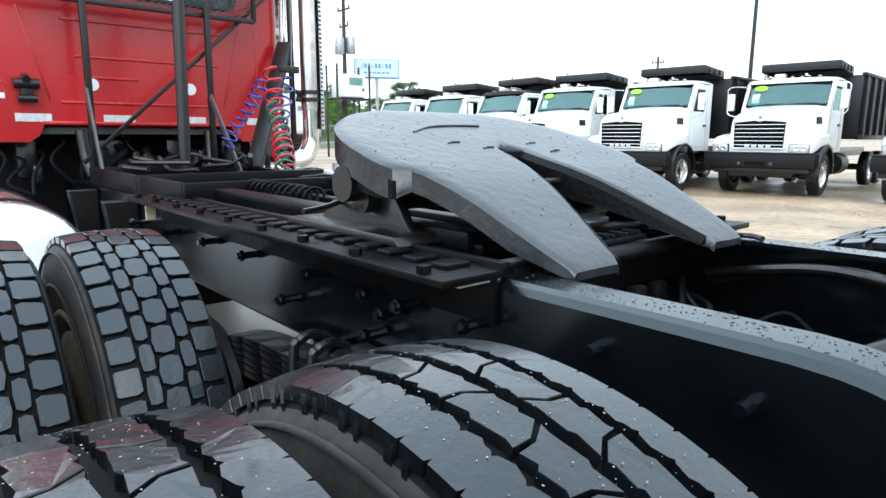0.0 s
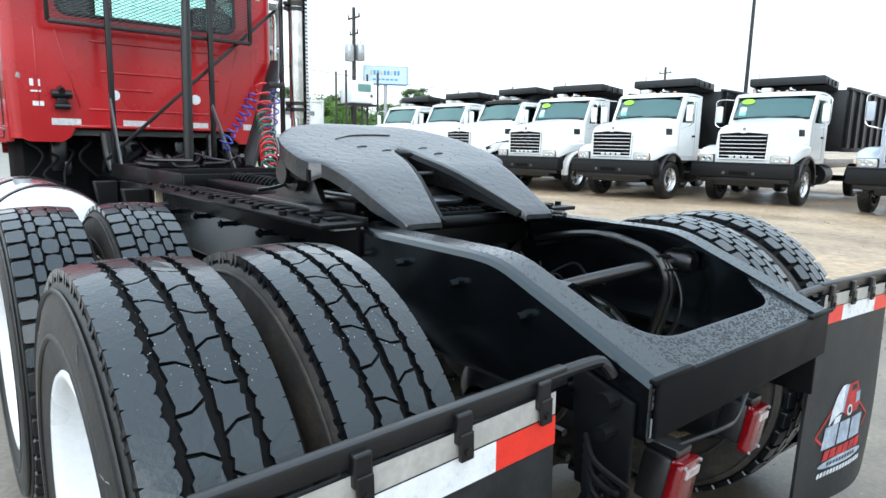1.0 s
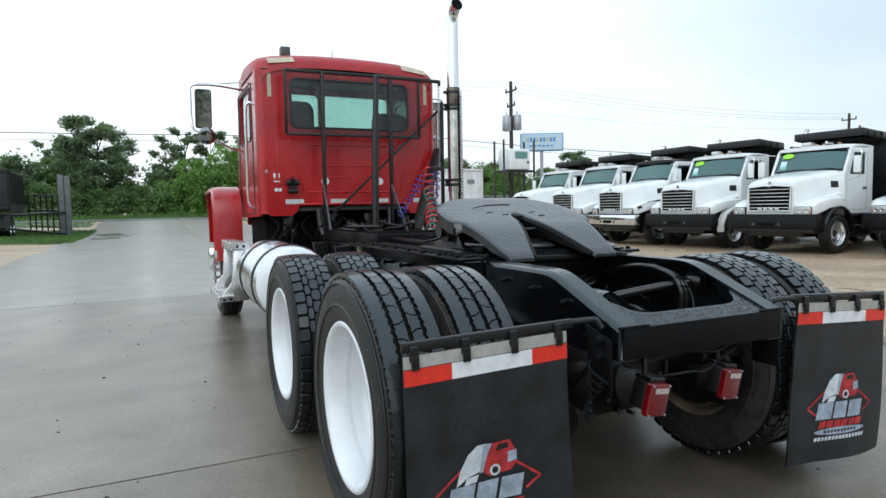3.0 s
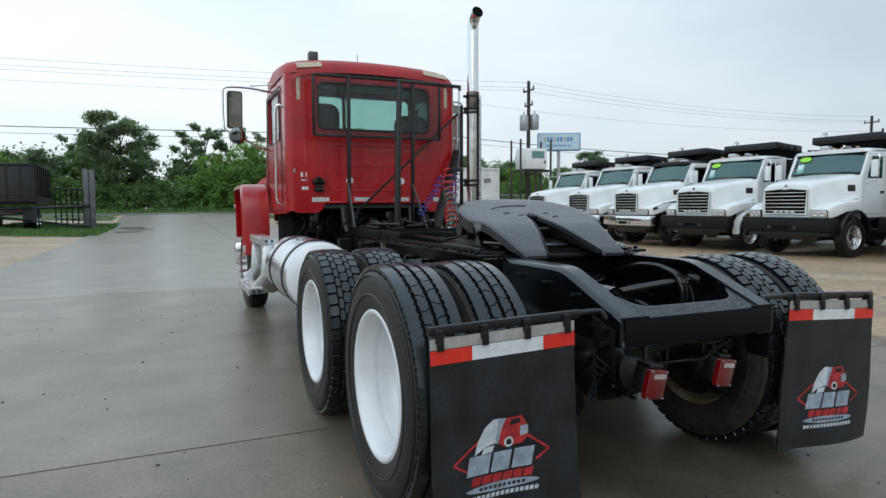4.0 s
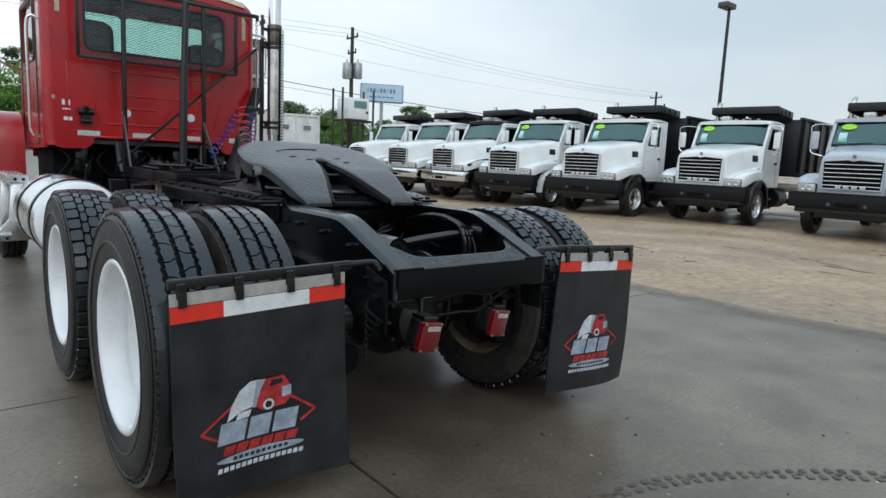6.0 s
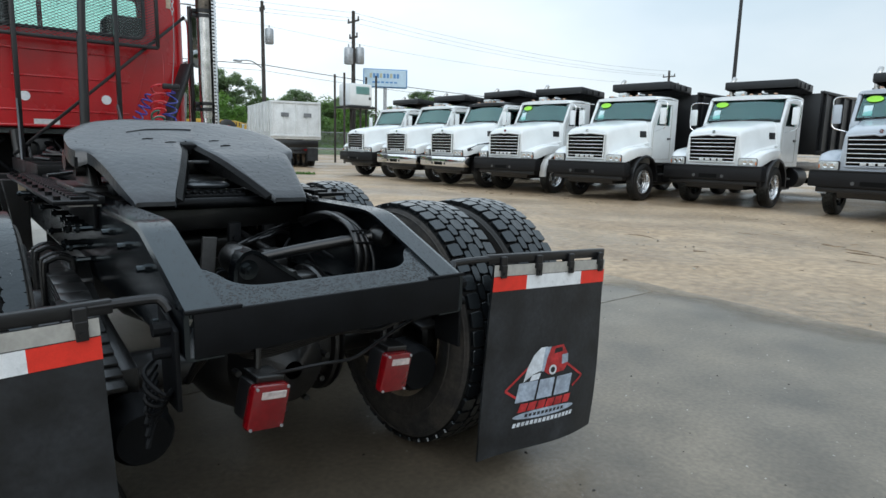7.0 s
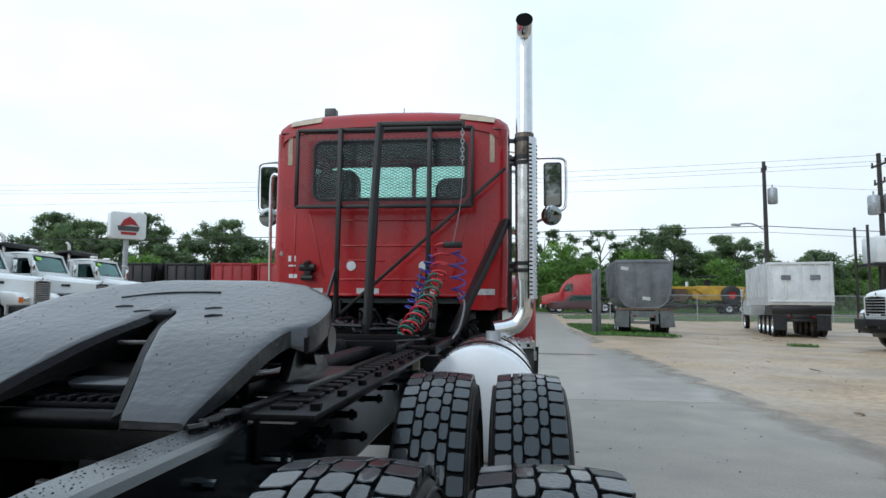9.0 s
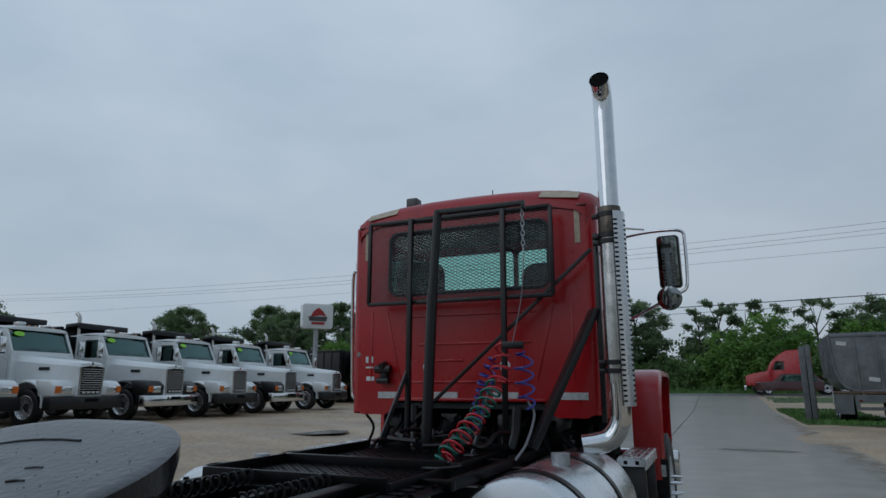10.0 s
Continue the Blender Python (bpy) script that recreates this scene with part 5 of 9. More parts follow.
box(bm, (0, 1.02, 1.026), (0.24, 0.04, 0.012), bevel=0.003)
part("lock_rack", bm, M["pit"], fifth, "toothed black lock rack", 30)
bm = B()
prism(bm, [(-0.032, -0.03), (0.032, -0.03), (0.028, 0.02), (-0.028, 0.02)], "Z", -0.03, 0.012, 0.006)
bmesh.ops.transform(bm, matrix=pose(0.0, 1.335, fw_z(1.335) - 0.012, 14, 0, 0), verts=bm.verts)
part("lock_tab", bm, M["pit"], fifth, "black locking tab at the slot's tip", 30)

# beads of rain on the upward faces
rng = random.Random(41)
verts, faces = [], []


def bead(x, y, z, slope, size=1.0):
    """A flattened drop sitting on a face that climbs with y."""
    q = size * (0.0009 + 0.0024 * rng.random() ** 2.2)
    ex, tw = rng.uniform(0.8, 1.3), rng.uniform(0, 3.14)
    k = len(verts)
    for ring, (f, h) in enumerate(((1.0, 0.0), (0.80, 0.32), (0.42, 0.50))):
        for i in range(8):
            a = 2 * math.pi * i / 8
            u, v = q * f * ex * math.cos(a), q * f * math.sin(a)
            dx, dy = u * math.cos(tw) - v * math.sin(tw), u * math.sin(tw) + v * math.cos(tw)
            verts.append((x + dx, y + dy, z + q * h + slope * dy))
    verts.append((x, y, z + q * 0.55))
    for ring in range(2):
        for i in range(8):
            j = (i + 1) % 8
            faces.append((k + 8 * ring + i, k + 8 * ring + j, k + 8 * ring + 8 + j, k + 8 * ring + 8 + i))
    for i in range(8):
        faces.append((k + 16 + i, k + 16 + (i + 1) % 8, k + 24))


def cut_y(x):
    """How far back the closing plate reaches at x."""
    best = min(inner, key=lambda p: abs(p[0] - abs(x)))
    return best[1] if abs(x) > 0.10 else 0.077


for _ in range(3600):
    x, y = rng.uniform(-0.326, 0.326), rng.uniform(0.004, 0.18)
    if y < cut_y(x) - 0.006:
        bead(x, y, 0.8412 + 0.393 * y, 0.393)
rail_z = rail_stations()
for _ in range(1000):
    s, y = rng.choice((-1, 1)), rng.uniform(0.006, 0.94)
    i = max(k for k in range(len(rail_z)) if rail_z[k][0] <= y)
    (ya, za), (yb2, zb2) = rail_z[i], rail_z[i + 1]
    sl = (zb2 - za) / (yb2 - ya)
    bead(s * rng.uniform(0.332, 0.398), y, za + sl * (y - ya) + 0.0002, sl, 0.65)
for _ in range(420):
    x, y = rng.uniform(-0.43, 0.43), rng.uniform(0.89, 1.64)
    wide = 0.32 + 0.055 * (y - 0.88) / 0.34 if y < 1.22 else 0.44 * math.sqrt(max(0, 1 - (max(0, y - 1.36) / 0.31) ** 2))
    slot = 0.18 * max(0, (1.34 - y) / 0.46)
    if slot + 0.02 < abs(x) < wide - 0.015:
        bead(x, y, fw_z(y) + 0.0004, 0.515 if y < 1.13 else 0.31, 0.75)
me = bpy.data.meshes.new("rain_beads")
me.from_pydata(verts, [], faces)
me.materials.append(M["water"])
me.shade_smooth()
tagged(new("rain_beads", me), "small beads of rain water on the black paint", "rain drops", kind="stuff")
verts, faces = [], []
for _ in range(900):
    a, xt = radians(rng.uniform(-42, 30)), rng.choice((-1.100, -0.805)) + rng.uniform(-0.095, 0.095)
    xc, zc, sc = (-1.100, 0.519, 1.03) if xt < -0.945 else (-0.805, 0.519, 1.03)
    rr = sc * (0.5043 - 0.0075 * ((xt - xc) / 0.105) ** 2)
    bead(xt, 0.625 + rr * math.sin(a), zc + rr * math.cos(a), -math.tan(a), 0.36)
me = bpy.data.meshes.new("road_specks")
me.from_pydata(verts, [], faces)
me.materials.append(M["speck"])
tagged(new("road_specks", me), "pale specks of grit stuck to the wet tyre tread", "grit", kind="stuff")

# slide rails for the fifth wheel with toothed edges
for s in (-1, 1):
    bm = B()
    prism(bm, [(s * x, z) for x, z in ((0.395, 1.013), (0.395, 1.040), (0.415, 1.040), (0.415, 1.027), (0.55, 1.027), (0.55, 1.013), (0.432, 1.013), (0.432, 0.93), (0.421, 0.93), (0.421, 1.013))], "Y", 0.95, 2.77, 0.002)
    slide = part("slide_plate", bm, M["deckblack"], truck, "black slotted mounting plate beside the fifth wheel", 30)
    for k in range(21):
        bm = B()
        y = 1.03 + 0.082 * k
        box(bm, (s * 0.462, y, 1.031), (0.058, 0.044, 0.012), bevel=0.003)
        part("tooth", bm, M["deckblack"], slide)
    for k in range(9):
        bm = B()
        rod(bm, (s * 0.53, 1.02 + 0.21 * k, 1.024), (s * 0.53, 1.02 + 0.21 * k, 1.040), 0.013, 6)
        part("bolt", bm, M["deckblack"], slide)
    bm = B()
    beam(bm, (s * 0.30, 1.12, 1.045), (s * 0.30, 2.46, 1.045), 0.075, 0.04, 0.006)
    part("slide_rail", bm, M["deckblack"], truck, "", 30)
    bm = B()
    box(bm, (s * 0.49, 2.70, 0.975), (0.035, 0.012, 0.07), bevel=0.002)
    box(bm, (s * 0.49, 2.70, 1.012), (0.055, 0.014, 0.02), bevel=0.002)
    part("marker_tag", bm, M["beige"], truck, "small pale marker tag")
    bm = B()
    box(bm, (s * 0.455, 0.985, 1.010), (0.10, 0.05, 0.008), bevel=0.002)
    part("bare_plate_end", bm, M["greytape"], truck, "bare metal plate end")
bm = B()
for yy in (1.13, 2.46):
    box(bm, (0, yy, 1.03), (0.64, 0.07, 0.02), bevel=0.004)
beam(bm, (0, 1.13, 1.02), (0, 2.46, 1.02), 0.05, 0.03)
part("slide_crossbar", bm, M["deckblack"], truck, "", 30)
bm = B()
rod(bm, (-0.36, 0.985, 1.00), (0.36, 0.985, 1.00), 0.022, 14)
part("spreader_tube", bm, M["deckblack"], truck, "", 40)
# compression spring lying along the slide
for s in (-1, 1):
    bm = B()
    pts = [(s * 0.18 + 0.03 * math.cos(a), 2.0 + 0.5 * a / (2 * math.pi * 11), 1.06 + 0.03 * math.sin(a)) for a in [2 * math.pi * 11 * k / 132 for k in range(133)]]
    sweep(bm, pts, 0.006, 6)
    part("coil_spring", bm, M["deckblack"], truck, "black coil spring", 40)

# ---- deck behind the cab ----
for y0, y1 in ((2.50, 3.035), (3.075, 3.92)):
    bm = B()
    box(bm, (0, (y0 + y1) / 2, 1.042), (0.83, y1 - y0, 0.008), bevel=0.002)
    deck = part("deck_plate", bm, M["deckblack"], truck, "black tread-plate deck panel", 30)
    bm = B()
    nx, ny = 23, int((y1 - y0) / 0.036)
    for i in range(nx):
        for j in range(ny):
            a = 45 if (i + j) % 2 else -45
            box(bm, (-0.40 + 0.80 * (i + 0.5) / nx, y0 + 0.02 + (y1 - y0 - 0.04) * (j + 0.5) / ny, 1.0475), (0.021, 0.005, 0.003), rot=(0, 0, a))
    part("raised_pattern", bm, M["deckblack"], deck)
    for yy in (y0 - 0.012, y1 + 0.012):
        bm = B()
        box(bm, (0, yy, 1.046), (0.868, 0.022, 0.084), bevel=0.004)
        part("deck_end_rim", bm, M["deckblack"], deck, "", 30)
    for s, zt in ((-1, 1.090), (1, 1.065)):
        bm = B()
        box(bm, (s * 0.428, (y0 + y1) / 2, (1.004 + zt) / 2), (0.014, y1 - y0 - 0.003, zt - 1.004), bevel=0.004)
        part("deck_side_rim", bm, M["deckblack"], deck, "", 30)
bm = B()
beam(bm, (0.56, 2.75, 1.03), (0.56, 4.25, 1.03), 0.035, 0.045, 0.005)
beam(bm, (0.44, 2.78, 1.03), (0.58, 2.78, 1.03), 0.035, 0.04, 0.005)
beam(bm, (0.44, 3.55, 1.03), (0.58, 3.55, 1.03), 0.035, 0.04, 0.005)
part("deck_side_bar", bm, M["deckblack"], truck, "", 30)
rng = random.Random(3)
for k in range(9):
    bm = B()
    x0, y0 = rng.uniform(-0.3, 0.45), rng.uniform(3.5, 4.0)
    pts = [(x0 + rng.uniform(-0.12, 0.12), y0 + 0.12 * i + rng.uniform(-0.05, 0.05), 1.062 + rng.uniform(0, 0.09)) for i in range(5)]
    sweep(bm, arc(pts, 5), rng.uniform(0.008, 0.015), 7)
    part("deck_hose", bm, M["cable"], truck)
bm = B()
sweep(bm, arc([(0.30, 3.05, 1.05), (0.42, 3.0, 1.06), (0.47, 3.12, 1.06), (0.38, 3.22, 1.055), (0.28, 3.18, 1.06), (0.33, 3.06, 1.075), (0.45, 3.05, 1.08)], 6), 0.010, 8)
part("coiled_hose", bm, M["cable"], truck, "black hose looped on the deck", 40)
# transmission and engine bulk below the cab
bm = B()
box(bm, (0, 4.55, 0.80), (0.55, 0.9, 0.45), bevel=0.06)
lathe(bm, [(4.0, 0.05), (4.02, 0.16), (4.5, 0.22), (5.3, 0.26)], "Y", 24, (0, 0, 0.82))
part("transmission", bm, M["under"], truck, "", 40)
# plain box for the engine bulk, coloured near black as under-cab shade
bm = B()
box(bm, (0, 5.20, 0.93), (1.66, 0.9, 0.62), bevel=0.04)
part("engine_cover", bm, M["sootshade"], truck, "", 30)
for s in (-1, 1):
    bm = B()
    sweep(bm, arc([(s * 0.34, 4.30, 1.02), (s * 0.36, 4.34, 1.12), (s * 0.37, 4.36, 1.28)], 4), 0.035, 12)
    prism(bm, [(4.28, 1.0), (4.44, 1.0), (4.40, 1.16), (4.32, 1.16)], "X", s * 0.28, s * 0.30, 0.004)
    part("cab_mount", bm, M["under"], truck, "", 40)

rng = random.Random(15)
for k in range(16):
    bm = B()
    x0 = -0.78 + 0.104 * k
    zt = rng.uniform(1.12, 1.26)
    sweep(bm, arc([(x0, 4.60, zt), (x0 + rng.uniform(-0.05, 0.05), 4.50, zt - 0.03), (x0 + rng.uniform(-0.09, 0.09), 4.46, zt - 0.14), (x0 + rng.uniform(-0.12, 0.12), 4.44 + rng.uniform(-0.06, 0.06), 0.92)], 5), rng.choice((0.010, 0.014, 0.022)), 8)
    part("cab_hose", bm, M["pit"], truck, "", 40)
for x0, w in ((-0.62, 0.10), (-0.18, 0.16), (0.22, 0.12), (0.60, 0.14)):
    bm = B()
    box(bm, (x0, 4.62, 1.12), (w, 0.10, 0.22), bevel=0.015)
    box(bm, (x0 + 0.4 * w, 4.56, 1.03), (0.5 * w, 0.08, 0.10), bevel=0.012)
    part("valve_block", bm, M["under"], truck, "", 35)

# ---- fuel tanks ----
for s in (-1, 1):
    xc, zc, r, y0, y1 = (-0.9125, 0.722, 0.285, 3.0, 4.12) if s < 0 else (0.785, 0.745, 0.305, 2.95, 4.34)
    bm = B()
    lathe(bm, [(y0 + 0.012, r - 0.012), (y0 + 0.03, r), (y1 - 0.03, r), (y1, r - 0.03), (y1 + 0.03, 0.15), (y1 + 0.035, 0.001)], "Y", 56, (xc, 0, zc))
    tank = part("fuel_tank", bm, M["stainless"], truck, "polished aluminium cylindrical fuel tank", 40)
    bm = B()
    lathe(bm, [(y0 - 0.045, 0.001), (y0 - 0.042, 0.12), (y0 - 0.025, 0.22), (y0 - 0.002, r - 0.03), (y0 + 0.010, r - 0.012), (y0 + 0.014, r - 0.011)], "Y", 56, (xc, 0, zc))
    part("tank_end", bm, M["capwhite"], tank, "pale domed tank end", 50)
    for yy in (3.14, 3.80):
        bm = B()
        lathe(bm, [(yy - 0.03, r + 0.002), (yy - 0.03, r + 0.008), (yy + 0.03, r + 0.008), (yy + 0.03, r + 0.002)], "Y", 56, (xc, 0, zc))
        part("tank_strap", bm, M["rack"], tank, "dark rubber-lined tank strap", 40)
    bm = B()
    rod(bm, (xc + s * 0.05, 3.52, zc + r - 0.01), (xc + s * 0.05, 3.52, zc + r + (0.045 if s > 0 else 0.012)), 0.045, 20)
    part("filler_cap", bm, M["galv"], tank, "", 40)
    for yy in (3.14, 3.86):
        bm = B()
        prism(bm, [(s * 0.425, 0.98), (s * 0.56, 0.98), (s * 0.52, 0.72), (s * 0.60, 0.45), (s * 0.425, 0.55)], "Y", yy - 0.03, yy + 0.03, 0.006)
        part("tank_hanger", bm, M["under"], tank)
    # steps on brackets ahead of the tank
    y0, y1 = (4.26, 5.20) if s < 0 else (4.56, 5.30)
    lo = (1.19, 1.33) if s < 0 else (1.10, 1.24)
    up = (1.06, 1.20) if s < 0 else (0.95, 1.125)
    for (xi, xo), zz in ((up, 0.955), (lo, 0.475)):
        bm = B()
        loft(bm, [[(s * xi, yy, zz - 0.03), (s * xi, yy, zz + 0.012), (s * (xi + 0.006), yy, zz + 0.018), (s * (xo - 0.006), yy, zz + 0.018), (s * xo, yy, zz + 0.012), (s * xo, yy, zz - 0.05), (s * (xo - 0.01), yy, zz - 0.05), (s * (xo - 0.01), yy, zz - 0.03)] for yy in (y0, y1)], caps=True)
        stp = part("cab_step", bm, M["stainless"], truck, "ribbed aluminium cab step", 30)
        for k in range(5):
            bm = B()
            box(bm, (s * (xi + (xo - xi) * (k + 0.5) / 5), (y0 + y1) / 2, zz + 0.021), ((xo - xi) * 0.11, y1 - y0 - 0.03, 0.010), bevel=0.003)
            part("tread_rib", bm, M["stainless"], stp)
        # slots are near-black blocks, their inner shade given by colour
        for f in (0.3, 0.7):
            bm = B()
            box(bm, (s * (xi + (xo - xi) * f), y0 - 0.002, zz - 0.008), (0.022, 0.006, 0.022), bevel=0.002)
            part("slot", bm, M["sootshade"], stp)
    for yy in (y0 + 0.05, y1 - 0.10):
        bm = B()
        prism(bm, [(s * (up[0] - 0.10), 0.93), (s * (up[1] - 0.02), 0.93), (s * (up[1] - 0.01), 0.90), (s * (lo[0] + 0.02), 0.62), (s * (lo[1] - 0.01), 0.47), (s * (lo[1] - 0.01), 0.44), (s * (lo[0] - 0.12), 0.44), (s * (up[0] - 0.10), 0.60)], "Y", yy, yy + 0.03, 0.004)
        part("step_bracket", bm, M["stainless"] if s < 0 else M["under"], truck, "step side bracket", 30)
    bm = B()
    box(bm, (s * 0.80, 4.62, 0.68), (0.30, 0.48, 0.42), bevel=0.03)
    part("battery_box", bm, M["galv"] if s < 0 else M["plastic"], truck, "", 30)

# ---- exhaust stack ----
SX, SY = 1.04, 4.215
bm = B()
lathe(bm, [(1.42, 0.03), (1.43, 0.068), (2.30, 0.068), (2.50, 0.066), (2.505, 0.05)], "Z", 32, (SX, SY, 0))
stack = part("exhaust_pipe", bm, M["dullchrome"], truck, "tall chrome exhaust stack with heat shield", 40)
bm = B()
lathe(bm, [(2.30, 0.0705), (2.31, 0.0715), (2.47, 0.0715), (2.50, 0.069)], "Z", 32, (SX, SY, 0))
part("burnt_band", bm, M["hotchrome"], stack, "heat-blackened band below the joint", 40)
bm = B()
pts = arc([(SX, SY, 2.48), (SX, SY, 2.8), (SX, SY, 3.08), (SX, SY - 0.004, 3.17), (SX, SY - 0.022, 3.245), (SX, SY - 0.065, 3.295), (SX, SY - 0.12, 3.315)], 6)
sweep(bm, pts, 0.062, 24, caps=False)
tip = part("tail_pipe", bm, M["chrome"], stack, "curved chrome tail pipe", 40)
bm = B()
sweep(bm, pts[-6:-1] + [pts[-1] - (pts[-1] - pts[-2]).normalized() * 0.004], 0.0575, 24)
part("pipe_bore", bm, M["sootshade"], tip, "sooty pipe opening")
bm = B()
sweep(bm, arc([(SX, SY, 1.45), (SX, SY, 1.30), (SX - 0.01, SY, 1.20), (SX - 0.06, SY - 0.01, 1.12), (SX - 0.13, SY - 0.03, 1.09), (SX - 0.22, SY - 0.05, 1.075)], 6), 0.062, 24)
part("elbow_pipe", bm, M["chrome"], stack, "chrome elbow below the stack", 45)
bm = B()
bmr = [[(SX + 0.088 * math.cos(a), SY + 0.088 * math.sin(a), z) for a in [radians(-70 + 160 * k / 14) for k in range(15)]] for z in (1.30, 2.46)]
loft(bm, bmr, closed=False)
g = bmesh.ops.extrude_face_region(bm, geom=bm.faces[:])
for v in [e for e in g["geom"] if isinstance(e, bmesh.types.BMVert)]:
    d = Vector((v.co.x - SX, v.co.y - SY, 0)).normalized() * 0.003
    v.co += d
shield = part("heat_shield", bm, M["stainless"], stack, "perforated bright heat shield", 40)
# holes drawn as near-black pieces on the shield, shade by colour
bm = B()
for j in range(38):
    z = 1.33 + 0.029 * j
    for k in range(4):
        a = radians(-62 + 48 * k)
        box(bm, (SX + 0.0915 * math.cos(a), SY + 0.0915 * math.sin(a), z), (0.003, 0.022, 0.011), rot=(0, 0, math.degrees(a)))
tagged(part("perforation", bm, M["sootshade"], shield), kind="stuff")
for z in (2.45, 2.32, 2.28, 1.55, 1.50):
    bm = B()
    lathe(bm, [(z - 0.014, 0.070), (z - 0.014, 0.078), (z + 0.014, 0.078), (z + 0.014, 0.070)], "Z", 28, (SX, SY, 0))
    box(bm, (SX - 0.085, SY, z), (0.05, 0.03, 0.028), bevel=0.004)
    part("clamp", bm, M["rack"], stack, "", 40)
bm = B()
beam(bm, (0.935, 4.285, 1.20), (0.935, 4.285, 2.36), 0.035, 0.03, 0.004, up=(1, 0, 0))
beam(bm, (0.95, 4.25, 2.30), (SX, SY, 2.30), 0.03, 0.03)
beam(bm, (0.95, 4.25, 1.53), (SX, SY, 1.53), 0.03, 0.03)
beam(bm, (0.905, 4.30, 1.88), (0.54, 4.08, 1.05), 0.115, 0.04, 0.008)
part("stack_post", bm, M["rack"], stack, "black stack support post and brace", 30)

# ---- cab ----
CY0, CW = 4.41, 0.92
back = B()
holed(back, [(-0.85, 1.235), (-0.81, 1.215), (-0.62, 1.215), (-0.57, 1.25), (-0.54, 1.312), (0.54, 1.312), (0.57, 1.25), (0.62, 1.215), (0.81, 1.215), (0.85, 1.235), (0.85, 2.60), (-0.85, 2.60)], [rounded(-0.60, 2.065, 0.60, 2.525, 0.07)], "Y", CY0, CY0 + 0.03)
cab = part("cab", back, M["red"], truck, "glossy red steel day cab", 30)
for s in (-1, 1):
    bm = B()
    rows = []
    for z in (1.235, 1.3, 1.6, 1.9, 2.2, 2.6):
        bulge = 0.0 if z > 1.4 else -0.01
        rows.append([(s * (0.85 + 0.07 * math.sin(a) + bulge), CY0 + 0.07 * (1 - math.cos(a)), z) for a in [radians(90 * k / 6) for k in range(7)]])
    loft(bm, rows, closed=False)
    part("cab_corner", bm, M["red"], cab, "", 60)
    bm = B()
    holed(bm, [(CY0 + 0.07, 1.215), (5.0, 1.20), (5.75, 1.20), (5.86, 1.5), (5.80, 1.95), (5.62, 2.60), (CY0 + 0.07, 2.60)], [rounded(4.80, 1.98, 5.52, 2.48, 0.06)], "X", s * (CW - 0.03), s * CW)
    side = part("cab_side", bm, M["red"], cab, "", 30)
    bm = B()
    prism(bm, rounded(4.80, 1.98, 5.52, 2.48, 0.06), "X", s * (CW - 0.017), s * (CW - 0.013))
    ob = part("side_window", bm, M["glass"], cab)
    ob.visible_shadow = False
    bm = B()
    ring_bar(bm, [(s * (CW + 0.002), y, z) for y, z in rounded(4.70, 1.24, 5.66, 2.52, 0.05)], 0.006, 6)
    part("door_seam", bm, M["plastic"], cab)
    bm = B()
    ring_bar(bm, [(s * (CW + 0.002), y, z) for y, z in rounded(4.79, 1.97, 5.53, 2.49, 0.06)], 0.011, 6)
    part("window_gasket", bm, M["plastic"], cab)
    # grab bar
    bm = B()
    sweep(bm, arc([(s * 0.92, 4.52, 2.28), (s * 0.975, 4.53, 2.29), (s * 1.0, 4.545, 2.20), (s * 1.0, 4.56, 1.80), (s * 1.0, 4.58, 1.42), (s * 0.985, 4.58, 1.33), (s * 0.92, 4.60, 1.30)], 5), 0.0135, 10)
    part("grab_bar", bm, M["chrome"], cab, "chrome grab bar", 40)
# roof shell with a lip
bm = B()
def roof_ring(y, inset, drop):
    half = [(0.932 - inset, 2.585), (0.932 - inset, 2.625), (0.915 - inset, 2.675), (0.86 - inset, 2.715), (0.74 - inset, 2.745), (0.55, 2.768), (0.30, 2.782), (0.0, 2.787)]
    pts = [(-x, y, z - (drop if z > 2.59 else 0)) for x, z in half]
    return pts + [(x, y, z - (drop if z > 2.59 else 0)) for x, z in reversed(half[:-1])]
rings = [roof_ring(4.394, 0.072, 0.150), roof_ring(4.399, 0.060, 0.120), roof_ring(4.412, 0.045, 0.085), roof_ring(4.445, 0.026, 0.042), roof_ring(4.52, 0.010, 0.004), roof_ring(4.64, 0.0, -0.026), roof_ring(4.90, 0.0, -0.052), roof_ring(5.2, 0.0, -0.066), roof_ring(5.5, 0.012, -0.045), roof_ring(5.64, 0.03, 0.02), roof_ring(5.70, 0.06, 0.09)]
loft(bm, rings, closed=False)
g = bm.verts[:]
part("cab_roof", bm, M["redfade"], cab, "faded red moulded roof", 45)
bm = B()
box(bm, (0, 4.405, 2.596), (1.74, 0.012, 0.010), bevel=0.003)
part("roof_seam", bm, M["plastic"], cab)
# pressed creases on the back wall
for z, x0, x1 in ((1.90, -0.42, 0.50), (1.70, -0.36, 0.47), (1.585, -0.32, -0.02), (1.44, -0.45, 0.45)):
    bm = B()
    box(bm, ((x0 + x1) / 2, CY0 - 0.002, z), (x1 - x0, 0.010, 0.016), bevel=0.0045)
    part("pressed_crease", bm, M["red"], cab, "", 60)
for x0, x1 in ((-0.62, -0.50), (0.62, 0.50), (-0.74, -0.74), (0.74, 0.74)):
    bm = B()
    beam(bm, (x0, CY0 - 0.001, 1.95), (x1, CY0 - 0.001, 1.45), 0.012, 0.008, 0.003, up=(0, 1, 0))
    part("pressed_crease", bm, M["red"], cab, "", 60)
bm = B()
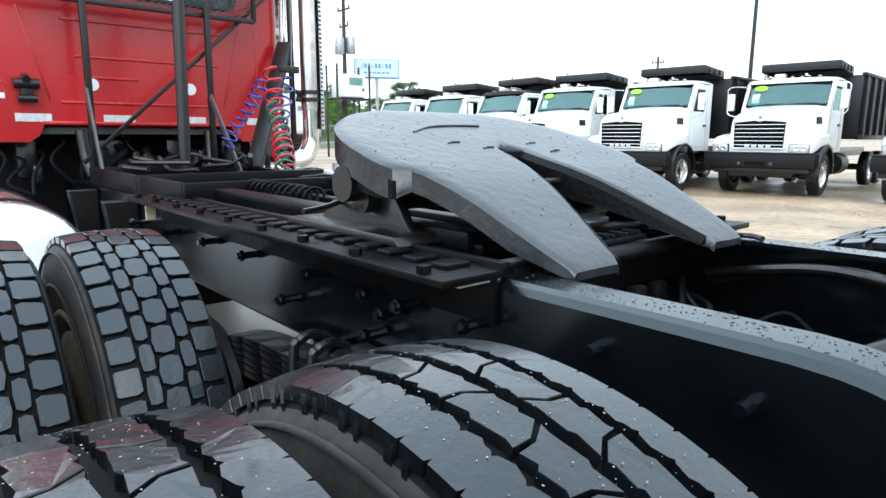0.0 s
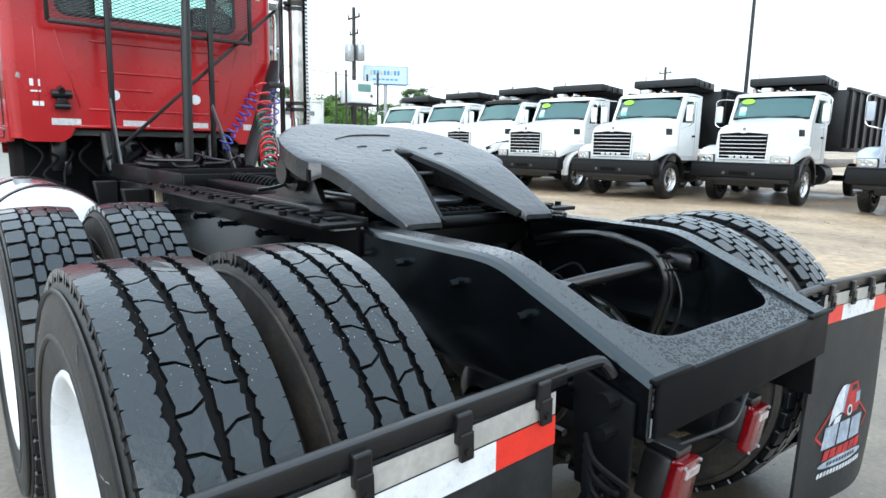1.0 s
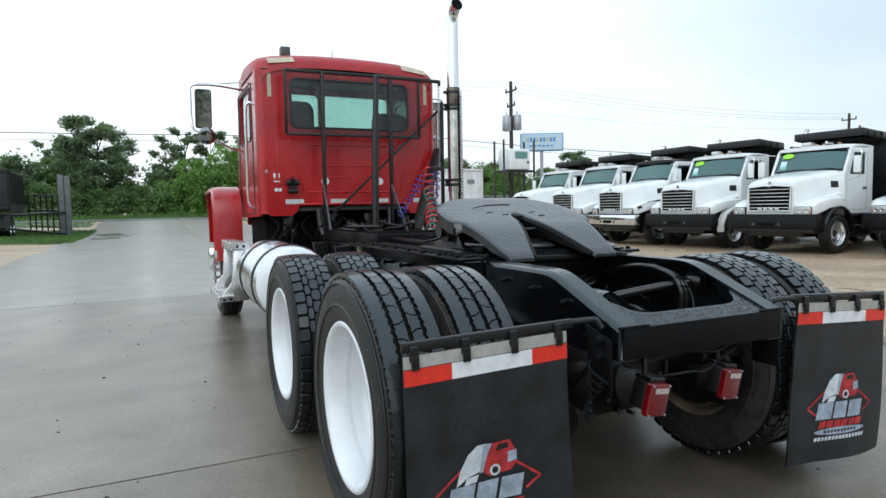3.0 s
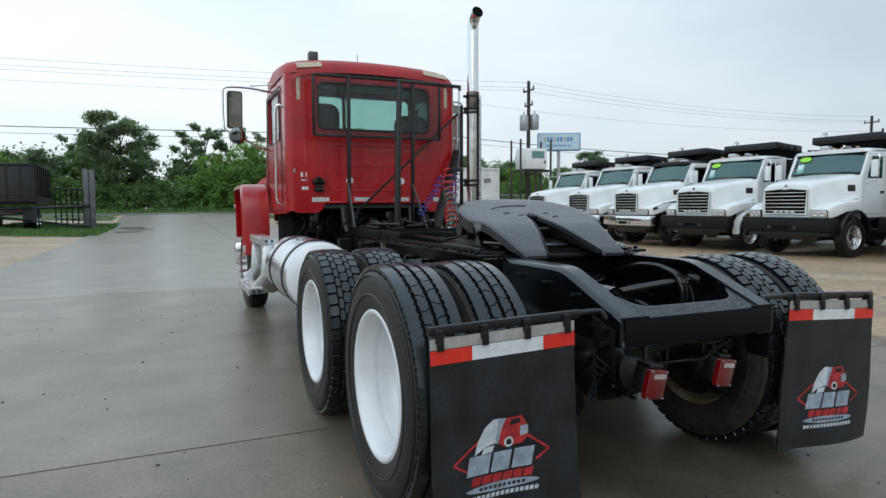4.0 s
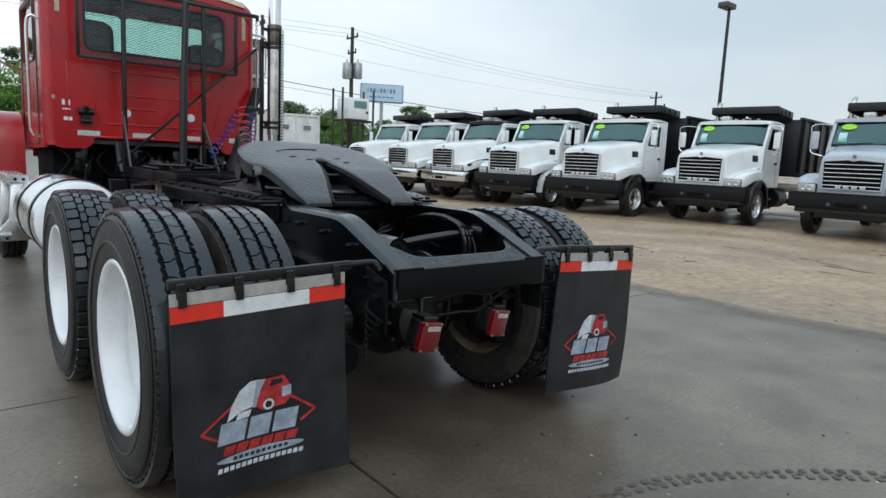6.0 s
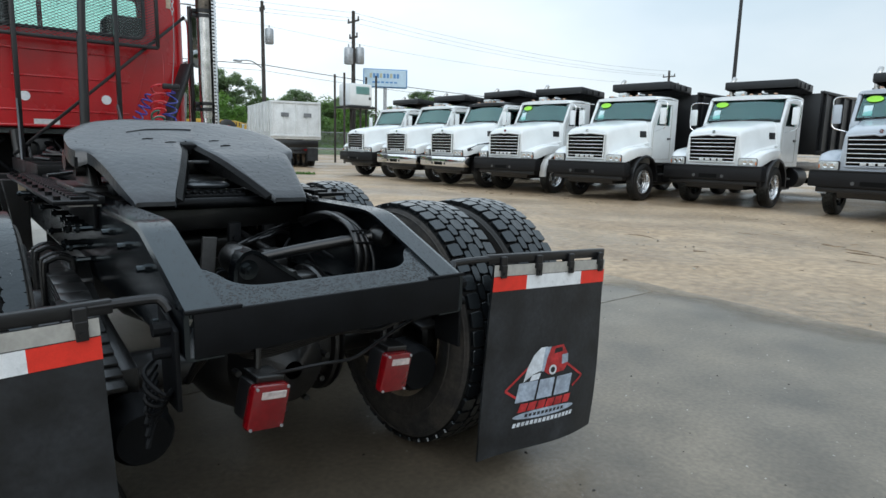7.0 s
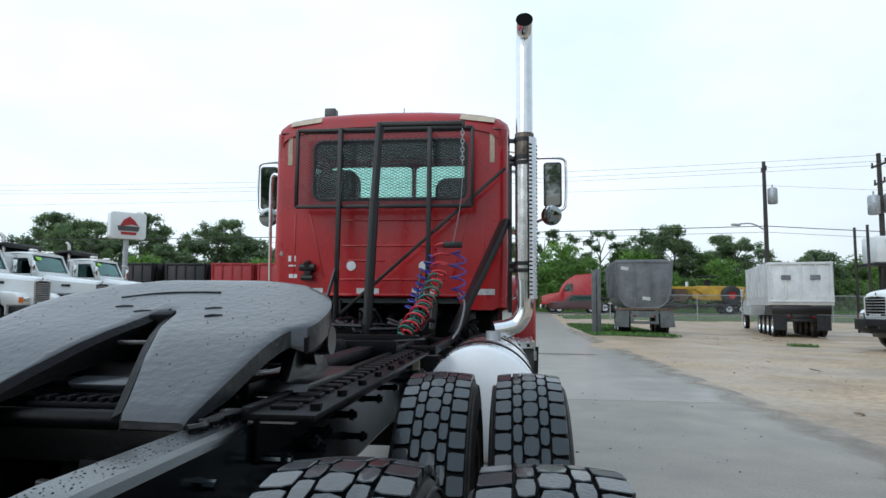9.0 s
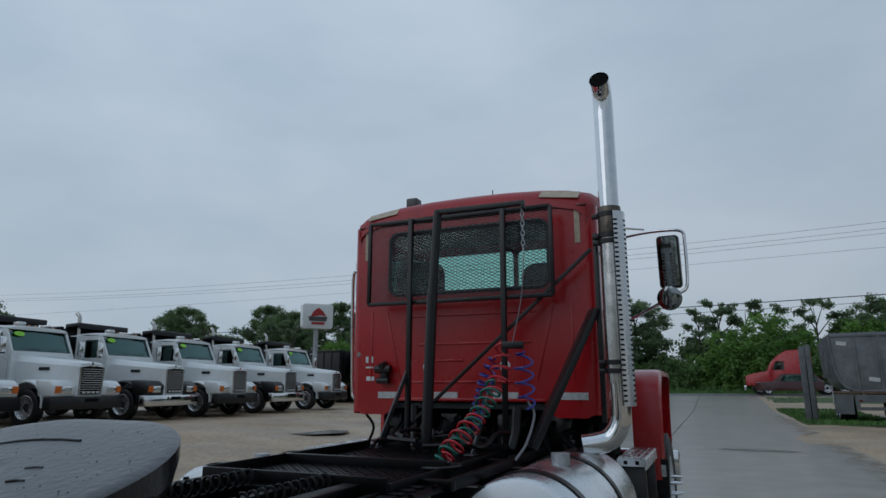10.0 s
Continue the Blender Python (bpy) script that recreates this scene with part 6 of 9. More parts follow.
box(bm, (0, CY0 - 0.008, 1.322), (1.10, 0.02, 0.022), bevel=0.006)
part("sill_lip", bm, M["red"], cab, "", 40)
# rear window
bm = B()
prism(bm, rounded(-0.598, 2.068, 0.598, 2.522, 0.068), "Y", CY0 + 0.014, CY0 + 0.018)
ob = part("rear_window", bm, M["glass"], cab, "greenish rear window glass")
ob.visible_shadow = False
bm = B()
ring_bar(bm, [(x, CY0 - 0.001, z) for x, z in rounded(-0.60, 2.063, 0.60, 2.527, 0.07)], 0.013, 8)
part("window_gasket", bm, M["plastic"], cab, "black rubber gasket", 40)
# front wall and windshield
bm = B()
holed(bm, [(-0.90, 1.20), (0.90, 1.20), (0.90, 2.72), (-0.90, 2.72)], [rounded(-0.84, 1.98, -0.02, 2.60, 0.05), rounded(0.02, 1.98, 0.84, 2.60, 0.05)], "Y", 5.66, 5.69)
part("cab_front", bm, M["red"], cab, "", 30)
bm = B()
box(bm, (0, 5.675, 2.315), (1.70, 0.004, 0.69))
ob = part("windshield", bm, M["glass"], cab)
ob.visible_shadow = False
bm = B()
box(bm, (0, 5.06, 1.28), (1.76, 1.16, 0.04), bevel=0.005)
box(bm, (0, 5.50, 1.80), (1.70, 0.28, 0.34), bevel=0.05)
box(bm, (0, 5.06, 2.675), (1.66, 1.10, 0.02), bevel=0.005)
box(bm, (0, 4.452, 1.68), (1.66, 0.012, 0.70), bevel=0.004)
part("cab_lining", bm, M["interior"], cab, "", 30)
for x, dz in ((-0.50, 0.06), (0.52, -0.02)):
    bm = B()
    prism(bm, rounded(-0.19, 1.55, 0.19, 2.30 + dz, 0.10), "Y", 4.66, 4.80, 0.03)
    box(bm, (0, 4.95, 1.58), (0.46, 0.46, 0.14), bevel=0.05)
    bmesh.ops.translate(bm, vec=(x, 0, 0), verts=bm.verts)
    part("seat", bm, M["seat"], cab, "dark cloth seat", 40)
bm = B()
ring_bar(bm, [(-0.42 + 0.22 * math.cos(a), 5.28 + 0.06 * math.sin(a), 2.0 + 0.20 * math.sin(a)) for a in [2 * math.pi * k / 24 for k in range(24)]], 0.013, 6)
part("steering_wheel", bm, M["plastic"], cab, "", 40)
# tapes, reflectors, stickers on the back wall
for x0, x1, z0, z1 in ((-0.80, -0.55, 2.684, 2.704), (0.55, 0.82, 2.684, 2.704)):
    bm = B()
    box(bm, ((x0 + x1) / 2, 4.434, (z0 + z1) / 2), (x1 - x0, 0.085, 0.006), rot=(44, math.copysign(7.5, x0), 0), bevel=0.002)
    part("aged_tape", bm, M["beige"], cab, "yellowed strip of tape")
for x in (-0.795, 0.800):
    bm = B()
    box(bm, (x, CY0 - 0.003, 2.475), (0.036, 0.005, 0.27), bevel=0.001)
    part("aged_tape", bm, M["beige"], cab, "yellowed strip of tape")
for x in (-0.59, -0.15, 0.28, 0.735):
    bm = B()
    box(bm, (x, CY0 - 0.004, 1.350), (0.175, 0.004, 0.045), bevel=0.001)
    part("reflector_strip", bm, M["silver"], cab, "silver reflective strip")
for x in (-0.284, 0.280):
    bm = B()
    rod(bm, (x, CY0 + 0.002, 1.545), (x, CY0 - 0.006, 1.545), 0.037, 28)
    part("round_cap", bm, M["whitetape"], cab, "round white plug")
for x, z, w, h in ((-0.775, 1.60, 0.022, 0.045), (-0.735, 1.60, 0.018, 0.045), (-0.755, 1.545, 0.06, 0.012), (-0.745, 1.465, 0.065, 0.03)):
    bm = B()
    box(bm, (x, CY0 - 0.003, z), (w, 0.004, h), bevel=0.001)
    part("sticker", bm, M["whitetape"], cab, "small white sticker")
bm = B()
box(bm, (-0.835, CY0 + 0.006, 1.635), (0.05, 0.01, 0.035), rot=(0, 20, 28), bevel=0.004)
part("scuff", bm, M["greytape"], cab, "grey scuffed patch")
bm = B()
box(bm, (-0.615, CY0 - 0.03, 1.50), (0.06, 0.05, 0.12), bevel=0.012)
rod(bm, (-0.675, CY0 - 0.05, 1.53), (-0.555, CY0 - 0.05, 1.53), 0.028, 14)
rod(bm, (-0.66, CY0 - 0.05, 1.45), (-0.57, CY0 - 0.05, 1.45), 0.022, 14)
rod(bm, (-0.615, CY0 - 0.09, 1.55), (-0.615, CY0 - 0.02, 1.57), 0.02, 12)
part("socket_holder", bm, M["plastic"], cab, "black coupling holder", 40)
# roof fittings
bm = B()
box(bm, (-0.57, 4.74, 2.838), (0.095, 0.10, 0.11), bevel=0.012)
box(bm, (-0.57, 4.74, 2.78), (0.06, 0.06, 0.05), bevel=0.006)
part("roof_vent", bm, M["hub"], cab, "grey roof fitting", 35)
bm = B()
rod(bm, (0.0, 5.05, 2.80), (0.0, 5.05, 2.99), 0.004, 6)
part("antenna", bm, M["cable"], cab)
# mirrors
for s in (-1, 1):
    bm = B()
    prism(bm, rounded(1.27, 2.13, 1.43, 2.53, 0.03), "Y", 5.26, 5.33, 0.012)
    if s < 0:
        bmesh.ops.transform(bm, matrix=Matrix.Scale(-1, 4, (1, 0, 0)), verts=bm.verts)
    toe = Matrix.Rotation(radians(-5 * s), 3, "Z") @ Matrix.Rotation(radians(5), 3, "X")
    bmesh.ops.rotate(bm, cent=(s * 1.35, 5.30, 2.33), matrix=toe, verts=bm.verts)
    mir = part("mirror", bm, M["plastic"], cab, "black-backed wing mirror on chrome arms", 40)
    bm = B()
    prism(bm, rounded(1.283, 2.145, 1.417, 2.515, 0.022), "Y", 5.252, 5.257)
    if s < 0:
        bmesh.ops.transform(bm, matrix=Matrix.Scale(-1, 4, (1, 0, 0)), verts=bm.verts)
    bmesh.ops.rotate(bm, cent=(s * 1.35, 5.30, 2.33), matrix=toe, verts=bm.verts)
    part("mirror_glass", bm, M["mirrorface"], mir)
    bm = B()
    sweep(bm, arc([(s * 0.90, 5.42, 2.56), (s * 1.15, 5.36, 2.585), (s * 1.36, 5.31, 2.58), (s * 1.455, 5.31, 2.56), (s * 1.468, 5.31, 2.48), (s * 1.468, 5.31, 2.25), (s * 1.455, 5.30, 2.13), (s * 1.40, 5.30, 2.09), (s * 1.25, 5.33, 2.02), (s * 1.08, 5.38, 1.94), (s * 0.92, 5.42, 1.90)], 5), 0.0125, 10)
    sweep(bm, [(s * 0.92, 5.10, 2.60), (s * 1.18, 5.30, 2.60)], 0.008, 8)
    part("mirror_arm", bm, M["chrome"], mir, "bent chrome mirror arm", 40)
    mir.location.x = -s * 0.035
    bm = B()
    lathe(bm, [(5.2425, 0.001), (5.2435, 0.05), (5.2465, 0.082), (5.25, 0.09), (5.27, 0.085), (5.295, 0.05), (5.305, 0.001)], "Y", 28, (s * 1.335, 0, 2.05))
    bmesh.ops.rotate(bm, cent=(s * 1.335, 5.27, 2.05), matrix=toe, verts=bm.verts)
    part("convex_mirror", bm, M["mirrorface"], mir, "round convex mirror", 60)
    # fenders and hood flank
    bm = B()
    rings = []
    for k in range(15):
        a = radians(-1 + 181 * k / 14)
        c, d = math.cos(a), math.sin(a)
        y = 6.40 - (0.95 if c > 0 else 0.70) * math.copysign(abs(c) ** 0.34, c)
        z = 0.86 + 0.69 * math.copysign(abs(d) ** 0.42, d)
        fr, re = (1.17, 1.25) if s < 0 else (1.12, 1.165)
        o = fr + (re - fr) * (c + 1) / 2 + 0.015 * math.sin(max(a, 0))
        nv = Vector((y - 6.40, z - 0.90)).normalized()
        rings.append([(s * x, y - nv.x * e, z - nv.y * e) for x, e in ((0.95, 0.0), (1.02, 0.0), (o - 0.06, 0.0), (o - 0.018, 0.012), (o, 0.06), (o - 0.014, 0.065), (o - 0.07, 0.04), (0.95, 0.03))])
    loft(bm, rings, caps=True)
    fend = part("fender", bm, M["red"], truck, "red front fender", 45)
    bm = B()
    prism(bm, [(s * 0.94, 0.42), (s * 1.18, 0.44), (s * 1.19, 0.88), (s * 0.94, 0.90)], "Y", 5.46, 5.475, 0.003)
    part("fender_flap", bm, M["plastic"], fend, "black rubber fender flap")
    bm = B()
    box(bm, (s * (1.225 if s < 0 else 1.15), 5.47, 0.80), (0.05, 0.02, 0.09), bevel=0.004)
    part("side_marker", bm, M["silver"], fend)
bm = B()
hood = [[(x * w, y, z + dz) for x, dz in ((-1, -0.75), (-1, -0.12), (-0.9, -0.03), (-0.6, 0), (0.6, 0), (0.9, -0.03), (1, -0.12), (1, -0.75))] for y, w, z in ((5.70, 0.86, 1.86), (6.2, 0.70, 1.82), (6.9, 0.56, 1.72), (7.45, 0.48, 1.60))]
loft(bm, hood, caps=True)
part("hood", bm, M["red"], truck, "red hood", 40)
bm = B()
box(bm, (0, 7.55, 0.60), (2.3, 0.12, 0.32), bevel=0.03)
part("front_bumper", bm, M["chrome"], truck, "", 40)

# ---- rack behind the cab ----
RY = 4.245
bm = B()
for a, b in (((-0.68, 1.98), (0.66, 1.98)), ((-0.68, 2.568), (0.66, 2.568)), ((-0.68, 1.98), (-0.68, 2.568)), ((0.66, 1.98), (0.66, 2.568))):
    beam(bm, (a[0], RY, a[1]), (b[0], RY, b[1]), 0.026, 0.026, 0.004, up=(0, 1, 0) if a[0] == b[0] else (0, 0, 1))
rack = part("window_guard", bm, M["rack"], truck, "black steel window guard with expanded mesh", 30)
bm = B()
nx, nz = 30, 26
for i in range(nx):
    for j in range(nz):
        x0, x1 = -0.67 + 1.32 * i / nx, -0.67 + 1.32 * (i + 1) / nx
        z0, z1 = 1.99 + 0.568 * j / nz, 1.99 + 0.568 * (j + 1) / nz
        xm, zm = (x0 + x1) / 2, (z0 + z1) / 2
        for p, q in (((x0, zm), (xm, z1)), ((xm, z1), (x1, zm)), ((x0, zm), (xm, z0)), ((xm, z0), (x1, zm))):
            d = Vector((-(q[1] - p[1]), q[0] - p[0])).normalized() * 0.0022
            f = [bm.verts.new((u, RY + o, w)) for u, w, o in ((p[0] + d.x, p[1] + d.y, 0.001), (q[0] + d.x, q[1] + d.y, 0.001), (q[0] - d.x, q[1] - d.y, -0.001), (p[0] - d.x, p[1] - d.y, -0.001))]
            bm.faces.new(f)
ob = part("expanded_mesh", bm, M["rack"], rack, "black expanded metal mesh")
tagged(ob, kind="stuff")
for x0, x1, zb in ((-0.345, -0.335, 1.03), (0.335, 0.345, 1.03)):
    bm = B()
    beam(bm, (x0, RY - 0.03, zb), (x1, RY - 0.03, 2.575), 0.034, 0.034, 0.004, up=(0, 1, 0))
    part("upright", bm, M["rack"], rack, "", 30)
bm = B()
rod(bm, (0.0, 3.76, 1.03), (0.028, 3.78, 1.95), 0.032, 16)
rod(bm, (0.028, 3.78, 1.93), (0.055, 3.80, 2.475), 0.027, 16)
beam(bm, (0.04, 3.80, 2.475), (0.64, 3.692, 2.438), 0.03, 0.03, 0.004)
box(bm, (0.635, 3.69, 2.425), (0.02, 0.03, 0.05), bevel=0.003)
part("hose_boom", bm, M["rack"], rack, "black pipe boom holding the air hoses", 40)
bm = B()
beam(bm, (0.90, 4.31, 2.27), (-0.40, 4.22, 1.10), 0.014, 0.024, 0.003)
part("diagonal_brace", bm, M["rack"], rack, "", 30)
for x0, y0, z0, x1, y1 in ((-0.353, 4.23, 1.52, -0.382, 3.88), (0.30, 4.12, 1.49, 0.30, 3.72)):
    bm = B()
    beam(bm, (x0, y0, z0), (x1, y1, 1.04), 0.042, 0.012, 0.003, up=(1, 0, 0))
    box(bm, (x1, y1 - 0.02, 1.045), (0.06, 0.08, 0.012), bevel=0.002)
    part("rear_brace", bm, M["braceg"], rack, "worn grey flat brace", 30)
bm = B()
for k in range(9):
    a = 90 * (k % 2)
    ring_bar(bm, [(0.628 + (0.010 * math.cos(t) if a else 0), 3.69 + (0 if a else 0.010 * math.cos(t)), 2.40 - 0.028 * k + 0.018 * math.sin(t)) for t in [2 * math.pi * i / 10 for i in range(10)]], 0.003, 5)
part("chain", bm, M["galv"], rack, "short hanging chain")


# ---- coiled air lines ----
def coil(name, line, turns, r, wire, material, label):
    pts = arc(line, 24)
    lens = [0.0]
    for p, q in zip(pts, pts[1:]):
        lens.append(lens[-1] + (q - p).length)
    n = turns * 14
    out = []
    for k in range(n + 1):
        t = k / n * lens[-1]
        i = max(j for j in range(len(lens)) if lens[j] <= t + 1e-9)
        i = min(i, len(pts) - 2)
        u = (t - lens[i]) / max(1e-6, lens[i + 1] - lens[i])
        p = pts[i].lerp(pts[i + 1], u)
        d = (pts[i + 1] - pts[i]).normalized()
        x = d.cross(Vector((1, 0.2, 0))).normalized()
        y = d.cross(x)
        a = 2 * math.pi * turns * k / n
        rr = r * (0.9 + 0.18 * math.sin(0.9 * a / 6.28))
        out.append(p + rr * (math.cos(a) * x + math.sin(a) * y))
    bm = B()
    sweep(bm, [pts[0]] + out + [pts[-1]], wire, 7)
    return part(name, bm, material, truck, label, 50)


coil("coiled_hose", [(0.505, 3.70, 1.63), (0.485, 3.64, 1.46), (0.44, 3.50, 1.29), (0.38, 3.34, 1.16), (0.335, 3.24, 1.08)], 11, 0.050, 0.0068, M["hosered"], "red coiled air hose")
coil("coiled_hose", [(0.45, 3.70, 1.56), (0.40, 3.70, 1.47), (0.35, 3.74, 1.38), (0.305, 3.80, 1.29), (0.27, 3.84, 1.20)], 9, 0.038, 0.0062, M["hoseblue"], "blue coiled air hose")
coil("coiled_hose", [(0.47, 3.62, 1.42), (0.45, 3.52, 1.32), (0.41, 3.40, 1.22), (0.36, 3.29, 1.12), (0.31, 3.22, 1.06)], 8, 0.046, 0.0070, M["hosegreen"], "dark green coiled power line")
coil("coiled_hose", [(0.61, 3.72, 1.60), (0.595, 3.75, 1.48), (0.60, 3.80, 1.30)], 4, 0.048, 0.0060, M["hoseblue"], "short blue coiled air hose")
bm = B()
sweep(bm, arc([(0.60, 3.80, 1.33), (0.64, 3.78, 1.26), (0.62, 3.68, 1.12), (0.58, 3.60, 1.04)], 6), 0.007, 8)
part("hose_tail", bm, M["greyhose"], truck, "", 40)
bm = B()
sweep(bm, arc([(0.633, 3.69, 2.15), (0.62, 3.66, 1.9), (0.58, 3.60, 1.64)], 5), 0.003, 5)
part("hanger_wire", bm, M["greyhose"], truck, "", 40)
bm = B()
box(bm, (0.575, 3.62, 1.63), (0.12, 0.03, 0.04), bevel=0.006)
part("hose_hanger", bm, M["plastic"], truck, "", 40)


# ---- ground, driveway, road ----
MARKS = [[(-0.3, -0.52), (0.33, -0.57), (0.72, -0.71), (1.06, -0.92), (1.4, -1.2), (1.8, -1.7)], [(-0.1, -0.80), (0.3, -0.84), (0.66, -0.97), (0.95, -1.17), (1.25, -1.45)]]
def rise(y, x=0.0):
    t = min(1, max(0, (y - 36) / 22))
    u = min(1, max(0, (x - 5) / 8)) * (1 - t)
    v = min(1, max(0, (-5.5 - x) / 7.5)) * (1 - t)
    return 0.62 * t * t * (3 - 2 * t) - 0.115 * u * u * (3 - 2 * u) + 0.32 * v * v * (3 - 2 * v)


xs = [-1500, -700, -300, -150, -90, -60] + [-44 + 2 * i for i in range(20)] + [-5.2, -4.6, 0, 4.2] + [4.6 + 0.6 * i for i in range(26)] + [21 + 2.5 * i for i in range(14)] + [70, 100, 160, 300, 700, 1500]
ys = [-1500, -600, -200, -80, -40, -20] + [-14 + 1.0 * i for i in range(50)] + [36.5 + 2 * i for i in range(22)] + [84, 100, 150, 300, 700, 1500]
bm = B()
rows = []
for y in ys:
    row = []
    for x in xs:
        z = -0.045 + rise(y, x)
        if not (-5.0 < x < 4.0):
            near = 1.0 if (abs(x) < 45 and -14 < y < 56) else 0.0
            z += near * (0.03 + 0.03 * noise.noise(Vector((x * 0.8, y * 0.35, 1.0))) + 0.035 * noise.noise(Vector((x * 0.15, y * 0.12, 7.0))))
        row.append((x, y, z))
    rows.append(row)
loft(bm, rows, closed=False)
tagged(part("ground", bm, M["dirt"], None, "", 60), "damp sandy dirt yard with tyre ruts", "ground", kind="structure")

# ruts and gravel on the dirt
bm = B()
rng = random.Random(21)
for k in range(1500):
    x = rng.choice((rng.uniform(4.5, 13.5), rng.uniform(4.5, 24), rng.uniform(-22, -5.6)))
    y = rng.uniform(-4, 32)
    r = rng.choice((0.008, 0.011, 0.018)) * rng.uniform(0.6, 1.5)
    z = -0.012 + rise(y, x)
    vs = [bm.verts.new((x + r * a * rng.uniform(0.6, 1.3), y + r * b * rng.uniform(0.6, 1.3), z + r * c * rng.uniform(0.5, 1.0))) for a, b, c in ((1, 0, 0), (0, 1, 0), (-1, 0, 0), (0, -1, 0), (0, 0, 0.9), (0, 0, -1.2))]
    for i, j in ((0, 1), (1, 2), (2, 3), (3, 0)):
        bm.faces.new((vs[i], vs[j], vs[4]))
        bm.faces.new((vs[j], vs[i], vs[5]))
tagged(part("gravel", bm, M["stone"], None), "scattered pale gravel on the dirt", "gravel", kind="stuff")
# ridges of dark mud left along the wheel tracks
bm = B()
for k in range(420):
    x = rng.choice((rng.gauss(8.2, 0.5), rng.gauss(10.4, 0.6), rng.gauss(12.2, 0.4), rng.uniform(5.0, 13.0), rng.gauss(-9.5, 1.2)))
    y = rng.uniform(-3, 30)
    n, half, wide = 5, rng.choice((0.03, 0.08, 0.2)) * rng.uniform(0.5, 1.5), rng.uniform(0.006, 0.022)
    z = -0.030 + rise(y, x)
    bow = rng.uniform(-0.15, 0.15)
    rows = []
    for i in range(n + 1):
        f = 2 * i / n - 1
        w = wide * (1 - f * f) ** 0.5 * rng.uniform(0.5, 1.2) + 0.002
        cx = x + bow * f * f + rng.uniform(-0.01, 0.01)
        rows.append([(cx - w, y + half * f, z), (cx, y + half * f, z + 0.014 * (1 - f * f) + 0.010), (cx + w, y + half * f, z)])
    loft(bm, rows, closed=False)
tagged(part("mud", bm, M["clod"], None), "ridges of dark mud on the dirt yard", "mud", kind="stuff")
for cx, cy, rx, ry, seed in ((-9.2, 15.5, 1.3, 0.95, 1),):
    bm = B()
    z0 = rise(cy, cx) - 0.012
    ctr = bm.verts.new((cx, cy, z0))
    ring = []
    for k in range(36):
        a = 2 * math.pi * k / 36
        f = 1 + 0.25 * noise.noise(Vector((2 * math.cos(a), 2 * math.sin(a), seed)))
        ring.append(bm.verts.new((cx + rx * f * math.cos(a), cy + ry * f * math.sin(a), z0)))
    for k in range(36):
        bm.faces.new((ctr, ring[k], ring[(k + 1) % 36]))
    tagged(part("puddle", bm, M["puddle"], None), "shallow muddy puddle on the dirt", "puddle", kind="structure")

drive = tagged(thing("driveway", "wet grey concrete driveway in jointed slabs", "driveway"), kind="structure")
ye = [-25.6, -18.8, -12.0, -5.2, 1.6, 8.4, 16.1, 23.8, 29.2, 34.4, 42.4, 49.2, 57.2]
for i in range(2):
    for j in range(len(ye) - 1):
        bm = B()
        mid = -0.42 if ye[j] < 8 else 0.25
        xe = (-5.3, mid, 4.32)
        x0, x1, y0, y1 = xe[i] + 0.008, xe[i + 1] - 0.008, ye[j] + 0.008, ye[j + 1] - 0.008
        rings = []
        n = 6
        for k in range(n + 1):
            y = y0 + (y1 - y0) * k / n
            z = rise(y)
            wob = 0.10 * noise.noise(Vector((y * 0.5, i * 9, 2)))
            a, b = (x0 + (wob if i == 0 else 0)), (x1 + (wob if i == 1 else 0))
            rings.append([(a, y, z - 0.15), (a, y, z - 0.012), (a + 0.012, y, z), (b - 0.012, y, z), (b, y, z - 0.012), (b, y, z - 0.15)])
        loft(bm, rings, caps=True)
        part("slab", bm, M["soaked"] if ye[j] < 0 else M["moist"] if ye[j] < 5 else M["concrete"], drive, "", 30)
bm = B()
box(bm, (-0.5, 15.8, -0.06), (9.4, 84, 0.08))
part("joint_filler", bm, M["joint"], drive)
for cx, cy, rx, ry, seed in ((2.3, 16.4, 0.85, 0.24, 8), (-3.9, 33.0, 0.7, 0.9, 9), (-4.0, 38.5, 0.8, 1.1, 12), (-3.6, 36.2, 0.8, 0.6, 14)):
    bm = B()
    ctr = bm.verts.new((cx, cy, rise(cy) + 0.003))
    ring = [bm.verts.new((cx + rx * (1 + 0.3 * noise.noise(Vector((2 * math.cos(a), 2 * math.sin(a), seed)))) * math.cos(a), cy + ry * math.sin(a), rise(cy + ry * math.sin(a)) + 0.005)) for a in [2 * math.pi * k / 30 for k in range(30)]]
    for k in range(30):
        bm.faces.new((ctr, ring[k], ring[(k + 1) % 30]))
    tagged(part("puddle", bm, M["puddle"], None), "dark puddle on the concrete", "puddle", kind="structure")
bm = B()
loft(bm, [[(x, y, rise(y) + 0.003) for x in (3.2, 3.6, 4.0, 4.2)] + [(4.31 + 0.10 * noise.noise(Vector((y * 0.5, 9, 2))) - 0.02, y, rise(y) + 0.003)] for y in [-5.2 + 0.8 * k for k in range(50)]], closed=False)
tagged(part("washed_dirt", bm, M["washed"], None), "wet dirt washed over the edge of the concrete", "dirt", kind="structure")
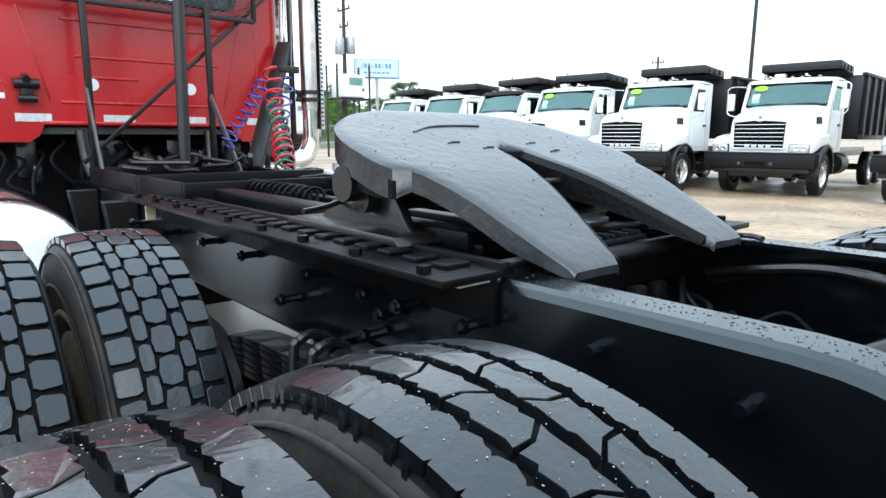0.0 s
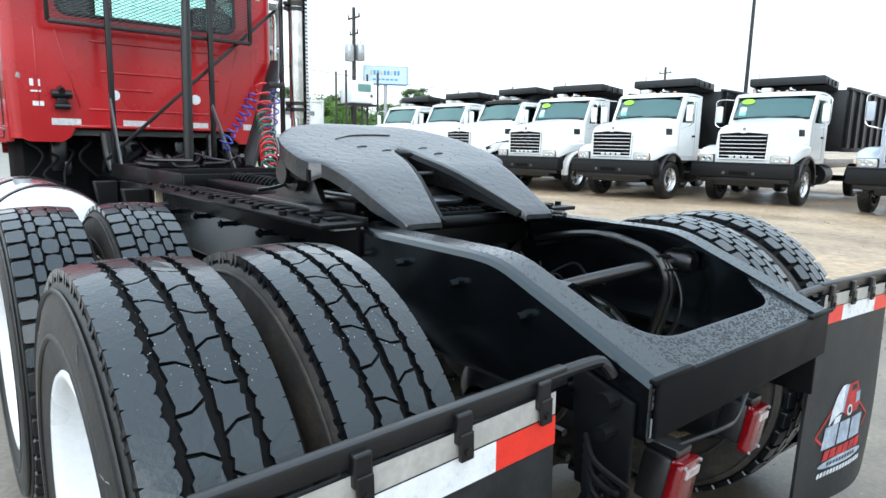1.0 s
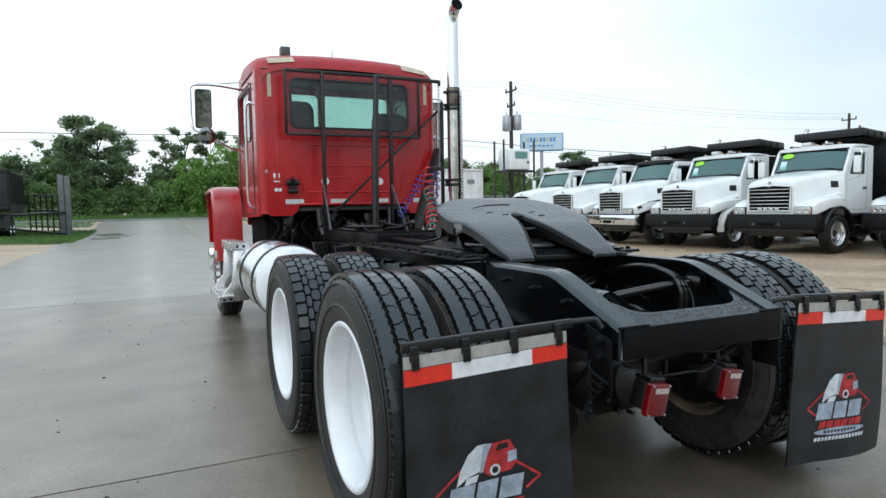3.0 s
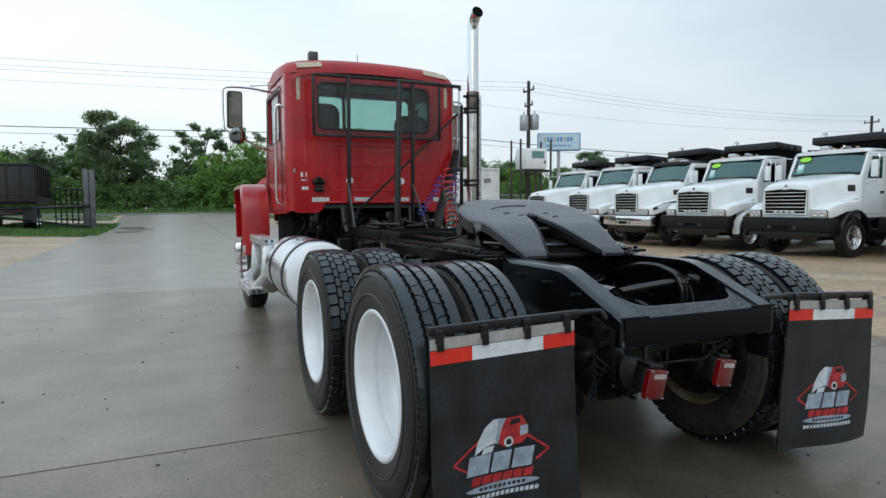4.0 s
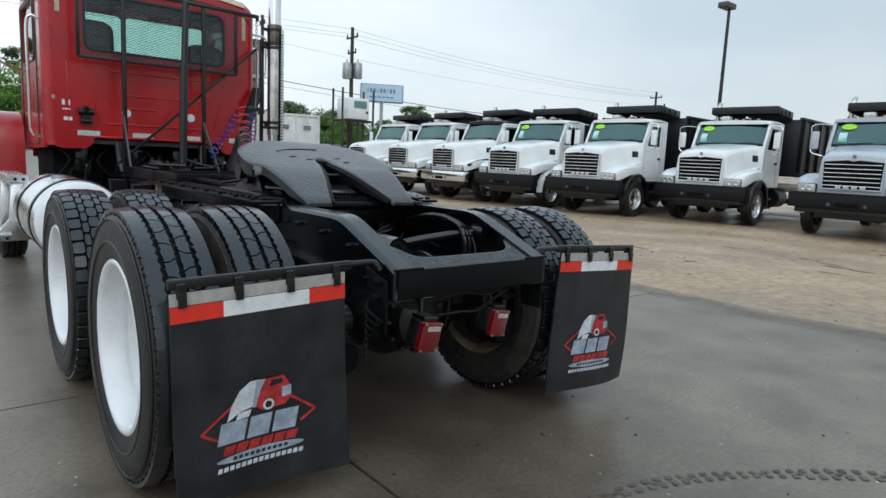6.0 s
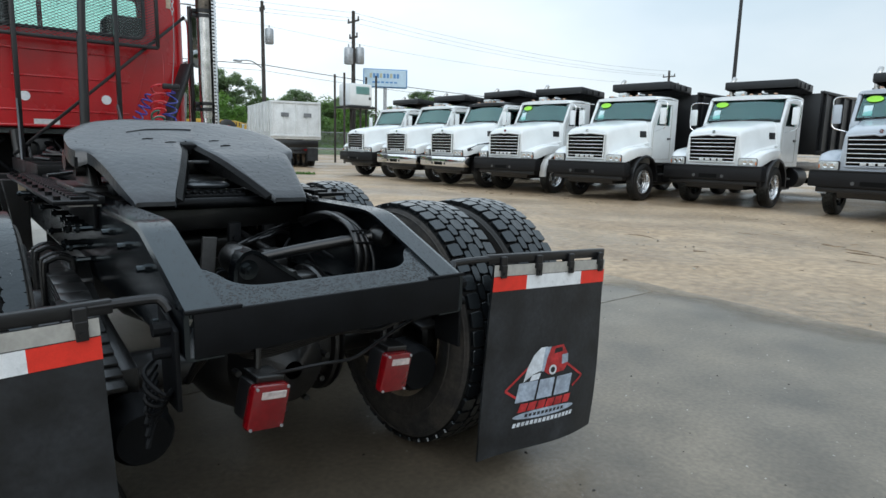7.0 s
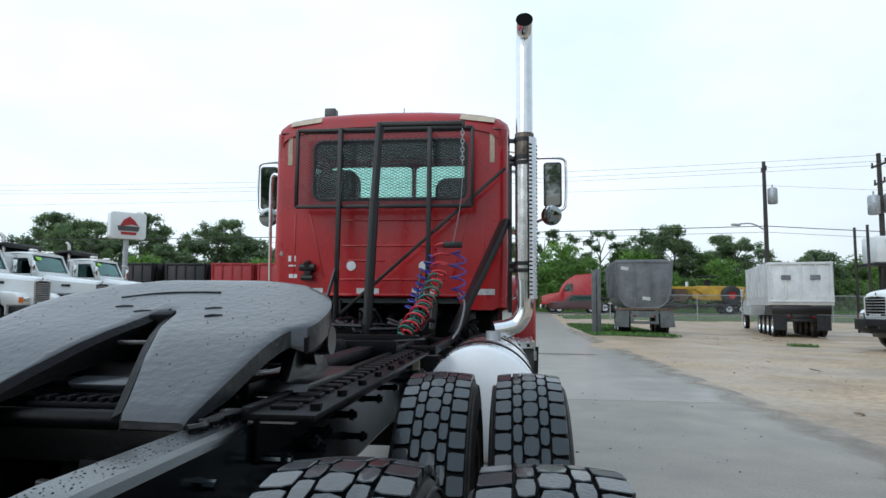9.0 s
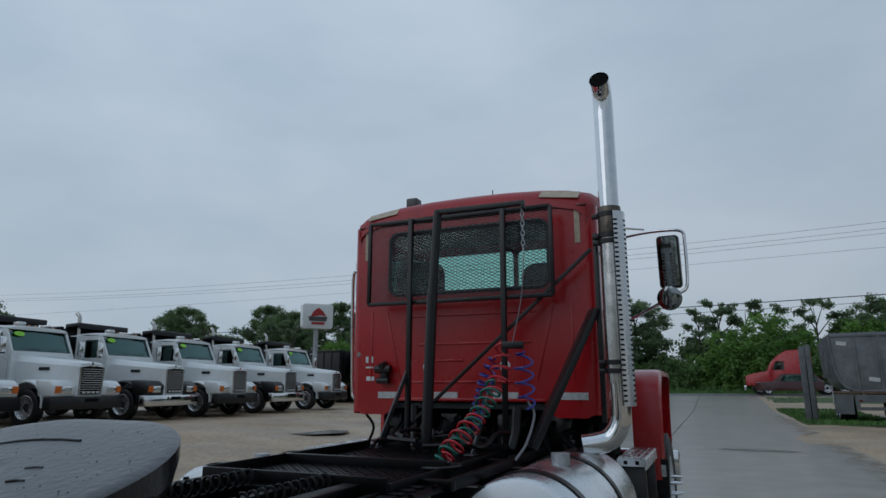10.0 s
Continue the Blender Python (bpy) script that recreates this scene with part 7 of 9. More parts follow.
# wet stain plus painted truck shade, tyre marks and grit on the slabs
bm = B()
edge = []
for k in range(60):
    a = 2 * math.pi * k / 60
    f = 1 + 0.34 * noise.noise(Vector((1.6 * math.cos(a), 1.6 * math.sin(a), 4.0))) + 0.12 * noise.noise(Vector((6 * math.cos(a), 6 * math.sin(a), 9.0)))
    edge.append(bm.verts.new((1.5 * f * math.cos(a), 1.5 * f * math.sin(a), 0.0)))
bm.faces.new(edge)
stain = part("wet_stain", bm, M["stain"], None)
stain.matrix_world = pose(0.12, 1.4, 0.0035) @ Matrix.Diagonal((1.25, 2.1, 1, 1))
tagged(stain, "dark oily wet stain with painted shade on the concrete beneath the truck", "stain", kind="structure")
for off in MARKS:
    bm = B()
    line = arc([(x, y, 0) for x, y in off], 14)
    rows = []
    for k, p in enumerate(line):
        q = line[min(k + 1, len(line) - 1)] - line[max(k - 1, 0)]
        nn = Vector((-q.y, q.x, 0)).normalized() * (0.035 + 0.02 * noise.noise(Vector((p.x * 3, p.y * 3, 5))))
        rows.append([tuple(p + nn + Vector((0, 0, 0.004))), tuple(p + 0.25 * nn + Vector((0, 0, 0.004))), tuple(p - 0.2 * nn + Vector((0, 0, 0.004))), tuple(p - nn + Vector((0, 0, 0.004)))])
    loft(bm, rows, closed=False, skip={(k, c) for k in range(len(rows)) for c in range(3) if (k + c) % 2 == 0 or c == 1 and k % 3})
    tagged(part("tyre_mark", bm, M["tyremark"], None), "curved dark tyre mark on the concrete", "tyre mark", "tyre marks", kind="structure")
bm = B()
rng = random.Random(77)
for k in range(900):
    x, y = rng.uniform(-5.2, 4.3), rng.uniform(-4.5, 9.0)
    q = rng.choice((0.004, 0.005, 0.008, 0.012)) * rng.uniform(0.6, 1.3)
    vs = [bm.verts.new((x + q * a * rng.uniform(0.5, 1.3), y + q * b * rng.uniform(0.5, 1.3), q * c)) for a, b, c in ((1, 0, 0), (0, 1, 0), (-1, 0, 0), (0, -1, 0), (0, 0, 0.7))]
    for i, j in ((0, 1), (1, 2), (2, 3), (3, 0)):
        bm.faces.new((vs[i], vs[j], vs[4]))
pale = B()
for k in range(1500):
    x, y = rng.uniform(-2.5, 4.3), rng.uniform(-3.5, 4.0)
    q = rng.choice((0.002, 0.003, 0.004, 0.006)) * rng.uniform(0.6, 1.3)
    vs = [pale.verts.new((x + q * a * rng.uniform(0.5, 1.3), y + q * b * rng.uniform(0.5, 1.3), q * c)) for a, b, c in ((1, 0, 0), (0, 1, 0), (-1, 0, 0), (0, -1, 0), (0, 0, 0.6))]
    for i, j in ((0, 1), (1, 2), (2, 3), (3, 0)):
        pale.faces.new((vs[i], vs[j], vs[4]))
tagged(part("pale_grit", pale, M["palegrit"], None), "scattered pale grit on the wet concrete", "grit", kind="stuff")
tagged(part("grit", bm, M["grit"], None), "scattered dark grit on the concrete", "grit", kind="stuff")
bm = B()
box(bm, (0, 60.6, 0.60), (600, 10.8, 0.06))
road = tagged(part("road", bm, M["road"], None), "wet grey two-lane road beyond the gate", "road", kind="structure")
bm = B()
for k in range(-20, 21):
    box(bm, (k * 9.0, 61.6, 0.632), (3.0, 0.12, 0.006))
part("lane_mark", bm, M["signyellow"], road)


def grass_patch(name, x0, x1, y0, y1, n, h, seed, label):
    """Turf with upright blades."""
    rg = random.Random(seed)
    b = B()
    nx, ny = 10, 10
    loft(b, [[(x0 + (x1 - x0) * i / nx + 0.7 * noise.noise(Vector((i, j, seed))), y0 + (y1 - y0) * j / ny + 0.7 * noise.noise(Vector((i, j, seed + 3))), rise(y0 + (y1 - y0) * j / ny, x0 + (x1 - x0) * i / nx) + (0.045 if 0 < i < nx and 0 < j < ny else -0.02)) for i in range(nx + 1)] for j in range(ny + 1)], closed=False)
    turf = part("lawn", b, M["turf"], None, "", 60)
    tagged(turf, label, "grass", kind="stuff")
    verts, faces = [], []
    for _ in range(n):
        x, y = rg.uniform(x0, x1), rg.uniform(y0, y1)
        a, w, hh = rg.uniform(0, 6.28), 0.035 * rg.uniform(0.6, 1.5), h * rg.uniform(0.4, 1.3)
        k = len(verts)
        z = rise(y, x) + 0.02
        verts += [(x - w * math.cos(a), y - w * math.sin(a), z), (x + w * math.cos(a), y + w * math.sin(a), z), (x + rg.uniform(-1, 1) * hh * 0.5, y + rg.uniform(-1, 1) * hh * 0.5, z + hh)]
        faces.append((k, k + 1, k + 2))
    me = bpy.data.meshes.new("grass_blades")
    me.from_pydata(verts, [], faces)
    me.materials.append(M["grass"])
    ob = new(name, me)
    ob.parent = turf
    return turf


grass_patch("grass_blades", -10.5, -4.9, 29.0, 43.0, 12000, 0.10, 5, "short green grass by the gate")
grass_patch("grass_blades", 4.5, 8.2, 27.5, 41.0, 7000, 0.10, 6, "short green grass by the gate")
grass_patch("grass_blades", 10.6, 11.5, 22.6, 23.1, 260, 0.09, 9, "thin grass tuft in the dirt")
grass_patch("grass_blades", 4.6, 42.0, 47.0, 53.0, 4000, 0.06, 7, "grass verge along the road")
grass_patch("grass_blades", -52.0, -5.6, 47.0, 54.0, 5000, 0.08, 8, "grass verge along the road")
grass_patch("grass_blades", -70.0, 75.0, 66.4, 72.0, 15000, 0.45, 10, "rough grass verge below the trees")


# ---- trees ----
def leaf_mesh(name, clumps, n, size, material, seed):
    """Many small leaves gathered in loose clumps: (x, y, z, radius, flatness)."""
    rg = np.random.RandomState(seed)
    corners = []
    for x, y, z, r, fl in clumps:
        m = max(3, int(n * (r ** 2)))
        d = rg.normal(size=(m, 3)) * 0.58
        d *= np.minimum(1.0, 1.5 / np.maximum(np.linalg.norm(d, axis=1), 1e-6))[:, None]
        c = np.array([x, y, z]) + d * r * np.array([1, 1, fl])
        face = 0.7 * d + 0.6 * rg.normal(size=(m, 3)) + np.array([0, 0, 0.6])
        u = np.cross(face, rg.normal(size=(m, 3)))
        u /= np.linalg.norm(u, axis=1)[:, None]
        w = np.cross(face, u)
        w /= np.linalg.norm(w, axis=1)[:, None]
        s = size * rg.uniform(0.45, 1.3, (m, 1))
        corners.append(np.stack([c - u * s, c + w * s * 0.5, c + u * s, c - w * s * 0.5], 1).reshape(-1, 3))
    pts = np.concatenate(corners)
    me = bpy.data.meshes.new(name)
    me.from_pydata(pts.tolist(), [], [(4 * i, 4 * i + 1, 4 * i + 2, 4 * i + 3) for i in range(len(pts) // 4)])
    me.materials.append(material)
    return me


def tree(height, spread, style, seed, label, material):
    """A tapered trunk whose limbs fork into twigs, each ending in a loose clump of leaves."""
    rg = random.Random(seed)
    t = thing("tree", label, "tree", "trees along the road")
    bm = B()
    lean = rg.uniform(-0.06, 0.06)
    trunk = [(lean * height * k / 6 + 0.14 * rg.uniform(-1, 1) * (k > 0), 0.14 * rg.uniform(-1, 1), height * 0.86 * k / 6) for k in range(7)]
    trunk[0] = (0, 0, -0.4)
    rad = 0.019 * height
    tp = arc(trunk, 3)
    sweep(bm, tp, [rad * (1 - 0.88 * k / (len(tp) - 1)) for k in range(len(tp))], 8)
    sparse = style == "pine"
    clumps = []
    lobes = 10 if sparse else 15
    for k in range(lobes):
        f = (k + 0.5) / lobes
        z = height * ((0.42 if sparse else 0.30) + (0.54 if sparse else 0.62) * f)
        a = 2.4 * k + rg.uniform(-0.5, 0.5)
        d = spread * (0.30 + 0.45 * math.sin(math.pi * (0.22 + 0.72 * f))) * rg.uniform(0.55, 1.15)
        big = spread * (rg.uniform(0.17, 0.30) if sparse else rg.uniform(0.24, 0.42))
        root = Vector(tp[min(len(tp) - 1, int(0.80 * z / (0.86 * height) * (len(tp) - 1)))])
        c = Vector((lean * z + d * math.cos(a), d * math.sin(a), z))
        mid = root.lerp(c, 0.55) + Vector((0, 0, 0.06 * d))
        sweep(bm, arc([root, mid, c], 3), [rad * 0.36 * (1 - 0.12 * i) for i in range(7)], 6)
        for _ in range(9 if sparse else 15):
            v = Vector((rg.gauss(0, 1), rg.gauss(0, 1), rg.gauss(0.15, 0.8))).normalized() * big * rg.random() ** 0.4
            p = c + Vector((v.x * 1.15, v.y * 1.15, v.z * 0.85))
            sweep(bm, [c.lerp(p, 0.1), c.lerp(p, 0.6) + Vector((0, 0, 0.05)), p], [rad * 0.14, rad * 0.10, rad * 0.06], 4)
            clumps.append((p.x, p.y, p.z, spread * (rg.uniform(0.07, 0.16) if sparse else rg.uniform(0.07, 0.17)), 0.7))
    part("trunk", bm, M["bark"], t, "", 50)
    ob = new("crown", leaf_mesh("crown", clumps, 400 if sparse else 480, 0.155, material, seed))
    ob.parent = t
    return t


def bush(w, h, seed, label, material):
    rg = random.Random(seed)
    t = thing("bush", label, "bush", "bushes along the road")
    bm = B()
    clumps = []
    for k in range(34):
        a, d = rg.uniform(0, 6.28), w * rg.random() ** 0.6
        z = h * rg.uniform(0.12, 0.95) * (1 - 0.45 * (d / w) ** 2)
        p = Vector((d * math.cos(a), d * 0.6 * math.sin(a), z))
        sweep(bm, arc([(0.25 * p.x, 0.25 * p.y, -0.3), (0.6 * p.x, 0.6 * p.y, 0.5 * z), tuple(p)], 3), [0.06, 0.05, 0.045, 0.04, 0.03, 0.02, 0.015], 5)
        for _ in range(5):
            q = p + Vector((rg.gauss(0, 0.16) * w, rg.gauss(0, 0.12) * w, rg.gauss(0.05, 0.10) * h))
            clumps.append((q.x, q.y, max(0.25, q.z), w * rg.uniform(0.10, 0.19), 0.8))
    part("stem", bm, M["bark"], t, "", 50)
    ob = new("foliage", leaf_mesh("foliage", clumps, 310, 0.15, material, seed))
    ob.parent = t
    return t


kinds = [tree(10.5, 4.0, "broad", 1, "tall broad dark green tree beyond the road", M["leafdark"]),
         tree(9.0, 3.2, "broad", 2, "leafy green tree beyond the road", M["leafmid"]),
         tree(9.4, 2.5, "pine", 3, "slender open-crowned tree beyond the road", M["leafdark"]),
         tree(7.0, 3.0, "broad", 4, "low dark green tree beyond the road", M["leafdark"])]
shrubs = [bush(3.6, 5.2, 5, "bright green leafy bush on the verge", M["leaflight"]), bush(3.2, 3.8, 6, "dense green bush on the verge", M["leafmid"])]


def plant(src, first, x, y, turn, sc):
    m = pose(x, y, rise(y) - 0.05, 0, 0, turn) @ Matrix.Scale(sc, 4)
    if first:
        src.matrix_basis = m
        return src
    return copy_thing(src, m)


rg = random.Random(4)
spots = [(0, -6.6, 77, 1.06), (1, -10.6, 79, 0.78), (3, -14.4, 77, 0.95), (2, 0.4, 80, 1.05), (2, 2.6, 81, 1.12), (2, 5.0, 80, 1.08), (2, 7.4, 79, 1.05), (1, 9.5, 80, 1.0), (2, 12.0, 79, 1.08), (1, 15.5, 78, 1.12), (0, 18.4, 78, 0.95), (2, 21.0, 79, 1.05), (1, 24.5, 77, 1.05), (0, 28.5, 79, 0.86), (1, 32.5, 77, 0.92), (3, 36.5, 76, 1.1),
         (1, 41.0, 77, 0.9), (3, 45.0, 77, 1.15), (1, 51.0, 76, 0.9), (0, 60.0, 80, 0.8), (3, 66.0, 78, 1.0), (1, 72.0, 76, 0.9), (3, -19.0, 79, 1.0), (1, -23.5, 78, 0.8), (0, -28.5, 79, 0.8), (3, -33.0, 78, 1.4), (0, -38.0, 78, 1.05), (1, -43.0, 78, 1.2), (0, -48.0, 77, 1.1), (1, -53.5, 76, 1.2), (0, -59.0, 76, 1.1), (1, -66.0, 74, 1.2), (0, -73.0, 72, 1.15),
         (0, -44.0, 60, 0.85), (2, -38.5, 54, 0.8), (2, -43.5, 47, 0.8), (1, -52.0, 42, 0.85), (0, -55.0, 33, 0.75), (3, -58.0, 26, 0.95), (2, -52.0, 22, 0.75), (1, -60.0, 16, 0.8), (3, -35.0, 62, 1.0), (3, -62, 8, 1.0), (1, -58, 50, 0.95), (2, 49.0, 64.5, 0.78), (1, 57.0, 66.0, 1.02), (3, 78, 70, 1.0), (2, -12, 84, 0.95)]
used = set()
for k, x, y, sc in spots:
    plant(kinds[k], k not in used, x, y, rg.uniform(0, 360), sc)
    used.add(k)
used = set()
for k, x, y, sc in [(0, 3.2, 73.5, 1.05), (0, 7.5, 74.0, 1.25), (1, -3.0, 74, 1.0), (1, -7.5, 73.5, 0.9), (1, -12.5, 74, 1.05), (0, -17.5, 74, 0.9), (1, 12.5, 74, 1.2), (0, 16.0, 73.5, 1.1), (1, 20.0, 74, 1.1), (0, 25.5, 74, 0.95), (1, 31, 74, 1.0), (1, 37, 74, 1.1), (0, 43, 74, 0.9), (1, 49, 74, 1.1), (1, 58, 74, 1.1), (1, -23, 74, 1.0), (0, -29, 73.5, 0.95), (1, -36, 74, 1.1), (1, -43, 74, 1.1), (1, -50, 72, 1.1), (1, 66, 74, 1.1), (1, -56, 64, 1.1), (0, -33.5, 55, 0.8)]:
    plant(shrubs[k], k not in used, x, y, rg.uniform(-25, 25), sc)
    used.add(k)
# woods behind, and low undergrowth
rgn = random.Random(9)
clumps = []
for k in range(330):
    a = rgn.uniform(-80, 95)
    clumps.append((a, rgn.uniform(78, 86), rgn.uniform(0.6, 5.6 + 1.8 * noise.noise(Vector((a * 0.12, 3, 1))) + (1.2 if a < -16 else 0)), rgn.uniform(1.1, 2.2), 0.9))
for k in range(150):
    clumps.append((rgn.uniform(-70, 80), rgn.uniform(-62, -52), rgn.uniform(0.6, 8.0), rgn.uniform(1.5, 2.6), 0.9))
for k in range(70):
    clumps.append((rgn.uniform(-72, -62), rgn.uniform(-5, 80), rgn.uniform(0.6, 4.2), rgn.uniform(1.0, 2.0), 0.9))
me = leaf_mesh("woods", clumps, 130, 0.28, M["leafdark"], 31)
tagged(new("woods", me), "dense dark undergrowth behind the roadside trees", "woods", kind="stuff")
clumps = [(rgn.uniform(-66, 72), rgn.uniform(71, 73), rgn.uniform(0.65, 1.2), rgn.uniform(0.4, 0.8), 0.7) for k in range(210)]
tagged(new("undergrowth", leaf_mesh("undergrowth", clumps, 170, 0.14, M["leafmid"], 32)), "low green undergrowth along the verge", "undergrowth", kind="stuff")


# ---- parked trucks ----
def arch(s, y0, r, z0, xo, xi, th=0.05):
    """A wheel-arch fender as a lofted band."""
    rings = []
    for k in range(13):
        a = radians(-8 + 196 * k / 12)
        c, d = math.cos(a), math.sin(a)
        y, z = y0 - r * c, z0 + r * d
        rings.append([(s * xi, y, z), (s * (xo - 0.05), y, z), (s * xo, y - 0.02 * c * -1, z - 0.04 * max(d, 0)), (s * xo, y0 - (r - th) * c, z0 + (r - th) * d), (s * xi, y0 - (r - th) * c, z0 + (r - th) * d)])
    return rings


def dump_body(parent, y0, y1, zt, material, label, canopy=True, reach=0.5):
    bm = B()
    w = 1.20
    rings = [[(-w, y, 1.35), (-w, y, zt), (-w + 0.06, y, zt), (-w + 0.06, y, 1.42), (w - 0.06, y, 1.42), (w - 0.06, y, zt), (w, y, zt), (w, y, 1.35)] for y in (y0, y1)]
    loft(bm, rings, caps=True)
    for y in (y0, y1):
        box(bm, (0, y, (1.4 + zt) / 2), (2 * w - 0.02, 0.06, zt - 1.4), bevel=0.01)
    body = part("dump_body", bm, material, parent, label, 30)
    for s in (-1, 1):
        for k in range(6):
            b2 = B()
            y = y0 + (y1 - y0) * (k + 0.3) / 6
            box(b2, (s * (w + 0.03), y, (1.35 + zt) / 2), (0.07, 0.10, zt - 1.4), bevel=0.01)
            part("rib", b2, material, body)
        b2 = B()
        beam(b2, (s * w, y0, zt + 0.02), (s * w, y1, zt + 0.02), 0.12, 0.09, 0.015)
        beam(b2, (s * w, y0, 1.40), (s * w, y1, 1.40), 0.12, 0.12, 0.015)
        part("rim_rail", b2, material, body, "", 30)
    if canopy:
        b2 = B()
        if reach > 1:
            # a long guard that slopes up over the cab, with a deep front lip and side webs
            ye = y0 + reach
            prism(b2, [(y0 - 0.06, zt - 0.02), (y0 - 0.06, zt + 0.20), (ye, zt + 0.30), (ye, zt + 0.26), (y0 + 0.02, zt + 0.15), (y0 + 0.02, zt - 0.02)], "X", -0.93, 0.93, 0.008)
            box(b2, (0, ye, zt + 0.19), (1.88, 0.05, 0.20), bevel=0.012)
            for s in (-1, 1):
                prism(b2, [(y0, zt + 0.02), (y0, zt + 0.21), (ye, zt + 0.285), (ye, zt + 0.11), (ye - 0.14, zt + 0.08)], "X", s * 0.91, s * 0.95, 0.006)
                for k in range(3):
                    box(b2, (s * 0.96, y0 + 0.3 + 0.33 * k, zt + 0.15), (0.03, 0.05, 0.14), bevel=0.006)
        else:
            prism(b2, [(y0 - 0.06, zt - 0.02), (y0 - 0.06, zt + 0.16), (y0 + 0.50, zt + 0.20), (y0 + 0.55, zt + 0.16), (y0 + 0.53, zt + 0.08), (y0 + 0.06, zt + 0.02)], "X", -1.05, 1.05, 0.02)
            box(b2, (0, y0 + 0.52, zt + 0.10), (2.14, 0.05, 0.18), bevel=0.012)
        part("cab_guard", b2, material, body, "black steel canopy over the cab", 30)
    return body


def parked_truck(x, y, turn, paint=M["white"], fender=M["white"], bumper=M["bumper"], style="slope", body=M["tarp"], label="", sticker=False, sleeper=False, top=3.02, roofmat=None, flare=True, group="parked dump trucks"):
    """A dump truck facing its own +y; the origin lies under the front axle."""
    t = thing("dump_truck", label, "truck", group, at=pose(x, y, rise(y, x) - 0.015, 0, 0, turn))
    roofmat = roofmat or paint
    # hood with the fenders moulded in
    bm = B()
    if style == "slope":
        # y, fender half width, fender top, lower edge, valley x and z, hood shoulder x and z, hood top
        st = [(1.125, 1.01, 1.20, 1.03, 0.690, 1.12, 0.645, 1.70, 1.84), (1.10, 1.07, 1.26, 1.02, 0.695, 1.15, 0.657, 1.75, 1.89), (1.02, 1.13, 1.32, 1.02, 0.705, 1.19, 0.672, 1.80, 1.935), (0.80, 1.18, 1.40, 1.08, 0.730, 1.27, 0.700, 1.85, 1.99), (0.40, 1.20, 1.46, 1.20, 0.78, 1.37, 0.745, 1.91, 2.05), (0.05, 1.20, 1.475, 1.22, 0.83, 1.43, 0.80, 1.965, 2.11), (-0.22, 1.17, 1.47, 1.12, 0.89, 1.48, 0.86, 2.01, 2.15), (-0.47, 1.06, 1.46, 0.95, 0.95, 1.53, 0.92, 2.04, 2.18)]
        rings = []
        for yy, wf, zf, zb, vx, zv, ws, zs, zt in st:
            half = [(wf - 0.03, zb), (wf, zf - 0.11), (wf - 0.012, zf - 0.04), (wf - 0.06, zf), (wf - 0.15, zf + 0.012), (vx + 0.06, zv + 0.05), (vx + 0.012, zv + 0.085), (vx, zv + 0.14), (ws, zs), (ws - 0.018, zs + 0.05), (ws - 0.07, zt - 0.035), (ws - 0.16, zt - 0.008), (0.40 * ws, zt + 0.012)]
            rings.append([(-x, yy, z) for x, z in half] + [(0, yy, zt + 0.022)] + [(x, yy, z) for x, z in reversed(half)])
    else:
        st = [(1.00, 0.40, 1.70, 0.43, 1.60, 0.44, 1.0, 0.80), (0.95, 0.44, 1.74, 0.47, 1.62, 0.48, 1.0, 0.8), (0.5, 0.50, 1.80, 0.55, 1.66, 0.56, 1.0, 0.8), (0.0, 0.60, 1.86, 0.66, 1.70, 0.68, 1.0, 0.8), (-0.45, 0.72, 1.92, 0.79, 1.74, 0.80, 1.0, 0.8), (-0.85, 0.84, 1.97, 0.90, 1.78, 0.90, 1.0, 0.8)]
        rings = []
        for yy, w, zt, ws, zs, wf, zf, zb in st:
            half = [(wf - 0.01, zb), (wf, zf - 0.05), (wf - 0.04, zf), ((ws + wf) / 2 - 0.03, (zs + zf) / 2 - 0.015), (ws, zs), (w * 0.97, zt - 0.07), (w * 0.86, zt - 0.015), (w * 0.45, zt + 0.005)]
            rings.append([(-x, yy, z) for x, z in half] + [(0, yy, zt + 0.02)] + [(x, yy, z) for x, z in reversed(half)])
    loft(bm, rings, caps=True)
    hd = part("hood", bm, paint, t, "", 38)
    for s in (-1, 1):
        bm = B()
        if style == "slope":
            box(bm, (s * 0.875, -0.24, 1.80), (0.05, 0.24, 0.17), rot=(0, -s * 5, s * 12), bevel=0.012)
        else:
            box(bm, (s * 0.66, 0.0, 1.56), (0.06, 0.30, 0.09), rot=(0, 0, s * 12), bevel=0.012)
        part("hood_vent", bm, M["plastic"], hd)
    # fenders or flares
    for s in (-1, 1):
        bm = B()
        if style == "slope":
            loft(bm, arch(s, 0, 0.66, 0.60, 1.20, 1.02, 0.09), caps=True)
            fd = part("wheel_flare", bm, M["plastic"] if fender is M["white"] and flare else fender, t, "", 45)
            if fender is M["plastic"]:
                b2 = B()
                prism(b2, [(0.92, 1.20), (0.95, 1.28), (0.50, 1.44), (0.0, 1.50), (-0.45, 1.56), (-0.45, 1.42), (0.0, 1.38), (0.5, 1.30)], "X", s * 0.98, s * 1.178, 0.01)
                part("black_panel", b2, M["plastic"], t, "", 30)
        else:
            loft(bm, arch(s, 0, 0.66, 0.60, 1.17, 0.40, 0.07), caps=True)
            prism(bm, [(0.45, 0.80), (0.98, 0.80), (1.0, 1.10), (0.82, 1.24), (0.30, 1.27)], "X", s * 0.42, s * 1.17, 0.05)
            fd = part("fender", bm, fender, t, "", 45)
        bm = B()
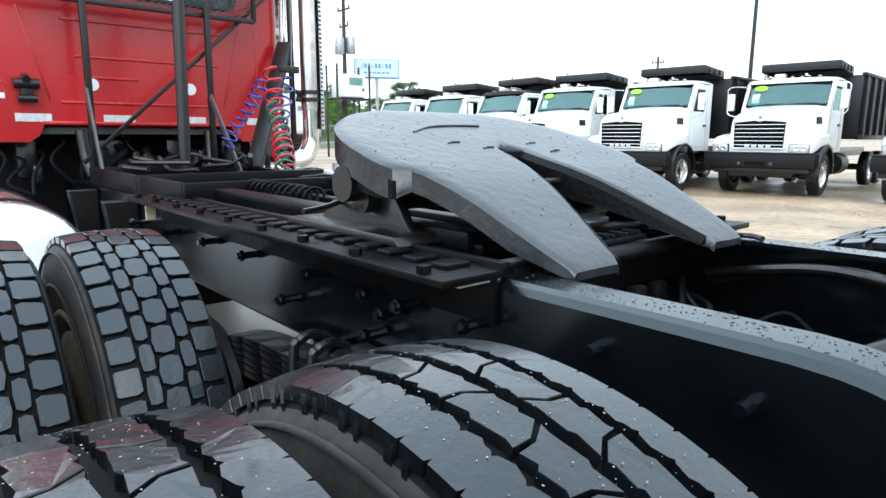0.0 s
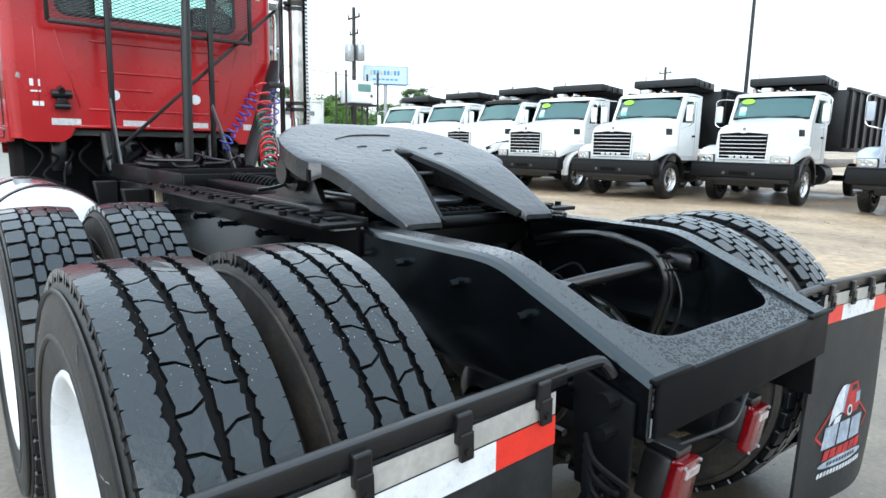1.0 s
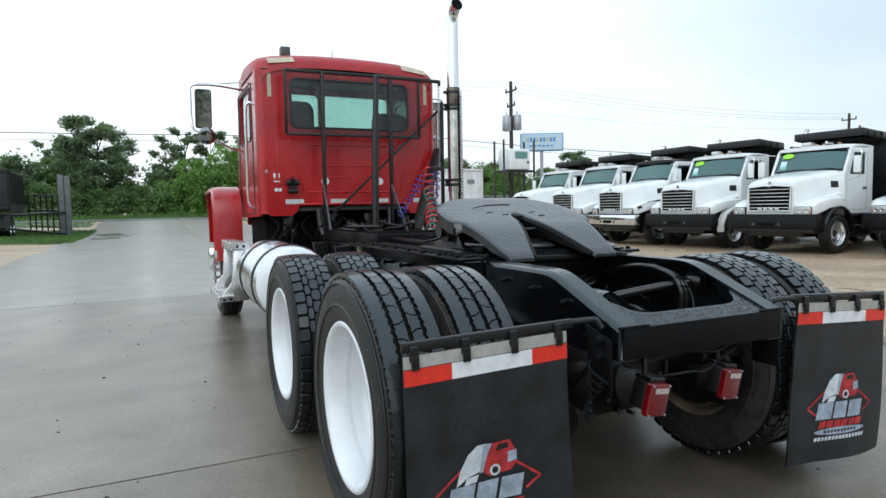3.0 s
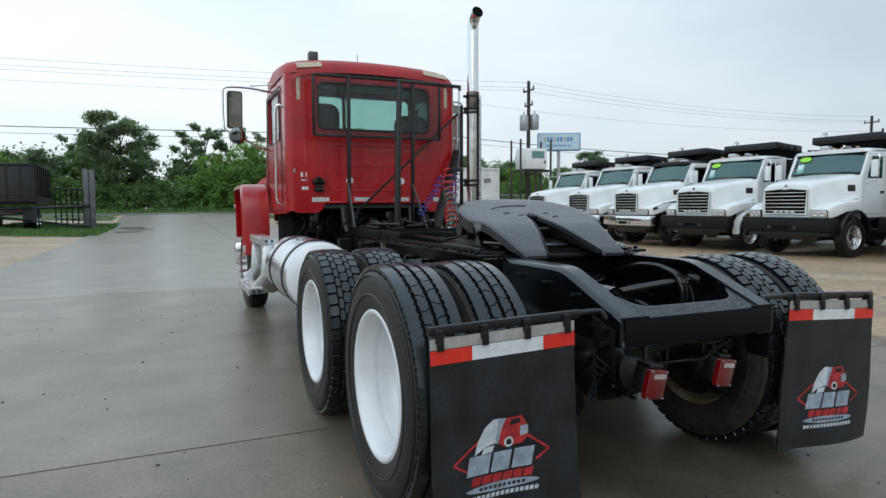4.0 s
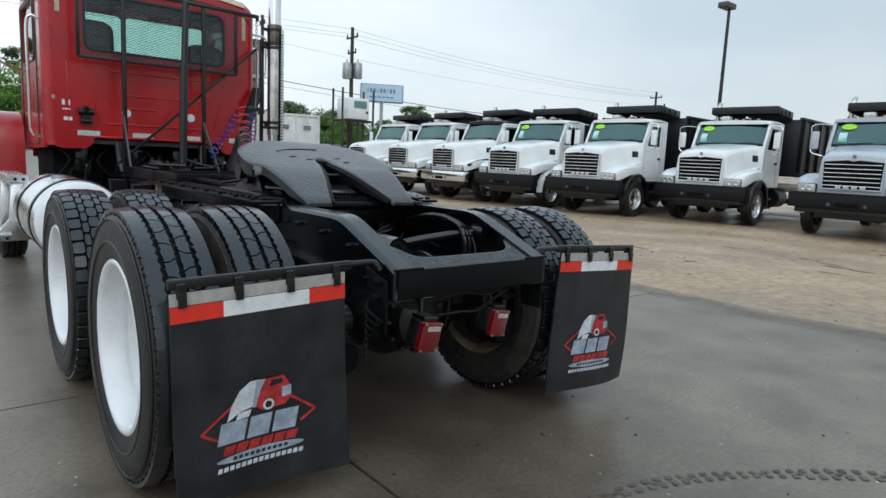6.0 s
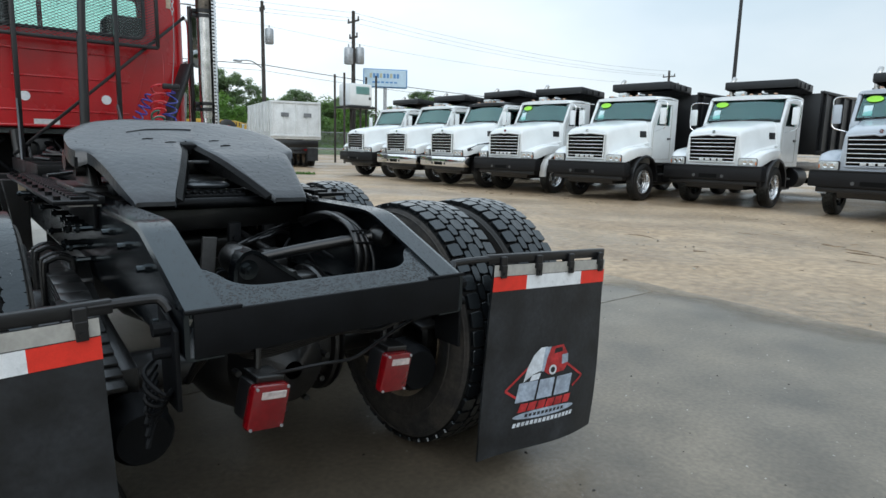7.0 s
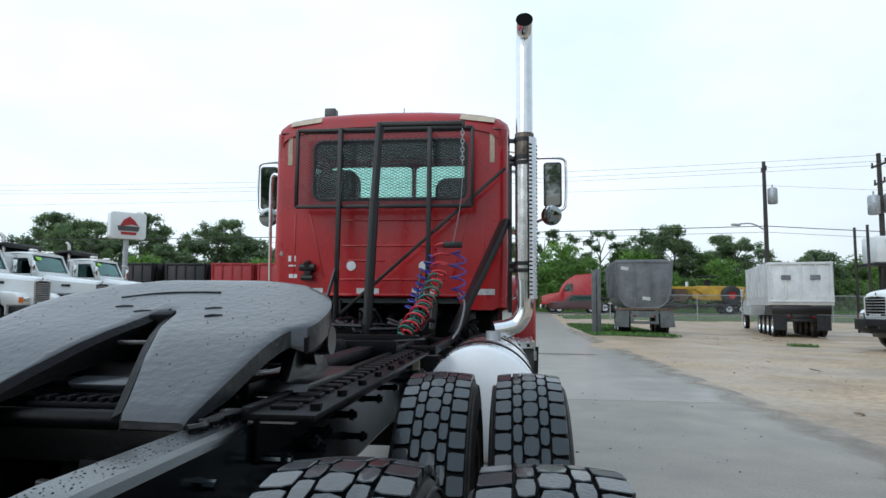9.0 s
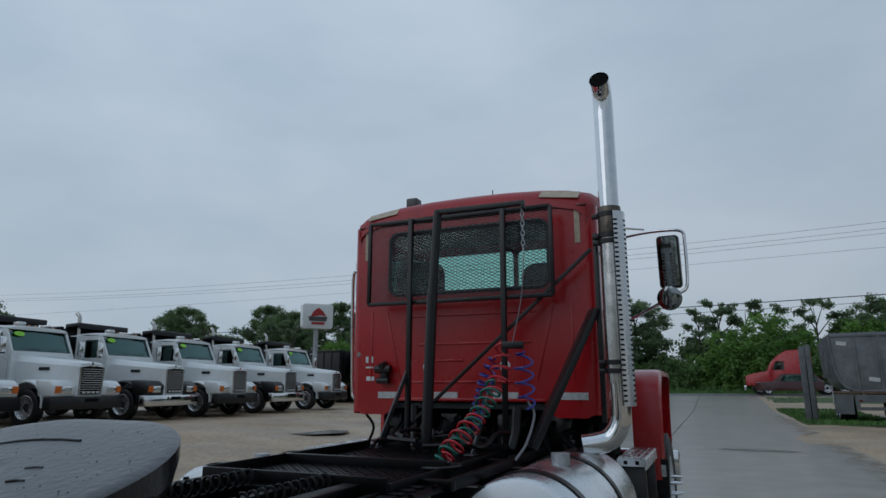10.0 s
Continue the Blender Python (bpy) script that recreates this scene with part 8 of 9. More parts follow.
        if style == "slope":
            at = pose(s * 0.885, 1.115, 1.135, -5, 0, -s * 11)
            prism(bm, rounded(-0.215, -0.103, 0.215, 0.103, 0.04, 4), "Y", -0.05, 0.018, 0.008)
            bmesh.ops.transform(bm, matrix=at, verts=bm.verts)
            hl = part("headlight", bm, M["plastic"], hd, "clear headlamp in a dark bezel", 35)
            bm = B()
            prism(bm, rounded(-0.203, -0.091, 0.203, 0.091, 0.035, 4), "Y", 0.016, 0.036, 0.006)
            bmesh.ops.transform(bm, matrix=at, verts=bm.verts)
            part("lens", bm, M["headlamp"], hl, "", 40)
            for u in (-0.085, 0.06):
                bm = B()
                lathe(bm, [(0.036, 0.001), (0.0365, 0.030), (0.044, 0.048), (0.037, 0.052)], "Y", 20, (u, 0, 0))
                bmesh.ops.transform(bm, matrix=at, verts=bm.verts)
                part("reflector", bm, M["chrome"], hl, "", 40)
            bm = B()
            box(bm, (s * 0.188, 0.037, -0.02), (0.020, 0.006, 0.08), bevel=0.004)
            bmesh.ops.transform(bm, matrix=at, verts=bm.verts)
            part("turn_signal", bm, M["amber"], hl)
        else:
            box(bm, (s * 0.80, 1.005, 0.98), (0.36, 0.04, 0.20), bevel=0.012)
            hl = part("headlight", bm, M["chrome"], fd, "rectangular headlamp with amber corner", 30)
            bm = B()
            box(bm, (s * 0.74, 1.028, 0.98), (0.20, 0.01, 0.13), bevel=0.004)
            part("lens", bm, M["headlamp"], hl)
            bm = B()
            box(bm, (s * 1.03, 0.99, 0.99), (0.20, 0.07, 0.18), bevel=0.01)
            part("turn_signal", bm, M["amber"], hl)
    # grille
    gw, gz0, gz1, gy = (0.575, 1.13, 1.755, 1.165) if style == "slope" else (0.38, 0.86, 1.60, 1.03)
    bm = B()
    prism(bm, [(-gw, gz0), (gw, gz0), (gw + 0.02, gz1), (0.10, gz1 + 0.04), (0, gz1 + 0.015), (-0.10, gz1 + 0.04), (-gw - 0.02, gz1)], "Y", gy - 0.10, gy, 0.02)
    gr = part("grille", bm, M["sootshade"], t, "dark grille with bright bars", 30)
    n = 6 if style == "slope" else 11
    for k in range(n):
        bm = B()
        z = gz0 + 0.05 + (gz1 - gz0 - 0.06) * (k + 0.35) / n
        box(bm, (0, gy + 0.008, z), (2 * gw - 0.04, 0.035, 0.020 if style == "slope" else 0.014), bevel=0.006)
        part("grille_bar", bm, M["chrome"] if k < n else paint, gr, "", 40)
    bm = B()
    ring_bar(bm, [(u, gy + 0.004, z) for u, z in ((-gw, gz0), (gw, gz0), (gw + 0.02, gz1), (0.10, gz1 + 0.04), (0, gz1 + 0.015), (-0.10, gz1 + 0.04), (-gw - 0.02, gz1))], 0.018, 6)
    part("grille_surround", bm, paint if style == "slope" else M["chrome"], gr, "", 40)
    for k in range(4):
        bm = B()
        box(bm, (-0.24 + 0.16 * k, gy + 0.028, gz0 + 0.05), (0.11, 0.012, 0.055), bevel=0.004)
        part("badge_block", bm, M["silver"], gr)
    bm = B()
    rod(bm, (0, gy - 0.05, gz1 + 0.11), (0, gy - 0.02, gz1 + 0.11), 0.04, 14)
    part("hood_badge", bm, M["chrome"], gr)
    # bumper
    bm = B()
    fwd = 0.16 if style == "slope" else 0.0
    prism(bm, [(-1.29, 0.78 + fwd), (-1.25, 1.02 + fwd), (-0.4, 1.12 + fwd), (0.4, 1.12 + fwd), (1.25, 1.02 + fwd), (1.29, 0.78 + fwd), (0.4, 0.90 + fwd), (-0.4, 0.90 + fwd)], "Z", 0.68 if style == "slope" else 0.46, 1.02 if style == "slope" else 0.80, 0.03)
    bp = part("bumper", bm, bumper, t, "", 35)
    if style == "slope":
        bm = B()
        prism(bm, [(-1.16, 0.72 + fwd), (-1.12, 0.90 + fwd), (-0.4, 1.00 + fwd), (0.4, 1.00 + fwd), (1.12, 0.90 + fwd), (1.16, 0.72 + fwd)], "Z", 0.56, 0.69, 0.02)
        part("air_dam", bm, M["plastic"], bp, "black set-back lip under the bumper", 35)
        bm = B()
        prism(bm, [(-1.27, 0.84 + fwd), (-1.235, 1.035 + fwd), (-0.4, 1.135 + fwd), (0.4, 1.135 + fwd), (1.235, 1.035 + fwd), (1.27, 0.84 + fwd), (0.4, 0.98 + fwd), (-0.4, 0.98 + fwd)], "Z", 1.015, 1.045, 0.012)
        part("bumper_step", bm, M["plastic"], bp, "black step pad on the bumper", 35)
    # recess is a near-black block, its shade put into the colour
    bm = B()
    zm = 0.78 if style == "slope" else 0.70
    box(bm, (0, 1.07 + fwd, zm), (0.46, 0.11, 0.10), bevel=0.01)
    part("tow_recess", bm, M["sootshade"], bp)
    for s in (-1, 1):
        bm = B()
        rod(bm, (s * 0.36, 1.06 + fwd, zm), (s * 0.36, 1.13 + fwd, zm), 0.04, 14)
        part("tow_hook", bm, M["hub"], bp)
    # cab
    yb = -2.15
    bm = B()
    prof = [(-0.80, 0.95), (-0.80, 1.95), (-1.16, 2.70), (yb, 2.70), (yb, 0.95)]
    holed(bm, [(-1.0, 0.95), (1.0, 0.95), (1.0, 2.66), (-1.0, 2.66)], [rounded(-0.6, 2.0, 0.6, 2.5, 0.06)], "Y", yb, yb + 0.03)
    cb = part("cab", bm, paint, t, "", 30)
    if style == "slope":
        cb.location = (0, 0.40, 0.08)
    for s in (-1, 1):
        bm = B()
        holed(bm, prof, [[(-1.08, 2.06), (-1.26, 2.56), (-1.78, 2.57), (-1.78, 1.98), (-1.06, 1.98)]], "X", s * 1.0, s * 1.03)
        part("door", bm, paint, cb, "", 30)
        bm = B()
        beam(bm, (s * 0.99, -0.82, 1.92), (s * 0.98, -1.19, 2.70), 0.06, 0.06, 0.012)
        part("pillar", bm, paint, cb, "", 30)
    bm = B()
    box(bm, (0, -0.83, 1.56), (2.0, 0.05, 1.0), bevel=0.01)
    part("cowl", bm, paint, cb, "", 30)
    bm = B()
    rr = []
    for yy, ins, dz in ((-1.10, 0.10, 0.0), (-1.15, 0.04, 0.015), (-1.30, 0.01, 0.03), (-1.7, 0.0, 0.04), (yb - 0.03, 0.03, 0.02), (yb - 0.06, 0.10, 0.0)):
        rr.append([(u * (1.05 - ins), yy, z + dz) for u, z in ((-1, 2.68), (-1, 2.71), (-0.95, 2.745), (-0.7, 2.77), (0, 2.79), (0.7, 2.77), (0.95, 2.745), (1, 2.71), (1, 2.68))])
    loft(bm, rr, closed=False)
    g = bm.faces.new([bm.verts.new(p) for p in rr[0]])
    part("cab_roof", bm, roofmat, cb, "", 45)
    bm = B()
    cols = [i / 4 - 1 for i in range(9)]
    lo = [(0.96 * u, -0.86 - 0.06 * u * u, 2.12 if style == "slope" else 2.06) for u in cols]
    hi = [(0.92 * u, -1.17 - 0.05 * u * u, 2.70 - 0.02 * u * u) for u in cols]
    loft(bm, [lo, hi], closed=False)
    g = bmesh.ops.extrude_face_region(bm, geom=bm.faces[:])
    bmesh.ops.translate(bm, vec=(0, 0.008, 0.004), verts=[e for e in g["geom"] if isinstance(e, bmesh.types.BMVert)])
    gasket = B()
    ring_bar(gasket, [(x, y + 0.006, z + 0.003) for x, y, z in lo + hi[::-1]], 0.016, 5)
    part("windshield_gasket", gasket, M["plastic"], cb, "", 40)
    ws = part("windshield", bm, M["shield"], cb, "dark tinted windshield")
    ws.visible_shadow = False
    bm = B()
    beam(bm, (-0.10, -0.845, 2.14), (-0.72, -0.885, 2.17), 0.012, 0.01, 0.002)
    part("wiper", bm, M["plastic"], cb)
    bm = B()
    beam(bm, (0.62, -0.87, 2.14), (0.05, -0.855, 2.17), 0.012, 0.01, 0.002)
    part("wiper", bm, M["plastic"], cb)
    for s in (-1, 1):
        bm = B()
        box(bm, (s * 1.012, -1.42, 2.20), (0.006, 0.74, 0.62))
        ob = part("side_window", bm, M["shield"], cb)
        bm = B()
        ring_bar(bm, [(s * 1.032, yy, z) for yy, z in ((-0.90, 1.05), (-0.92, 1.90), (-1.22, 2.56), (-1.86, 2.56), (-1.86, 1.05))], 0.007, 5)
        part("door_seam", bm, M["greytape"], cb)
        bm = B()
        box(bm, (s * 1.05, -1.75, 1.62), (0.03, 0.16, 0.05), bevel=0.008)
        part("door_handle", bm, M["plastic"], cb)
        bm = B()
        sweep(bm, arc([(s * 1.0, -0.98, 2.60), (s * 1.22, -0.92, 2.62), (s * 1.40, -0.86, 2.58), (s * 1.42, -0.85, 2.40), (s * 1.40, -0.85, 1.95), (s * 1.2, -0.90, 1.85), (s * 1.02, -0.98, 1.80)], 3), 0.014, 7)
        arm = part("mirror", bm, M["chrome"], cb, "", 40)
        bm = B()
        box(bm, (s * 1.32, -0.86, 2.22), (0.17, 0.10, 0.44), bevel=0.03)
        part("mirror_head", bm, paint if style == "slope" else M["chrome"], arm, "", 40)
        bm = B()
        box(bm, (s * 0.98, -1.35, 0.62), (0.18, 0.62, 0.05), bevel=0.01)
        box(bm, (s * 0.92, -1.35, 0.90), (0.14, 0.60, 0.04), bevel=0.01)
        part("step", bm, M["hub"], cb)
        bm = B()
        lathe(bm, [(-2.35, 0.001), (-2.35, 0.26), (-2.33, 0.28), (-1.68, 0.28), (-1.66, 0.26), (-1.66, 0.001)], "Y", 24, (s * 0.86, 0, 0.72))
        part("fuel_tank", bm, M["stainless"] if style != "slope" else M["plastic"], t, "", 40)
    for k in range(5):
        bm = B()
        u = (-0.62, -0.22, 0.0, 0.22, 0.62)[k]
        box(bm, (u, -1.30, 2.832), (0.075, 0.07, 0.036), bevel=0.012)
        part("roof_marker", bm, M["marker"], cb)
    bm = B()
    box(bm, (0.35, -1.5, 2.88), (0.26, 0.22, 0.12), bevel=0.03)
    part("roof_beacon", bm, M["headlamp"], cb, "", 40)
    bm = B()
    rod(bm, (-0.35, -1.45, 2.87), (-0.35, -1.15, 2.87), 0.03, 10)
    part("air_horn", bm, M["chrome"], cb, "", 40)
    if sticker:
        bm = B()
        vsx = [bm.verts.new((0.66 + 0.17 * math.cos(a), -1.082 - 0.035 * math.sin(a), 2.565 + 0.072 * math.sin(a))) for a in [2 * math.pi * k / 20 for k in range(20)]]
        bm.faces.new(vsx)
        part("window_sticker", bm, M["greenpaper"], cb, "bright green oval sticker")
        if style == "slope":
            bm = B()
            vsx = [bm.verts.new(p) for p in ((0.84, -0.945, 2.20), (0.66, -0.93, 2.20), (0.66, -1.03, 2.42), (0.84, -1.045, 2.42))]
            bm.faces.new(vsx)
            part("window_paper", bm, M["paper"], cb, "pale blue paper in the windshield")
    bm = B()
    box(bm, (0, -1.45, 1.98), (1.9, 1.1, 0.10), bevel=0.03)
    part("dashboard", bm, M["dash"], cb)
    for u in (-0.48, 0.48):
        bm = B()
        box(bm, (u, -1.66, 2.2), (0.52, 0.16, 0.66), bevel=0.06)
        part("seat", bm, M["interior"], cb)
    bm = B()
    box(bm, (0, -2.10, 1.95), (1.9, 0.02, 0.30), bevel=0.005)
    part("rear_lining", bm, M["dash"], cb)
    # stack
    sx, sy = (0.98, -1.94) if style == "slope" else (0.86, -2.30)
    bm = B()
    sweep(bm, arc([(sx, sy, 1.2), (sx, sy, 2.4), (sx, sy, 3.20), (sx, sy - 0.04, 3.38), (sx, sy - 0.14, 3.48)], 4), 0.065, 12)
    part("exhaust_pipe", bm, M["dullchrome"], t, "", 40)
    # chassis
    bm = B()
    for s in (-1, 1):
        box(bm, (s * 0.40, -3.2, 0.98), (0.09, 8.0, 0.26), bevel=0.01)
    rod(bm, (-0.95, 0, 0.52), (0.95, 0, 0.52), 0.06, 10)
    box(bm, (0, 0.1, 0.72), (1.5, 1.6, 0.56), bevel=0.04)
    box(bm, (0, -1.6, 0.62), (1.5, 1.4, 0.5), bevel=0.04)
    for yy in (-4.9, -6.2):
        rod(bm, (-0.95, yy, 0.52), (0.95, yy, 0.52), 0.07, 10)
    part("chassis", bm, M["under"], t, "", 30)
    dump_body(t, -2.62, -7.3, top, body, "", reach=1.22 if style == "slope" else 0.5)
    for s in (-1, 1):
        wheel(t, s * 1.03, 0, s, FAR, RIM_CH, "black steer tyre", z=0.515, scale=1.02, lugs=True)
        for yy in (-4.9, -6.2):
            wheel(t, s * 1.0, yy, s, FAR, RIM_CH, "", z=0.505)
    return t


RIM_CH = rim_mesh("polished_rim", M["stainless"], 0.10, 32)
parked_truck(15.3, 3.15, 93, paint=M["offwhite"], fender=M["offwhite"], sticker=True, label="silvery white dump truck with amber lamps parked on dirt", top=3.0)
parked_truck(15.48, 6.83, 94, sticker=True, label="white dump truck with a green sticker, parked on dirt", fender=M["white"])
parked_truck(14.07, 9.66, 93.4, sticker=True, label="white dump truck with black steel body and black bumper", fender=M["white"])
parked_truck(13.85, 12.62, 94, label="white dump truck with black bumper and black body", sticker=True, flare=False)
parked_truck(13.54, 15.18, 87, label="white dump truck with black fenders and chrome bumper", fender=M["plastic"], bumper=M["chrome"], roofmat=M["plastic"])
parked_truck(13.7, 18.2, 91, label="white dump truck with chrome bumper parked on dirt", bumper=M["chrome"])
parked_truck(13.9, 21.5, 91, label="white dump truck ending the parked row")
for k, y in enumerate((12.95, 16.0, 19.1, 22.2, 25.7)):
    parked_truck(-15.8, y, -83, style="square", fender=M["plastic"] if k in (1, 3) else M["white"], bumper=M["chrome"] if k in (1, 3) else M["plastic"], sticker=True, label="white square-grille dump truck with %s" % ("black fenders and chrome bumper" if k in (1, 3) else "black bumper"), top=2.95, group="parked dump trucks across the yard")
parked_truck(-15.8, 9.9, -83, style="square", sticker=True, label="white square-grille dump truck with black bumper", top=2.95, group="parked dump trucks across the yard")


# ---- dump trailers by the gate ----
def grey_dump(x, y, turn):
    """A bath-tub dump body on its truck frame, seen from the tailgate; the body runs towards +y."""
    t = thing("dump_trailer", "weathered grey steel dump body with a round-bottomed tailgate", "trailer", "dump trucks by the gate", at=pose(x, y, rise(y, x) - 0.015, 0, 0, turn))
    half = [(0.30, 1.22), (0.62, 1.24), (0.86, 1.36), (1.05, 1.60), (1.16, 1.98), (1.22, 2.60), (1.26, 3.38)]
    shell = [(-u, z) for u, z in reversed(half)] + half
    thin = [(u * 0.94, z + 0.06) for u, z in half]
    bm = B()
    loft(bm, [[(u, yy, z) for u, z in shell + thin[::-1] + [(-u, z) for u, z in thin]] for yy in (0.0, 5.8)], caps=True)
    body = part("dump_body", bm, M["greysteel"], t, "", 35)
    bm = B()
    prism(bm, [(u * 0.985, z + 0.01) for u, z in shell], "Y", -0.05, 0.01, 0.01)
    gate = part("tailgate", bm, M["greysteel"], body, "", 30)
    bm = B()
    sweep(bm, [(u, -0.05, z) for u, z in shell], 0.05, 8)
    part("tailgate_rim", bm, M["greysteel"], gate, "", 40)
    for u in (-0.42, 0.36):
        bm = B()
        box(bm, (u, -0.07, 2.3), (0.07, 0.05, 2.06), bevel=0.01)
        part("tailgate_rib", bm, M["greysteel"], gate)
    for u, z, wd in ((-0.85, 3.06, 0.34), (0.10, 1.66, 0.36)):
        bm = B()
        box(bm, (u, -0.058, z), (wd, 0.012, 0.15), rot=(0, 8, 0), bevel=0.003)
        part("worn_decal", bm, M["silver"], gate, "pale worn decal")
    bm = B()
    box(bm, (0, -0.04, 3.36), (2.44, 0.10, 0.10), bevel=0.02)
    part("top_rail", bm, M["greysteel"], gate, "", 30)
    bm = B()
    prism(bm, [(0.5, 3.40), (0.9, 3.54), (5.2, 3.58), (5.7, 3.42)], "X", -1.16, 1.16, 0.03)
    part("rolled_tarp", bm, M["tarp"], body, "black tarpaulin over the load", 40)
    for s in (-1, 1):
        for k in range(6):
            bm = B()
            beam(bm, (s * 1.20, 0.5 + 0.95 * k, 1.75), (s * 1.30, 0.5 + 0.95 * k, 3.32), 0.09, 0.08, 0.01)
            part("rib", bm, M["greysteel"], body)
        bm = B()
        box(bm, (s * 0.42, 2.9, 1.03), (0.10, 5.8, 0.24), bevel=0.01)
        part("frame_rail", bm, M["under"], t)
        bm = B()
        prism(bm, [(s * 0.68, 1.12), (s * 1.26, 1.12), (s * 1.34, 0.36), (s * 0.70, 0.34)], "Y", -0.10, -0.085)
        part("mud_flap", bm, M["gatewood"], t, "dirty grey mud flap")
        bm = B()
        box(bm, (s * 0.45, -0.16, 0.86), (0.10, 0.03, 0.07), bevel=0.008)
        part("tail_light", bm, M["lens"], t)
        for k in range(2):
            wheel(t, s * 1.02, 0.75 + 1.25 * k, s, FAR, RIM_CH, "")
            wheel(t, s * 0.70, 0.75 + 1.25 * k, s, FAR, RIM_IN, "")
    bm = B()
    box(bm, (0, -0.06, 1.17), (2.62, 0.14, 0.09), bevel=0.01)
    part("rear_sill", bm, M["rust"], t, "rusty cross sill below the tailgate", 30)
    bm = B()
    ring = [(-0.60, 1.08), (0.60, 1.08), (0.62, 0.50), (-0.62, 0.50)]
    holed(bm, ring, [[(-0.48, 0.80), (0.48, 0.80), (0.48, 0.62), (-0.48, 0.62)]], "Y", -0.14, -0.06)
    part("bumper_plate", bm, M["gatewood"], t, "grey bumper plate with a slot", 30)
    return t


def rear_dump(x, y, turn, material, label, w=1.25, zt=3.35, long=6.0, taper=0.0, flaps=True, axles=3, group="dump trucks by the gate"):
    """A dump body seen from its tailgate end; the origin lies under the tailgate, the body runs towards +y."""
    t = thing("dump_trailer", label, "trailer", group, at=pose(x, y, rise(y, x) - 0.015, 0, 0, turn))
    bm = B()
    rings = []
    for yy in (0.0, long):
        rings.append([(-w + taper, yy, 1.25), (-w, yy, 1.7), (-w, yy, zt), (-w + 0.07, yy, zt), (-w + 0.07, yy, 1.75), (w - 0.07, yy, 1.75), (w - 0.07, yy, zt), (w, yy, zt), (w, yy, 1.7), (w - taper, yy, 1.25)])
    loft(bm, rings, caps=True)
    body = part("dump_body", bm, material, t, "", 30)
    bm = B()
    prism(bm, [(-w + taper + 0.05, 1.27), (w - taper - 0.05, 1.27), (w - 0.06, 1.7), (w - 0.06, zt - 0.05), (-w + 0.06, zt - 0.05), (-w + 0.06, 1.7)], "Y", -0.08, -0.01, 0.02)
    gate = part("tailgate", bm, material, body, "", 30)
    for k in range(5):
        bm = B()
        u = -w + 0.12 + (2 * w - 0.24) * k / 4
        box(bm, (u, -0.10, (1.5 + zt) / 2), (0.09, 0.07, zt - 1.6), bevel=0.01)
        part("tailgate_rib", bm, material, gate)
    for z in (1.45, zt - 0.06):
        bm = B()
        beam(bm, (-w + 0.03, -0.10, z), (w - 0.03, -0.10, z), 0.08, 0.12, 0.012)
        part("tailgate_rail", bm, material, gate, "", 30)
    for s in (-1, 1):
        for k in range(7):
            bm = B()
            box(bm, (s * (w + 0.03), long * (k + 0.4) / 7, (1.6 + zt) / 2), (0.07, 0.10, zt - 1.7), bevel=0.01)
            part("rib", bm, material, body)
    bm = B()
    for s in (-1, 1):
        box(bm, (s * 0.42, long / 2, 1.05), (0.10, long, 0.24), bevel=0.01)
    box(bm, (0, 0.10, 0.92), (1.3, 0.20, 0.38), bevel=0.02)
    box(bm, (0, -0.03, 0.78), (0.9, 0.10, 0.12), bevel=0.02)
    part("chassis", bm, M["under"], t, "", 30)
    for s in (-1, 1):
        if flaps:
            bm = B()
            box(bm, (s * 0.92, -0.02, 0.70), (0.60, 0.015, 0.72), bevel=0.004)
            part("mud_flap", bm, M["flap"], t)
        bm = B()
        box(bm, (s * 0.50, -0.05, 0.96), (0.16, 0.03, 0.08), bevel=0.008)
        part("tail_light", bm, M["lens"], t)
        for k in range(axles):
            wheel(t, s * 1.02, 0.75 + 1.25 * k, s, FAR, RIM_CH, "")
            wheel(t, s * 0.70, 0.75 + 1.25 * k, s, FAR, RIM_IN, "")
    return t


grey_dump(7.07, 29.5, -4)
wd = rear_dump(14.6, 31.0, -12, M["dumpwhite"], "white dump trailer with black mud flaps parked on dirt", w=1.40, zt=3.30, long=7.0, axles=4)
for s in (-1, 1):
    bm = B()
    box(bm, (s * 0.62, -0.145, 2.83), (0.42, 0.02, 0.22), bevel=0.006)
    part("rear_panel", bm, M["greysteel"], wd)
for c in wd.children:
    if c.name.startswith("dump_body"):
        c.location.z = 0.26
bm = B()
box(bm, (0, 3.5, 1.34), (0.9, 6.8, 0.38), bevel=0.02)
box(bm, (0, 0.06, 1.28), (2.5, 0.16, 0.40), bevel=0.02)
part("subframe", bm, M["under"], wd, "black hoist frame below the body", 30)
bm = B()
loft(bm, [[(-1.12, y, 0.95), (-1.12, y, z - 0.12), (-0.95, y, z), (0.95, y, z), (1.12, y, z - 0.12), (1.12, y, 0.95)] for y, z in ((7.5, 2.85), (8.7, 2.9), (9.0, 2.8), (9.35, 2.1), (10.3, 1.95), (10.7, 1.75))], caps=True)
wcab = part("cab", bm, M["white"], wd, "white truck cab", 35)
